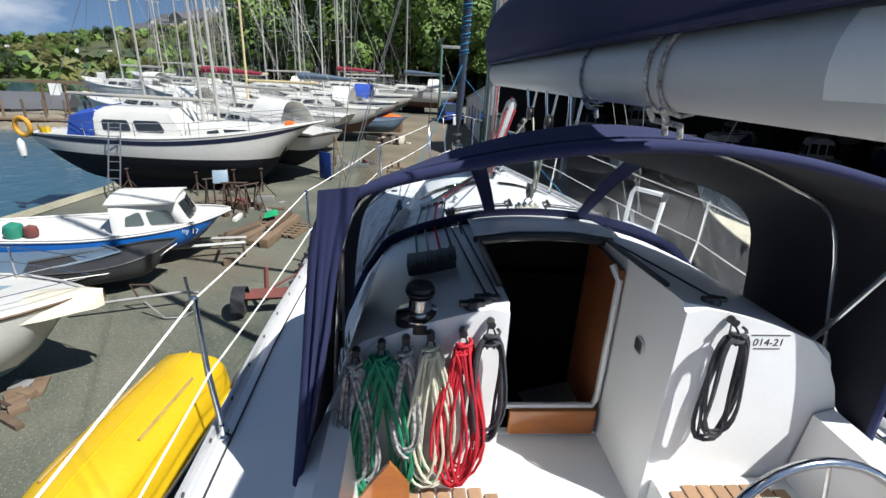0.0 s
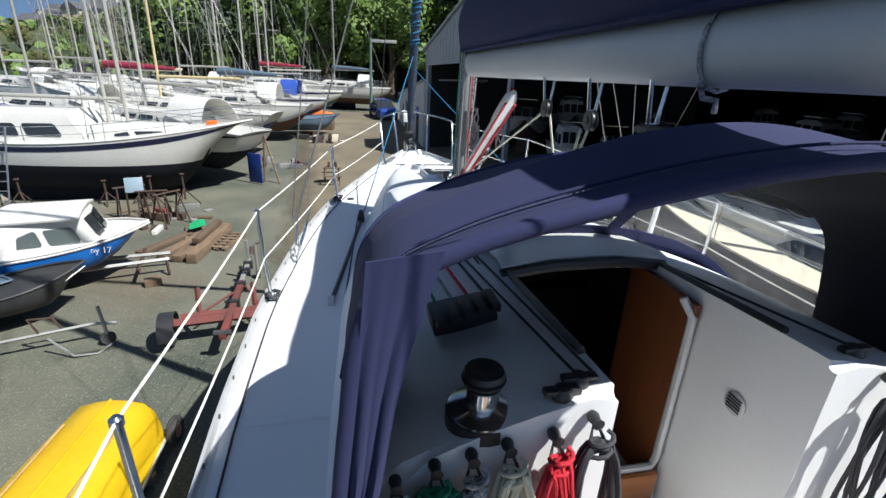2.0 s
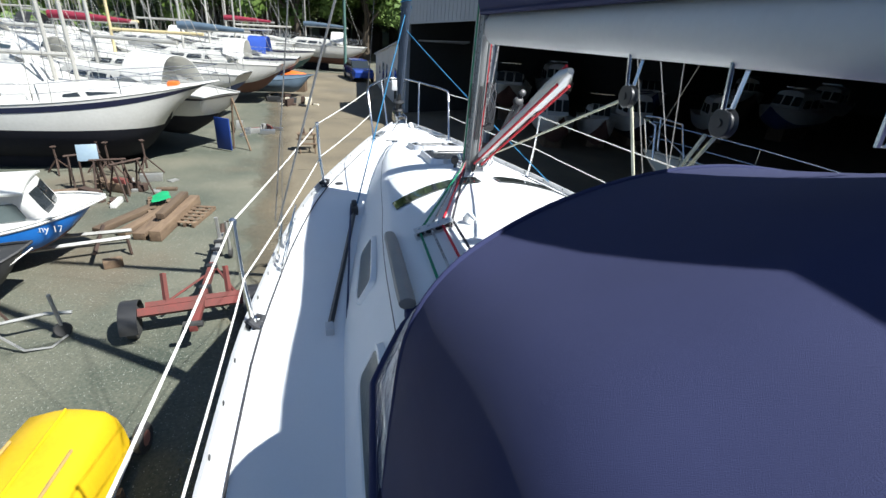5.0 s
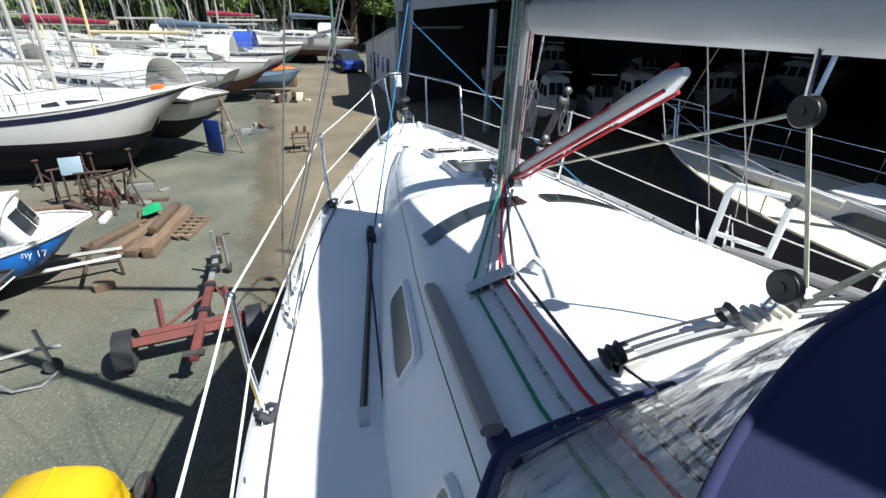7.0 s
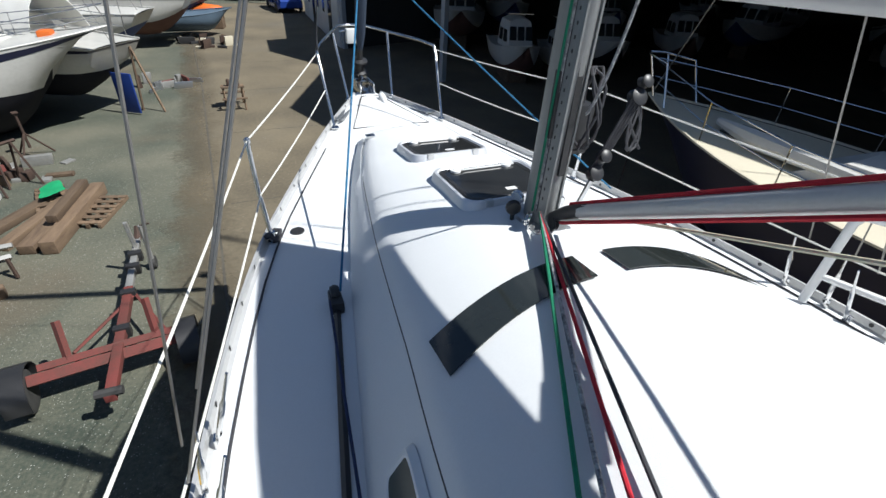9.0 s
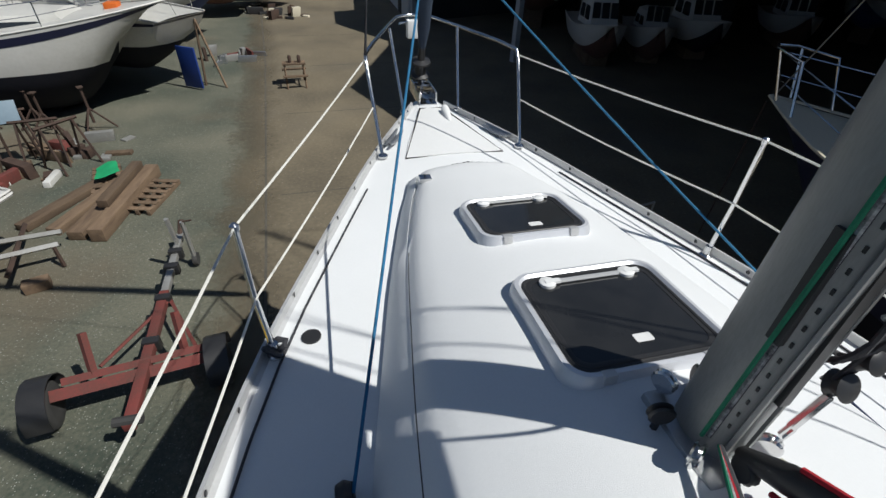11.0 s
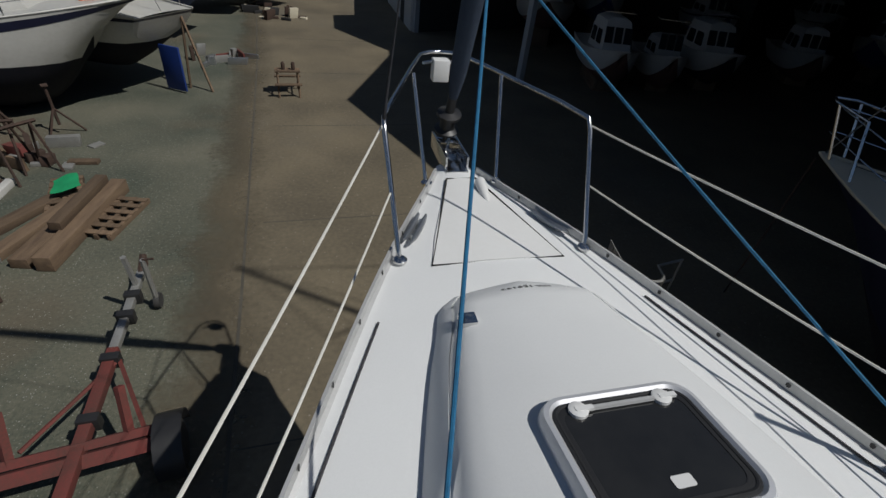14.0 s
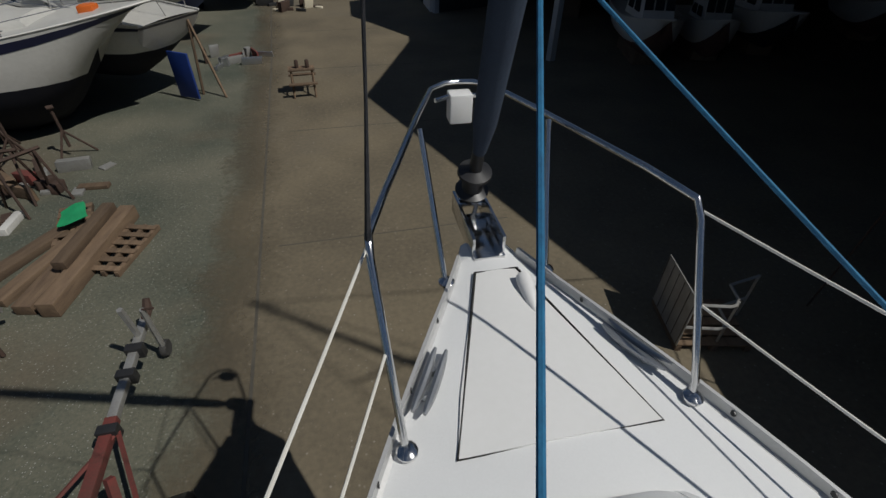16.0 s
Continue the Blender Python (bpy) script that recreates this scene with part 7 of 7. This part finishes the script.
junk(-6.9, 6.0, 14, 0.9, "old netting and broken pallet wood on the gravel", [M_TIMBER, M_GALV, M_TIMBER], 0.12, 12)
for x, y, rz in ((-6.35, 15.4, 10), (-7.1, 15.9, 30), (-5.9, 15.2, 50)):
    st = thing("trestle", "rusty steel trestle standing on the gravel", "trestle", (x, y, 0), rz, "trestles")
    part("top_bar", T([(-0.4, 0, 0.9), (0.4, 0, 0.9)], 0.035, 5), M_RUSTY, st)
    for sx in (-0.3, 0.3):
        for sy in (-1, 1):
            part("leg", T([(sx, 0, 0.9), (sx * 1.2, sy * 0.35, 0.0)], 0.024, 5), M_RUSTY, st)
sheet = thing("notice_board", "grey board propped on a trestle", "board", (-6.75, 15.35, 0), 15)
part("panel", box(bmesh.new(), -0.22, 0.22, -0.015, 0.015, 0, 0.42, 0.005, pose(0, 0, 0.88, -25, 0, 0)), M_GREYHULL, sheet)
part("leg", T([(-0.2, 0, 0.9), (-0.25, 0.1, 0)], 0.025, 5), M_RUSTY, sheet)
part("leg", T([(0.2, 0, 0.9), (0.25, 0.1, 0)], 0.025, 5), M_RUSTY, sheet)
# covered dinghy at the roadside with an orange kayak
g = thing("covered_dinghy", "dinghy under a grey-blue tarpaulin at the roadside", "dinghy", (-3.3, 32.0, 0), -84)
boat_hull(g, 4.4, 1.8, 1.0, 1.0, 1.25, 0.25, M_GREYCAN, M_GREYCAN, None, 0.6, M_GREYCAN, 0.6, 0.08)
g = thing("kayak", "small orange boat stowed upside down", "kayak", (-2.4, 34.5, 0.9), 80)
part("hull", L([[(0.35 * k * math.cos(a), y, 0.3 * k * math.sin(a)) for a in stations(0, math.pi, 8)] for y, k in ((-1.1, 0.1), (-0.7, 0.7), (0, 1), (0.7, 0.7), (1.1, 0.1))]), M_ORANGE, g)
part("rack", B(-0.4, 0.4, -0.8, 0.8, -0.9, 0.0, bev=0.02), M_TIMBER, g)

# lamp post and small blue car at the end of the road
lp = thing("lamp_post", "green-grey steel lamp post with a short arm", "lamp post", (1.5, 44.6, 0))
part("pole", T([(0, 0, 0), (0, 0, 6.3)], [0.14, 0.10], 10), mat("green_grey_paint", (0.10, 0.20, 0.17), 0.6, 0, (0.08, 0.14, 0.12), 1, 20), lp)
part("arm", B(0.05, 2.2, -0.08, 0.08, 5.75, 6.0, bev=0.03), M_GALV, lp)
part("lantern", B(-0.16, 0.16, -0.16, 0.16, 6.2, 6.55, bev=0.04), M_BLACK, lp)
car = thing("car", "small blue car parked by the white annexe", "car", (2.3, 41.6, 0), 8)
M_CARB = mat("blue_car_paint", (0.02, 0.06, 0.32), 0.25, 0.2, (0.02, 0.05, 0.25), 2, 20, coat=0.6)
def csec(y, w, z0, z1): return [(-w, y, z0), (-w * 1.02, y, (z0 + z1) / 2), (-w * 0.9, y, z1), (w * 0.9, y, z1), (w * 1.02, y, (z0 + z1) / 2), (w, y, z0)]
part("body", L([csec(-1.95, 0.7, 0.35, 0.7), csec(-1.8, 0.8, 0.25, 0.85), csec(-0.8, 0.82, 0.22, 0.92), csec(1.0, 0.82, 0.22, 0.95), csec(1.8, 0.8, 0.25, 0.95), csec(1.95, 0.74, 0.35, 0.8)], True, True), M_CARB, car)
part("cabin_glass", L([csec(-1.0, 0.74, 0.9, 0.93), csec(-0.4, 0.68, 0.9, 1.42), csec(1.1, 0.66, 0.9, 1.42), csec(1.6, 0.7, 0.9, 0.95)], True, True), M_GLASS, car)
part("roof", L([csec(-0.35, 0.6, 1.41, 1.46), csec(1.05, 0.6, 1.41, 1.46)], True, True), M_CARB, car)
for x in (-0.78, 0.78):
    for y in (-1.25, 1.2):
        part("wheel", turned(bmesh.new(), [(0.0, -0.09), (0.2, -0.1), (0.3, -0.07), (0.3, 0.07), (0.2, 0.1), (0.0, 0.09)], 16, Matrix.Translation((x, y, 0.3)) @ Matrix.Rotation(radians(90), 4, "Y")), M_RUBBER, car)

# neighbouring yacht on the starboard side
n = thing("sailing_yacht", "neighbouring dark-hulled yacht with a cream deck, propped ashore", "yacht", (6.25, 5.65, -0.42), 8.4)
r = boat_hull(n, 9.6, 3.0, 2.55, 2.55, 2.92, 0.5, M_STRIPE, M_ANTIF, None, 0.5, M_CREAM, 0.6, 0.12)
part("keel", B(-0.14, 0.14, -1.2, 1.2, 0.42, 1.0, bev=0.03), M_ANTIF, n)
cabin(n, -2.2, 2.1, 1.8, 2.6, 0.42, M_PAINTW, 3, 0.7, 0.1, 0.65)
guard_rails(n, r, 0.6, (3, 7, 11, 15, 18))
rig(n, 0.3, 3.0, 11.5, -3.4, None, None, (0.45, 0.7), ((0, 4.75, 2.95), (0, -4.7, 2.6)), 1.3)
pul = T([(-0.42, 4.15, 2.9), (-0.36, 4.35, 3.55), (-0.2, 4.85, 3.6), (0, 5.0, 3.6), (0.2, 4.85, 3.6), (0.36, 4.35, 3.55), (0.42, 4.15, 2.9)], 0.02, 8)
part("pulpit", pul, M_STEEL, n)
part("pulpit_leg", T([(-0.15, 4.6, 2.95), (-0.22, 4.8, 3.6)], 0.018, 8), M_STEEL, n)
part("pulpit_leg", T([(0.15, 4.6, 2.95), (0.22, 4.8, 3.6)], 0.018, 8), M_STEEL, n)
part("anchor_chain", T([(0, 4.82, 2.85), (-0.05, 4.85, 1.6), (-0.1, 4.9, 0.44)], 0.012, 5), M_RUSTY, n)
part("hatch", B(-0.3, 0.3, 2.6, 3.2, 2.78, 2.84, bev=0.02), M_SMOKE, n)
part("rolled_cover", T([(-0.5, 1.2, 2.85), (-0.45, 2.6, 2.9), (-0.2, 3.3, 2.92)], [0.1, 0.14, 0.06], 8), M_PAINTW, n)
for x, y in ((4.95, 7.2), (7.1, 7.6), (5.2, 3.6)):
    prop_stand(x, y, 1.2)

# boats laid up inside the shed
def shed_boat(x, y, rz, ln, zk, wheel=True):
    sb = thing("motor_boat", "white motor boat with a wheelhouse laid up inside the dark shed", "motor boat", (x, y, 0), rz, "motor boats in the shed")
    boat_hull(sb, ln, ln * 0.36, zk + 0.95, zk + 0.95, zk + 1.35, zk, M_HULLW, rngb.choice((M_BLUEAF, M_ANTIF, M_BROWNAF)), rngb.choice((None, M_STRIPE)), 0.6, M_HULLW, 0.8, 0.1)
    part("cradle", B(-0.4, 0.4, -ln * 0.25, ln * 0.2, 0, zk + 0.3, bev=0.03), M_TIMBER, sb)
    c = cabin(sb, -ln * 0.1, ln * 0.22, ln * 0.25, zk + 1.0, 0.95 if wheel else 0.6, M_PAINTW, 2, 0.45, 0.0, 0.8, name="wheelhouse")
    for s in (-1, 0, 1):
        w_ = ln * 0.25 * 0.8 / 3
        part("front_window", L([[(s * w_ - w_ * 0.42, ln * 0.22 - 0.12, zk + 1.3), (s * w_ + w_ * 0.42, ln * 0.22 - 0.12, zk + 1.3)], [(s * w_ - w_ * 0.40, ln * 0.22 - 0.30, zk + 1.75), (s * w_ + w_ * 0.40, ln * 0.22 - 0.30, zk + 1.75)]], thick=0.02), M_GLASS, c)
    part("roof_rack", T([(-0.5, 0, zk + 2.15), (-0.5, ln * 0.1, zk + 2.15), (0.5, ln * 0.1, zk + 2.15), (0.5, 0, zk + 2.15)], 0.02, 5), M_STEEL, sb)


for x, y, rz, ln, zk, wv in ((9.0, 21.3, 165, 4.6, 0.25, True), (9.4, 27.8, 158, 7.0, 0.7, False), (11.2, 21.3, 160, 4.0, 0.1, False), (13.4, 21.8, 165, 5.2, 0.25, True), (18.9, 22.6, 150, 5.0, 0.15, True), (24.2, 22.8, 110, 7.0, 0.6, True), (18.0, 27.5, 160, 5.5, 0.6, False), (28.0, 30.0, 150, 5.2, 0.5, True), (30.5, 26.0, 120, 7.2, 0.6, True), (32.0, 20.5, 110, 5.5, 0.5, False), (25.0, 16.0, 120, 5.5, 0.5, True), (13.0, 29.5, 160, 6.0, 0.8, True)):
    shed_boat(x, y, rz, ln, zk, wv)

# stillage by the bow
cg = thing("stillage", "galvanised stillage with a sheet side and timber floor", "stillage", (3.72, 10.45, 0), -12)
part("sheet_side", B(-0.50, -0.485, -0.42, 0.42, 0.10, 0.88, bev=0.004), M_GALV, cg, "pale perforated sheet side")
for i in range(6):
    part("mesh_wire", T([(-0.506, -0.40 + i * 0.16, 0.12), (-0.506, -0.40 + i * 0.16, 0.86)], 0.004, 3), M_RUSTY, cg)
for i in range(5):
    part("floor_board", B(-0.48, 0.46, -0.42 + i * 0.17, -0.42 + i * 0.17 + 0.13, 0.10, 0.125, bev=0.004), M_TIMBER, cg)
for x in (-0.45, 0.0, 0.42):
    part("bearer", B(x - 0.04, x + 0.04, -0.42, 0.42, 0.0, 0.10, bev=0.005), M_TIMBER, cg)
for z in (0.42, 0.80):
    part("rail", T([(-0.485, -0.40, z), (-0.1, -0.42, z), (-0.02, -0.40, z), (0.06, -0.30, z), (0.08, -0.05, z), (0.5, 0.10, z + 0.02)], 0.02, 6), M_GALV, cg)
part("post", T([(0.03, -0.36, 0.12), (0.03, -0.36, 0.82)], 0.016, 6), M_GALV, cg)
part("post", T([(0.5, 0.10, 0.12), (0.5, 0.10, 0.83)], 0.016, 6), M_GALV, cg)
# ---- hills, trees, houses ----
M_LEAF = mat("spring_leaves", (0.12, 0.19, 0.030), 0.7, 0, (0.075, 0.13, 0.02), 0.35, 3, 0.8)
M_LEAF2 = mat("brownish_leaves", (0.15, 0.15, 0.04), 0.75, 0, (0.07, 0.08, 0.022), 0.25, 3, 0.8)
M_LEAF3 = mat("dark_evergreen_leaves", (0.03, 0.055, 0.018), 0.75, 0, (0.015, 0.03, 0.01), 0.3, 3, 0.8)
M_BARK = mat("bark", (0.10, 0.075, 0.05), 0.9, 0, (0.05, 0.04, 0.03), 2, 20, 0.7)
M_HILL = mat("rough_hillside", (0.075, 0.085, 0.03), 0.95, 0, (0.04, 0.05, 0.018), 0.05, 0.8, 0.8)
M_SHORE = mat("shore_rubble", (0.24, 0.20, 0.14), 0.95, 0, (0.11, 0.10, 0.08), 0.3, 2.5, 0.9, 0.3, 1.5)
M_SLATE = mat("slate_roof", (0.10, 0.10, 0.11), 0.7, 0, (0.06, 0.06, 0.065), 0.5, 8, 0.6)


SLOPE = [(-1.2, -0.01), (-0.73, 0.0), (-0.57, 0.019), (-0.5, 0.023), (-0.34, 0.054), (-0.28, 0.072), (-0.1, 0.09), (0.6, 0.10)]


def hill_h(x, y):
    """Height of the wooded slope behind the harbour."""
    r = x / max(20.0, y)
    top = 2.6 + lerp_table(SLOPE, r) * y
    left = min(1.0, max(0.0, (-0.22 - r) / 0.06))
    base = -0.05 - 1.25 * left
    f = min(1.0, max(0.0, (y - 66 - 12 * left) / 62))
    f = f * f * (3 - 2 * f)
    return base + (top - base) * f + 1.0 * f * noise.noise(Vector((x * 0.04, y * 0.04, 0)))


rows = []
for y in stations(40, 420, 60):
    rows.append([(x * y / 60, y, hill_h(x * y / 60, y) - (6.0 if x * y / 60 > -19.5 - (y - 40) * 0.06 and y < 68 else 0.0)) for x in stations(-90, 60, 70)])
solid("hillside", L(rows), M_HILL, "steep hillside grown over with scrub behind the harbour", "hillside", "structure", 60)
rows = [[(x, 37.5 + (-x - 18) * 0.05 + dy + 0.8 * noise.noise(Vector((x * 0.2, dy, 3))), z + 0.35 * noise.noise(Vector((x * 0.45, dy * 0.7, 1)))) for x in stations(-120, -17, 130)] for dy, z in ((-3, -1.6), (-1.6, -1.2), (0, -0.8), (2, -0.6), (5, -0.75), (9, -1.2))]
solid("shore", L(rows), M_SHORE, "stony far shore above the water", "shore", "structure", 20)


def leaf_blob(rg, n, rx, rz, leaf):
    """Many small leaf sprays over an uneven set of clumps, with gaps between."""
    vs, fs = [], []
    clumps = [(Vector((rg.gauss(0, 0.42) * rx, rg.gauss(0, 0.42) * rx, rz * (0.15 + 0.8 * rg.random()))), rg.uniform(0.22, 0.42) * rx) for _ in range(19)]
    for _ in range(n):
        c, r = rg.choice(clumps)
        d = Vector((rg.gauss(0, 1), rg.gauss(0, 1), rg.gauss(0, 1) * 0.8)).normalized()
        p = c + d * r * rg.uniform(0.72, 1.08)
        a = Vector((rg.gauss(0, 1), rg.gauss(0, 1), rg.gauss(0, 0.6))).normalized()
        b = d.cross(a)
        if b.length < 1e-3:
            continue
        b.normalize()
        a = b.cross(d).normalized()
        d2 = (a + d * rg.uniform(-0.5, 0.5)).normalized()
        s = leaf * rg.uniform(0.6, 1.3)
        i = len(vs)
        vs += [p - d2 * s, p + b * s * 0.55, p + d2 * s, p - b * s * 0.55]
        fs.append((i, i + 1, i + 2, i + 3))
    me = bpy.data.meshes.new("crown")
    me.from_pydata([tuple(v) for v in vs], [], fs)
    return me


rgt = random.Random(11)
crowns = [leaf_blob(random.Random(i), 5200, 3.4, 6.0, 0.17) for i in range(4)]
protos = []
for i, me in enumerate(crowns):
    me.materials.append((M_LEAF, M_LEAF, M_LEAF2, M_LEAF3)[i])
    tr = thing("tree", ("bright green broadleaf tree in spring leaf", "bright green broadleaf tree in spring leaf", "yellow-brown budding tree on the slope", "dark evergreen tree on the slope")[i], "tree", (0, 0, -60), 0, "trees on the slope")
    limb = [(0, 0, -0.6), (0.1, 0.05, 1.5), (0.0, 0.1, 3.2), (0.15, 0, 5.0)]
    tk = part("trunk", T(limb, [0.28, 0.22, 0.15, 0.05], 8), M_BARK, tr)
    for j in range(5):
        a = 1.26 * j + i
        part("limb", T([(0.05, 0.05, 1.6 + j * 0.4), (0.9 * math.cos(a), 0.9 * math.sin(a), 2.6 + j * 0.5), (1.9 * math.cos(a), 1.9 * math.sin(a), 3.6 + j * 0.45)], [0.1, 0.07, 0.02], 5), M_BARK, tk)
    cr = new("crown", me)
    cr.parent = tr
    cr.location = (0, 0, 1.6)
    protos.append(tr)


def plant(kind, x, y, s):
    c = copy_thing(protos[kind], pose(x, y, hill_h(x, y) - 0.15, 0, 0, rgt.uniform(0, 360)))
    c.scale = (s * rgt.uniform(0.85, 1.2), s * rgt.uniform(0.85, 1.2), s)
    return c


for i in range(70):                                   # belt of trees behind the yard
    x, y = rgt.uniform(-19, 34), rgt.uniform(56, 82)
    plant(rgt.choice((0, 0, 1, 1, 0, 3)), x, y, rgt.uniform(1.35, 1.9))
for i in range(90):                                   # slope beyond, lower towards the harbour
    r = rgt.uniform(-0.85, 0.1)
    y = rgt.uniform(80, 150)
    plant(rgt.choice((0, 1, 2, 2, 3)), r * y, y, rgt.uniform(0.4, 0.62) if r < -0.25 else rgt.uniform(0.9, 1.5))
for i in range(26):                                   # bushes along the far shore
    plant(rgt.choice((1, 2, 3)), rgt.uniform(-60, -22), rgt.uniform(50, 66), rgt.uniform(0.16, 0.26))
for p in protos:
    for o in list(p.children_recursive) + [p]:
        bpy.data.objects.remove(o)
# far woods on the higher hill: one mass of foliage
vs, fs = [], []
for i in range(26000):
    y = rgt.uniform(85, 300)
    x = y * rgt.uniform(-1.0, 0.4)
    if noise.noise(Vector((x * 0.02, y * 0.02, 5))) < -0.22:
        continue
    h = hill_h(x, y) + rgt.uniform(0.2, 3.2) * (0.5 + 0.5 * noise.noise(Vector((x * 0.11, y * 0.11, 2))) + 0.35)
    s = rgt.uniform(0.5, 1.2)
    a = rgt.uniform(0, 6.28)
    dx, dy, dz = math.cos(a) * s, math.sin(a) * s, rgt.uniform(-0.3, 0.6) * s
    k = len(vs)
    vs += [(x - dx, y - dy, h - dz), (x + dy * 0.4, y - dx * 0.4, h + s * 0.6), (x + dx, y + dy, h + dz), (x - dy * 0.4, y + dx * 0.4, h - s * 0.6)]
    fs.append((k, k + 1, k + 2, k + 3))
me = bpy.data.meshes.new("far_woods")
me.from_pydata(vs, [], fs)
me.materials.append(M_LEAF2), me.materials.append(M_LEAF), me.materials.append(M_LEAF3)
me.polygons.foreach_set("material_index", [0 if noise.noise(Vector((vs[4 * i][0] * 0.05, vs[4 * i][1] * 0.05, 9))) > 0.1 else (1 if i % 3 else 2) for i in range(len(fs))])
tagged(new("far_woods", me), "brown and green spring woods on the far hill", "woods", "", "stuff")


def house(x, y, w, d, h, rz, label, z=None, wall=None):
    zz = hill_h(x, y) - 0.5 if z is None else z
    t = thing("house", label, "house", (x, y, zz), rz, "houses on the hill")
    part("wall", B(-w / 2, w / 2, -d / 2, d / 2, 0, h), wall or M_RENDER, t)
    bm = bmesh.new()
    e = 0.4
    v = [bm.verts.new(p) for p in ((-w / 2 - e, -d / 2 - e, h - 0.1), (w / 2 + e, -d / 2 - e, h - 0.1), (w / 2 + e, d / 2 + e, h - 0.1), (-w / 2 - e, d / 2 + e, h - 0.1), (-w / 2 - e, 0, h + d * 0.38), (w / 2 + e, 0, h + d * 0.38))]
    for q in ((0, 1, 5, 4), (2, 3, 4, 5), (0, 4, 3), (1, 2, 5), (0, 3, 2, 1)):
        bm.faces.new([v[i] for i in q])
    rf = part("roof", bm, M_SLATE, t, "dark slate roof")
    part("chimney", B(w * 0.3, w * 0.3 + 0.7, -0.35, 0.35, h, h + d * 0.38 + 0.9), M_RENDER, rf)
    for i in range(max(2, int(w / 2.6))):
        xx = -w / 2 + (i + 0.5) * w / max(2, int(w / 2.6))
        for zf in ((0.35, 0.75) if h > 4 else (0.5,)):
            wn_ = part("window", B(xx - 0.45, xx + 0.45, -d / 2 - 0.03, -d / 2 + 0.02, h * zf - 0.5, h * zf + 0.5), M_GLASS, t)


rh = random.Random(4)
for i, (x, w) in enumerate(((-62.5, 6.5), (-57.0, 6.0), (-50.5, 5.5), (-44.0, 7.0), (-67.0, 5.5))):
    house(x * 1.38, 118 + (i % 2), w, 5.0, 2.4, 20 + (70 if i in (0, 2) else 0), "white rendered bungalow with a slate roof on the slope", -1.6)
house(-38.2, 62, 3.4, 3.4, 2.0, 105, "small cream gabled boathouse by the shore", -2.6, M_CREAM)
house(-33.5, 44.5, 5.5, 3.0, 1.1, 15, "low grey shed by the far shore", -1.5, M_CLAD)
for i in range(30):
    r = -0.50 + i * 0.0135
    y = 195 + rh.uniform(-14, 16)
    house(r * y + rh.uniform(-1, 1), y, rh.uniform(5, 8), rh.uniform(5, 7), rh.uniform(4.0, 5.5), rh.uniform(-25, 25) + (90 if i % 4 == 1 else 0), "terraced hillside house with white and grey walls", None, rh.choice((M_RENDER, M_CLAD, M_RENDER, M_CREAM)))
# pontoons and gantry on the far shore
pn = thing("pontoon", "grey timber pontoon with mooring piles by the far shore", "pontoon", (-27, 38.5, -1.2), 6)
part("deck", B(-6, 6, -0.4, 0.4, 0.5, 0.62), M_TIMBER, pn)
for i in range(9):
    part("pile", T([(-5.6 + i * 1.4, 0.5, -0.4), (-5.6 + i * 1.4, 0.5, 1.9)], 0.08, 6), M_TIMBER, pn)
gy = thing("gantry", "dark timber gantry over the far slip", "gantry", (-27.0, 40.5, -1.0), 6)
for x in (-2.4, -0.8, 0.9, 2.4):
    part("post", T([(x, 0, 0), (x + 0.15, 0, 2.9)], 0.09, 6), M_TIMBER, gy)
part("top_beam", B(-3.4, 3.2, -0.1, 0.1, 2.8, 3.0), M_TIMBER, gy)
